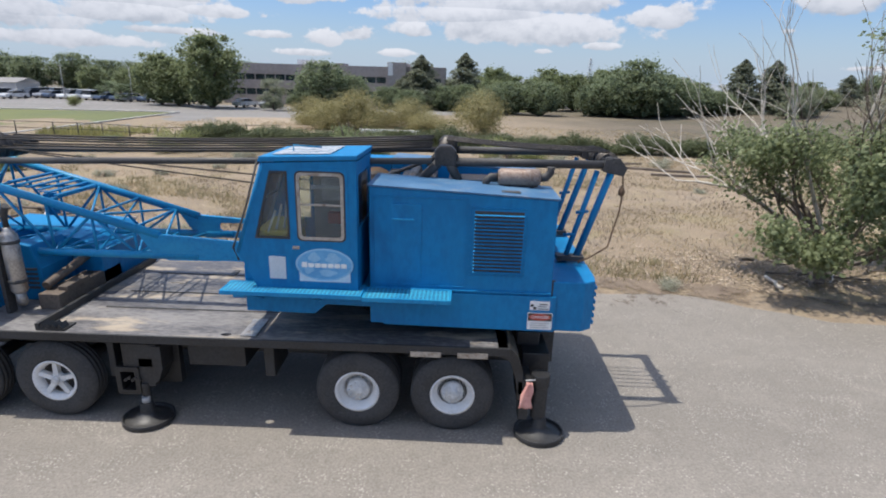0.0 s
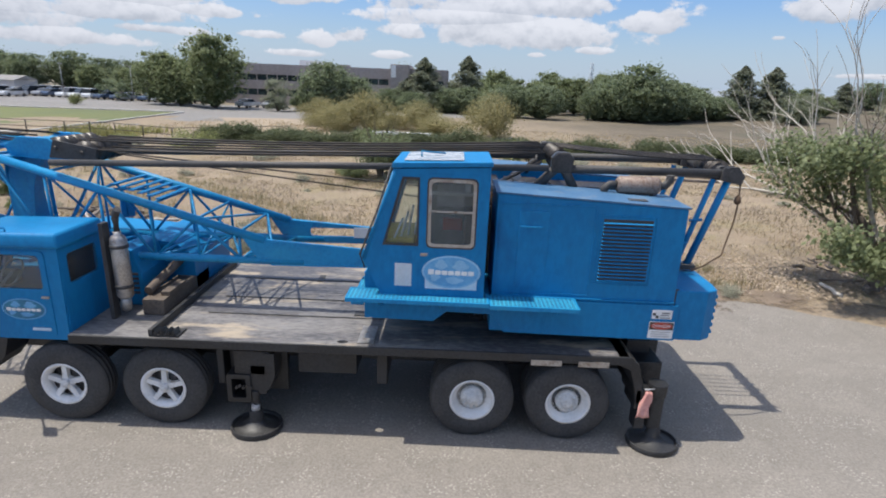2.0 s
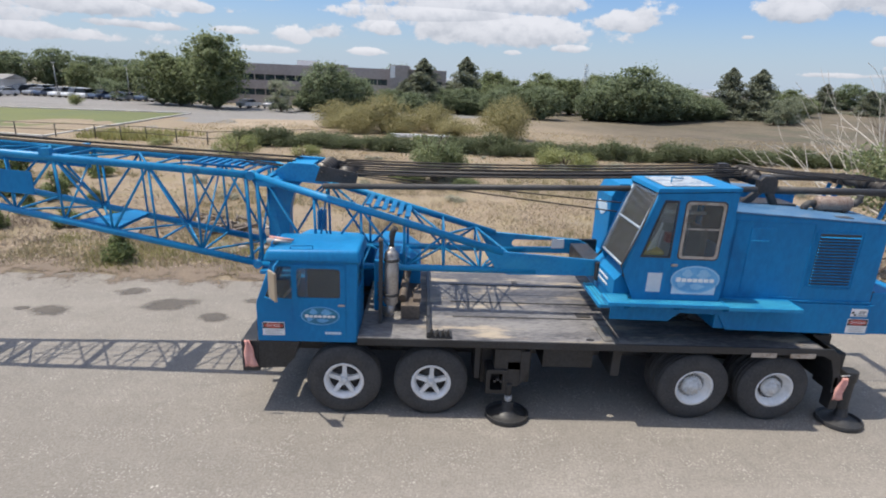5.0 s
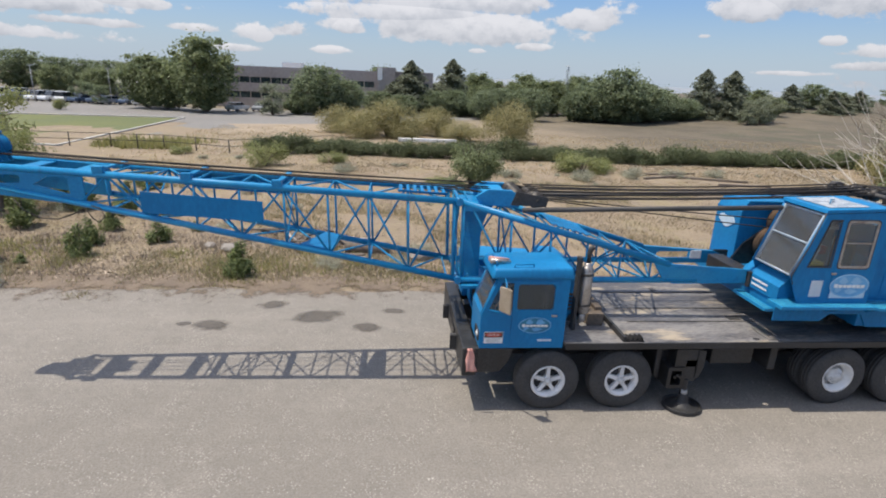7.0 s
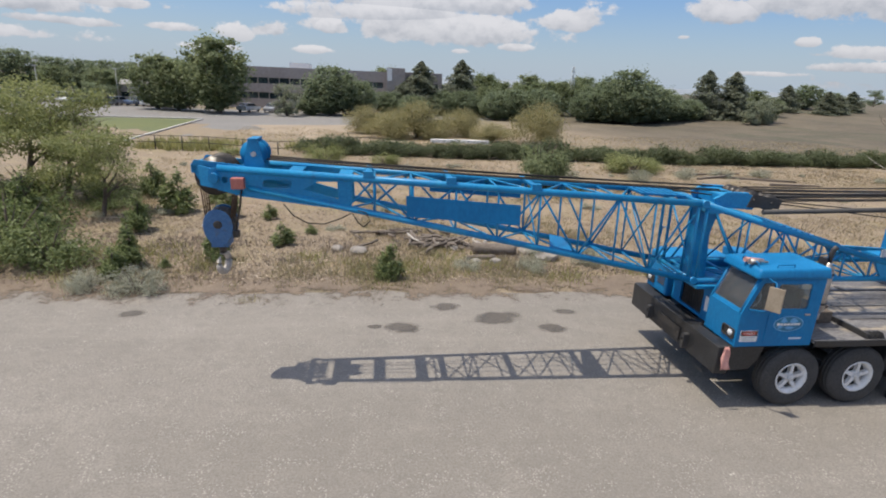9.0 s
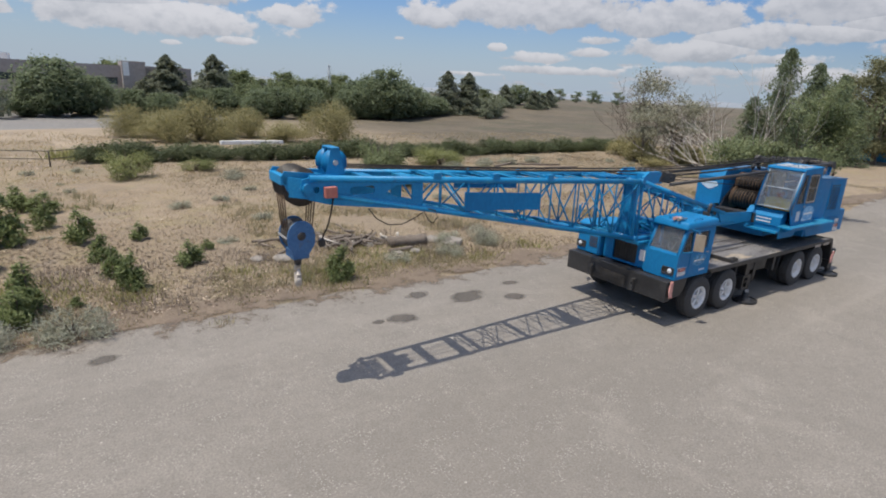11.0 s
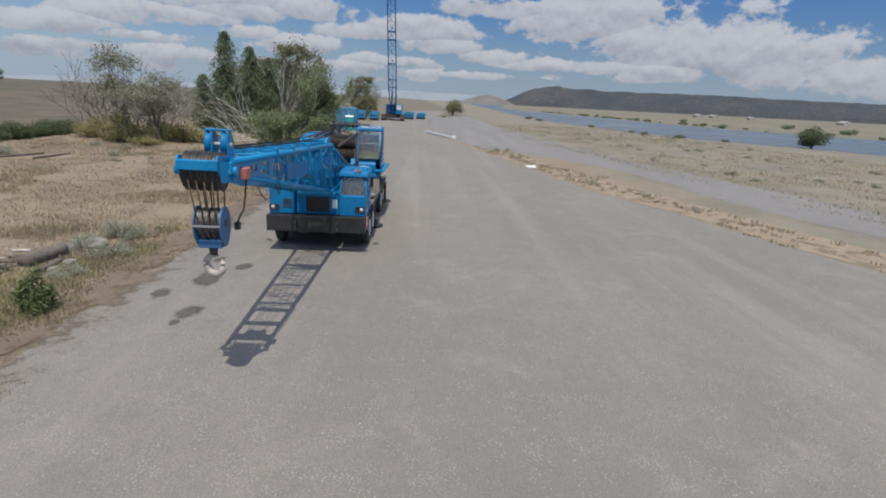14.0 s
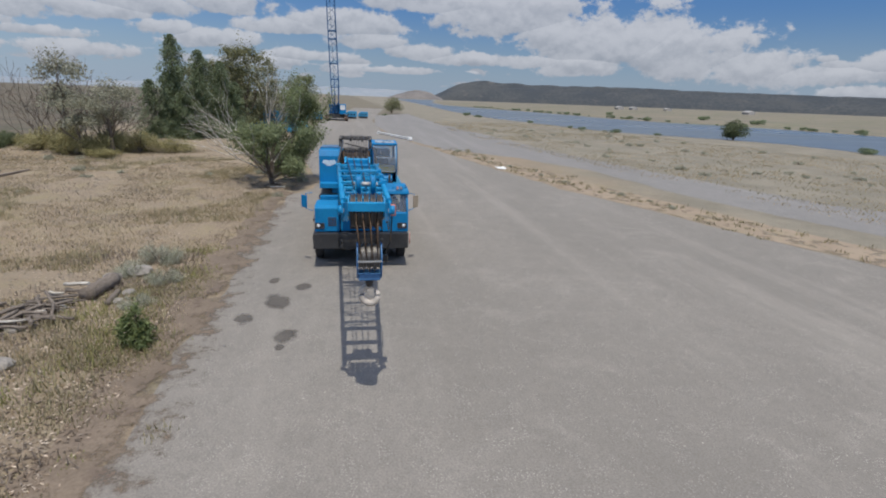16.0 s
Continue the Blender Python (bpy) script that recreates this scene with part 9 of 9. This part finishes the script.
container(65.2, 10.4, 6.1, 3.0, 3.3, 0.05, "blue corrugated shipping container at the yard's end")
container(66.0, 14.0, 6.1, 2.6, 3.2, 0.0, "blue corrugated container behind the tree")
container(66.5, 17.2, 6.1, 2.9, 3.7, 0.02, "tall blue corrugated container behind the tree")
container(66.2, 20.2, 6.1, 2.5, 2.6, 0.0, "low blue container under the evergreens")
toilet = thing("portable_toilet", "teal plastic portable toilet with white roof", "portable toilet", at=(59.5, 9.3, 0.0))
bm = B()
box(bm, (-0.55, -0.55, 0), (0.55, 0.55, 2.1))
part("cabin", bm, TEAL, toilet, bevel=0.04)
bm = B()
plate(bm, [(-0.6, 2.1), (0.6, 2.1), (0.45, 2.32), (-0.45, 2.32)], (), -0.6, 0.6, "y")
part("roof", bm, WHITE, toilet, bevel=0.03)
bm = B()
box(bm, (-0.575, -0.35, 0.15), (-0.552, 0.35, 1.95))
part("door", bm, TEAL, toilet, bevel=0.01)
part("vent_pipe", tube(B(), (0.4, 0.4, 2.2), (0.4, 0.4, 2.7), 0.06, 8), SEAT, toilet)


def machine(x, y, length, h, label):
    c = thing("machine_body", label, "machinery", "blue machinery", at=(x, y, 0.0))
    bm = B()
    plate(bm, [(-length / 2, 0.5), (length / 2, 0.5), (length / 2, h * 0.7), (length * 0.2, h), (-length / 2, h)], (), -1.2, 1.2, "x")
    part("housing", bm, CONT, c, bevel=0.04)
    bm = B()
    box(bm, (-1.0, -length * 0.45, 0), (1.0, length * 0.45, 0.5))
    part("skid", bm, BLACK, c)
    for k in range(3):
        bm = B()
        box(bm, (-1.22, -length * 0.35 + length * 0.25 * k, 0.9), (-1.201, -length * 0.2 + length * 0.25 * k, h * 0.65))
        part("panel", bm, DARK_GLASS, c)
    return c


machine(102, 12.4, 2.6, 2.1, "low blue machine body behind the yard")
machine(103, 9.2, 2.2, 2.0, "low blue machine body behind the yard")
machine(120, 1.6, 3.0, 1.9, "blue crane part lying beside the tall crane")
machine(124, -1.6, 2.6, 1.7, "blue crane part lying beside the tall crane")

# the tall crawler crane
TX, TY = 108.0, 5.0
crawler = thing("crawler_crane", "tall dark-blue lattice crawler crane standing far down the yard", "crane", at=(TX, TY, 0.0))
crawler.scale = (1.15, 1.15, 1.15)
for y in (-2.3, 1.5):
    bm = B()
    plate(bm, rect(-3.3, 0.0, 3.3, 1.05, 0.5, 5), (), y, y + 0.8, "y")
    track = part("crawler_track", bm, surface("rusty_track", (0.09, 0.06, 0.045), (0.16, 0.11, 0.085), 0.9, 0.2, 2, 20, 0.01), crawler, "rusty brown crawler track", 0.03)
    for k in range(16):
        bm = B()
        box(bm, (-3.2 + 0.4 * k, y - 0.04, 1.04), (-2.95 + 0.4 * k, y + 0.84, 1.12))
        part("track_shoe", bm, GREASE, track)
bm = B()
box(bm, (-1.6, -1.5, 0.5), (1.6, 1.5, 1.3))
part("car_body", bm, BLACK, crawler, bevel=0.05)
DBLUE = surface("dark_boom_blue", (0.01, 0.075, 0.20), (0.018, 0.11, 0.27), 0.5, 0, 1, 8, 0.0)
bm = B()
box(bm, (-0.6, -1.6, 1.35), (4.4, 1.6, 3.2))
part("house", bm, DBLUE, crawler, "dark blue machinery house", 0.06)
bm = B()
box(bm, (-2.3, -1.9, 1.35), (-0.6, -0.6, 3.3))
opc = part("cab", bm, BLUE, crawler, bevel=0.05)
# near-white lens material puts a reflection into the pane's colour
bm = B()
box(bm, (-2.32, -1.75, 2.2), (-2.301, -0.75, 3.1))
part("cab_window", bm, LAMP, opc, "cab window with a bright reflection in its colour")
bm = B()
box(bm, (4.4, -1.7, 1.3), (5.4, 1.7, 2.9))
part("counterweight", bm, DBLUE, crawler, bevel=0.08)
boom_t = part("boom", tube(B(), (-1.6, -0.8, 1.6), (-1.6, 0.8, 1.6), 0.12, 8), DBLUE, crawler, "tall upright dark-blue lattice boom")
HALF, TOP = 0.78, 46.0


def column(z):
    w = HALF * min(1.0, 0.25 + max(z - 1.6, 0) / 5.0)
    lean = -1.6 - 0.02 * z
    return [Vector((lean + sx * w, 0.035 * z + sy * w, z)) for sx, sy in ((-1, -1), (1, -1), (1, 1), (-1, 1))]


zs = [1.6, 4.2] + [6.6 + 1.52 * k for k in range(27)]
for k in range(4):
    bm = B()
    pipe(bm, [column(z)[k] for z in zs], 0.075, 6)
    part("chord", bm, DBLUE, boom_t)
for i, (a, b) in enumerate(zip(zs, zs[1:])):
    ca, cb = column(a), column(b)
    for k in range(4):
        j = (k + 1) % 4
        p, q = (ca[k], cb[j]) if (i + k) % 2 else (ca[j], cb[k])
        part("brace", tube(B(), p, q, 0.04, 5), DBLUE, boom_t)
        if i % 6 in (2, 3) or i == 5:
            part("joint_bar", tube(B(), ca[k], ca[j], 0.09, 6), DBLUE, boom_t)
for y in (-0.4, 0.4):
    part("backstay", tube(B(), (4.2, y, 3.2), (0.2, y, 8.5), 0.05, 6), BLACK, crawler)
    part("pendant", tube(B(), (0.2, y, 8.5), (-2.6, y + 1.5, 44), 0.03, 5), BLACK, crawler)
    part("mast_leg", tube(B(), (-1.0, y, 1.6), (0.2, y, 8.5), 0.09, 6), DBLUE, crawler)

# white barrier pole and crumpled sheet
barrier = thing("barrier_beam", "long white beam lying across the yard's edge", "barrier", at=(0, 0, 0.0))
bm = B()
d = Vector((50.3 - 63.5, -6.6 + 2.6, 0))
m = Matrix.Translation((63.5, -2.6, 0.0)) @ Matrix.Rotation(math.atan2(d.y, d.x), 4, "Z")
box(bm, (0, -0.14, 0.12), (d.length, 0.14, 0.36), m)
part("beam", bm, WHITE, barrier, bevel=0.02)
for u in (0.4, d.length - 0.5):
    bm = B()
    box(bm, (u - 0.3, -0.3, 0), (u + 0.3, 0.3, 0.12 if u < 1 else 0.5), m)
    part("block", bm, WHITE, barrier, bevel=0.02)
bm = B()
n = 9
grid = [[bm.verts.new((20.7 + 1.1 * (i / n - 0.5) * 1.2, -11.7 + 0.8 * (j / n - 0.5), 0.005 + 0.26 * abs(noise.noise(Vector((i * 0.5, j * 0.5, 3.3)))) * (1 - abs(2 * i / n - 1) ** 2))) for i in range(n + 1)] for j in range(n + 1)]
for j in range(n):
    for i in range(n):
        bm.faces.new((grid[j][i], grid[j][i + 1], grid[j + 1][i + 1], grid[j + 1][i]))
tagged(part("crumpled_sheet", bm, WHITE, None, smooth=True), "crumpled white plastic sheet lying on gravel", "plastic sheet")

# fountain jet in the far pond
rng = np.random.default_rng(91)
n = 1200
z = 10.4 * rng.random(n) ** 0.8
r = (0.14 + 0.04 * (10.4 - z)) * rng.normal(size=(2, n))
pts = np.stack([26.5 + r[0], 106.3 + r[1], z], 1)
SPRAY = leafy("white_spray", (0.55, 0.58, 0.6), (0.7, 0.72, 0.74), 0.5)
jet = thing("fountain", "thin white fountain jet in front of far trees", "fountain", me=leaves_mesh("fountain", pts, np.full(n, 0.22), SPRAY, rng, 0.5, 0.5))
# low sheds and houses across the river
for x, y, w, h in ((620, -330, 9, 4), (660, -420, 8, 3.5), (640, -360, 9, 4), (530, -440, 11, 4), (580, -480, 12, 4)):
    bm = B()
    box(bm, (-w / 2, -4, 0), (w / 2, 4, h * 0.6))
    plate(bm, [(-4.6, h * 0.6), (4.6, h * 0.6), (0, h)], (), -w / 2, w / 2, "x")
    ob = part("farmhouse", bm, surface("farm_wall", (0.3, 0.28, 0.26), (0.42, 0.4, 0.37), 0.9, 0, 0.3, 3, 0.0), None)
    ob.location = (x, y, 0)
    tagged(ob, "small farm building across the river", "building", "farm buildings across the river")
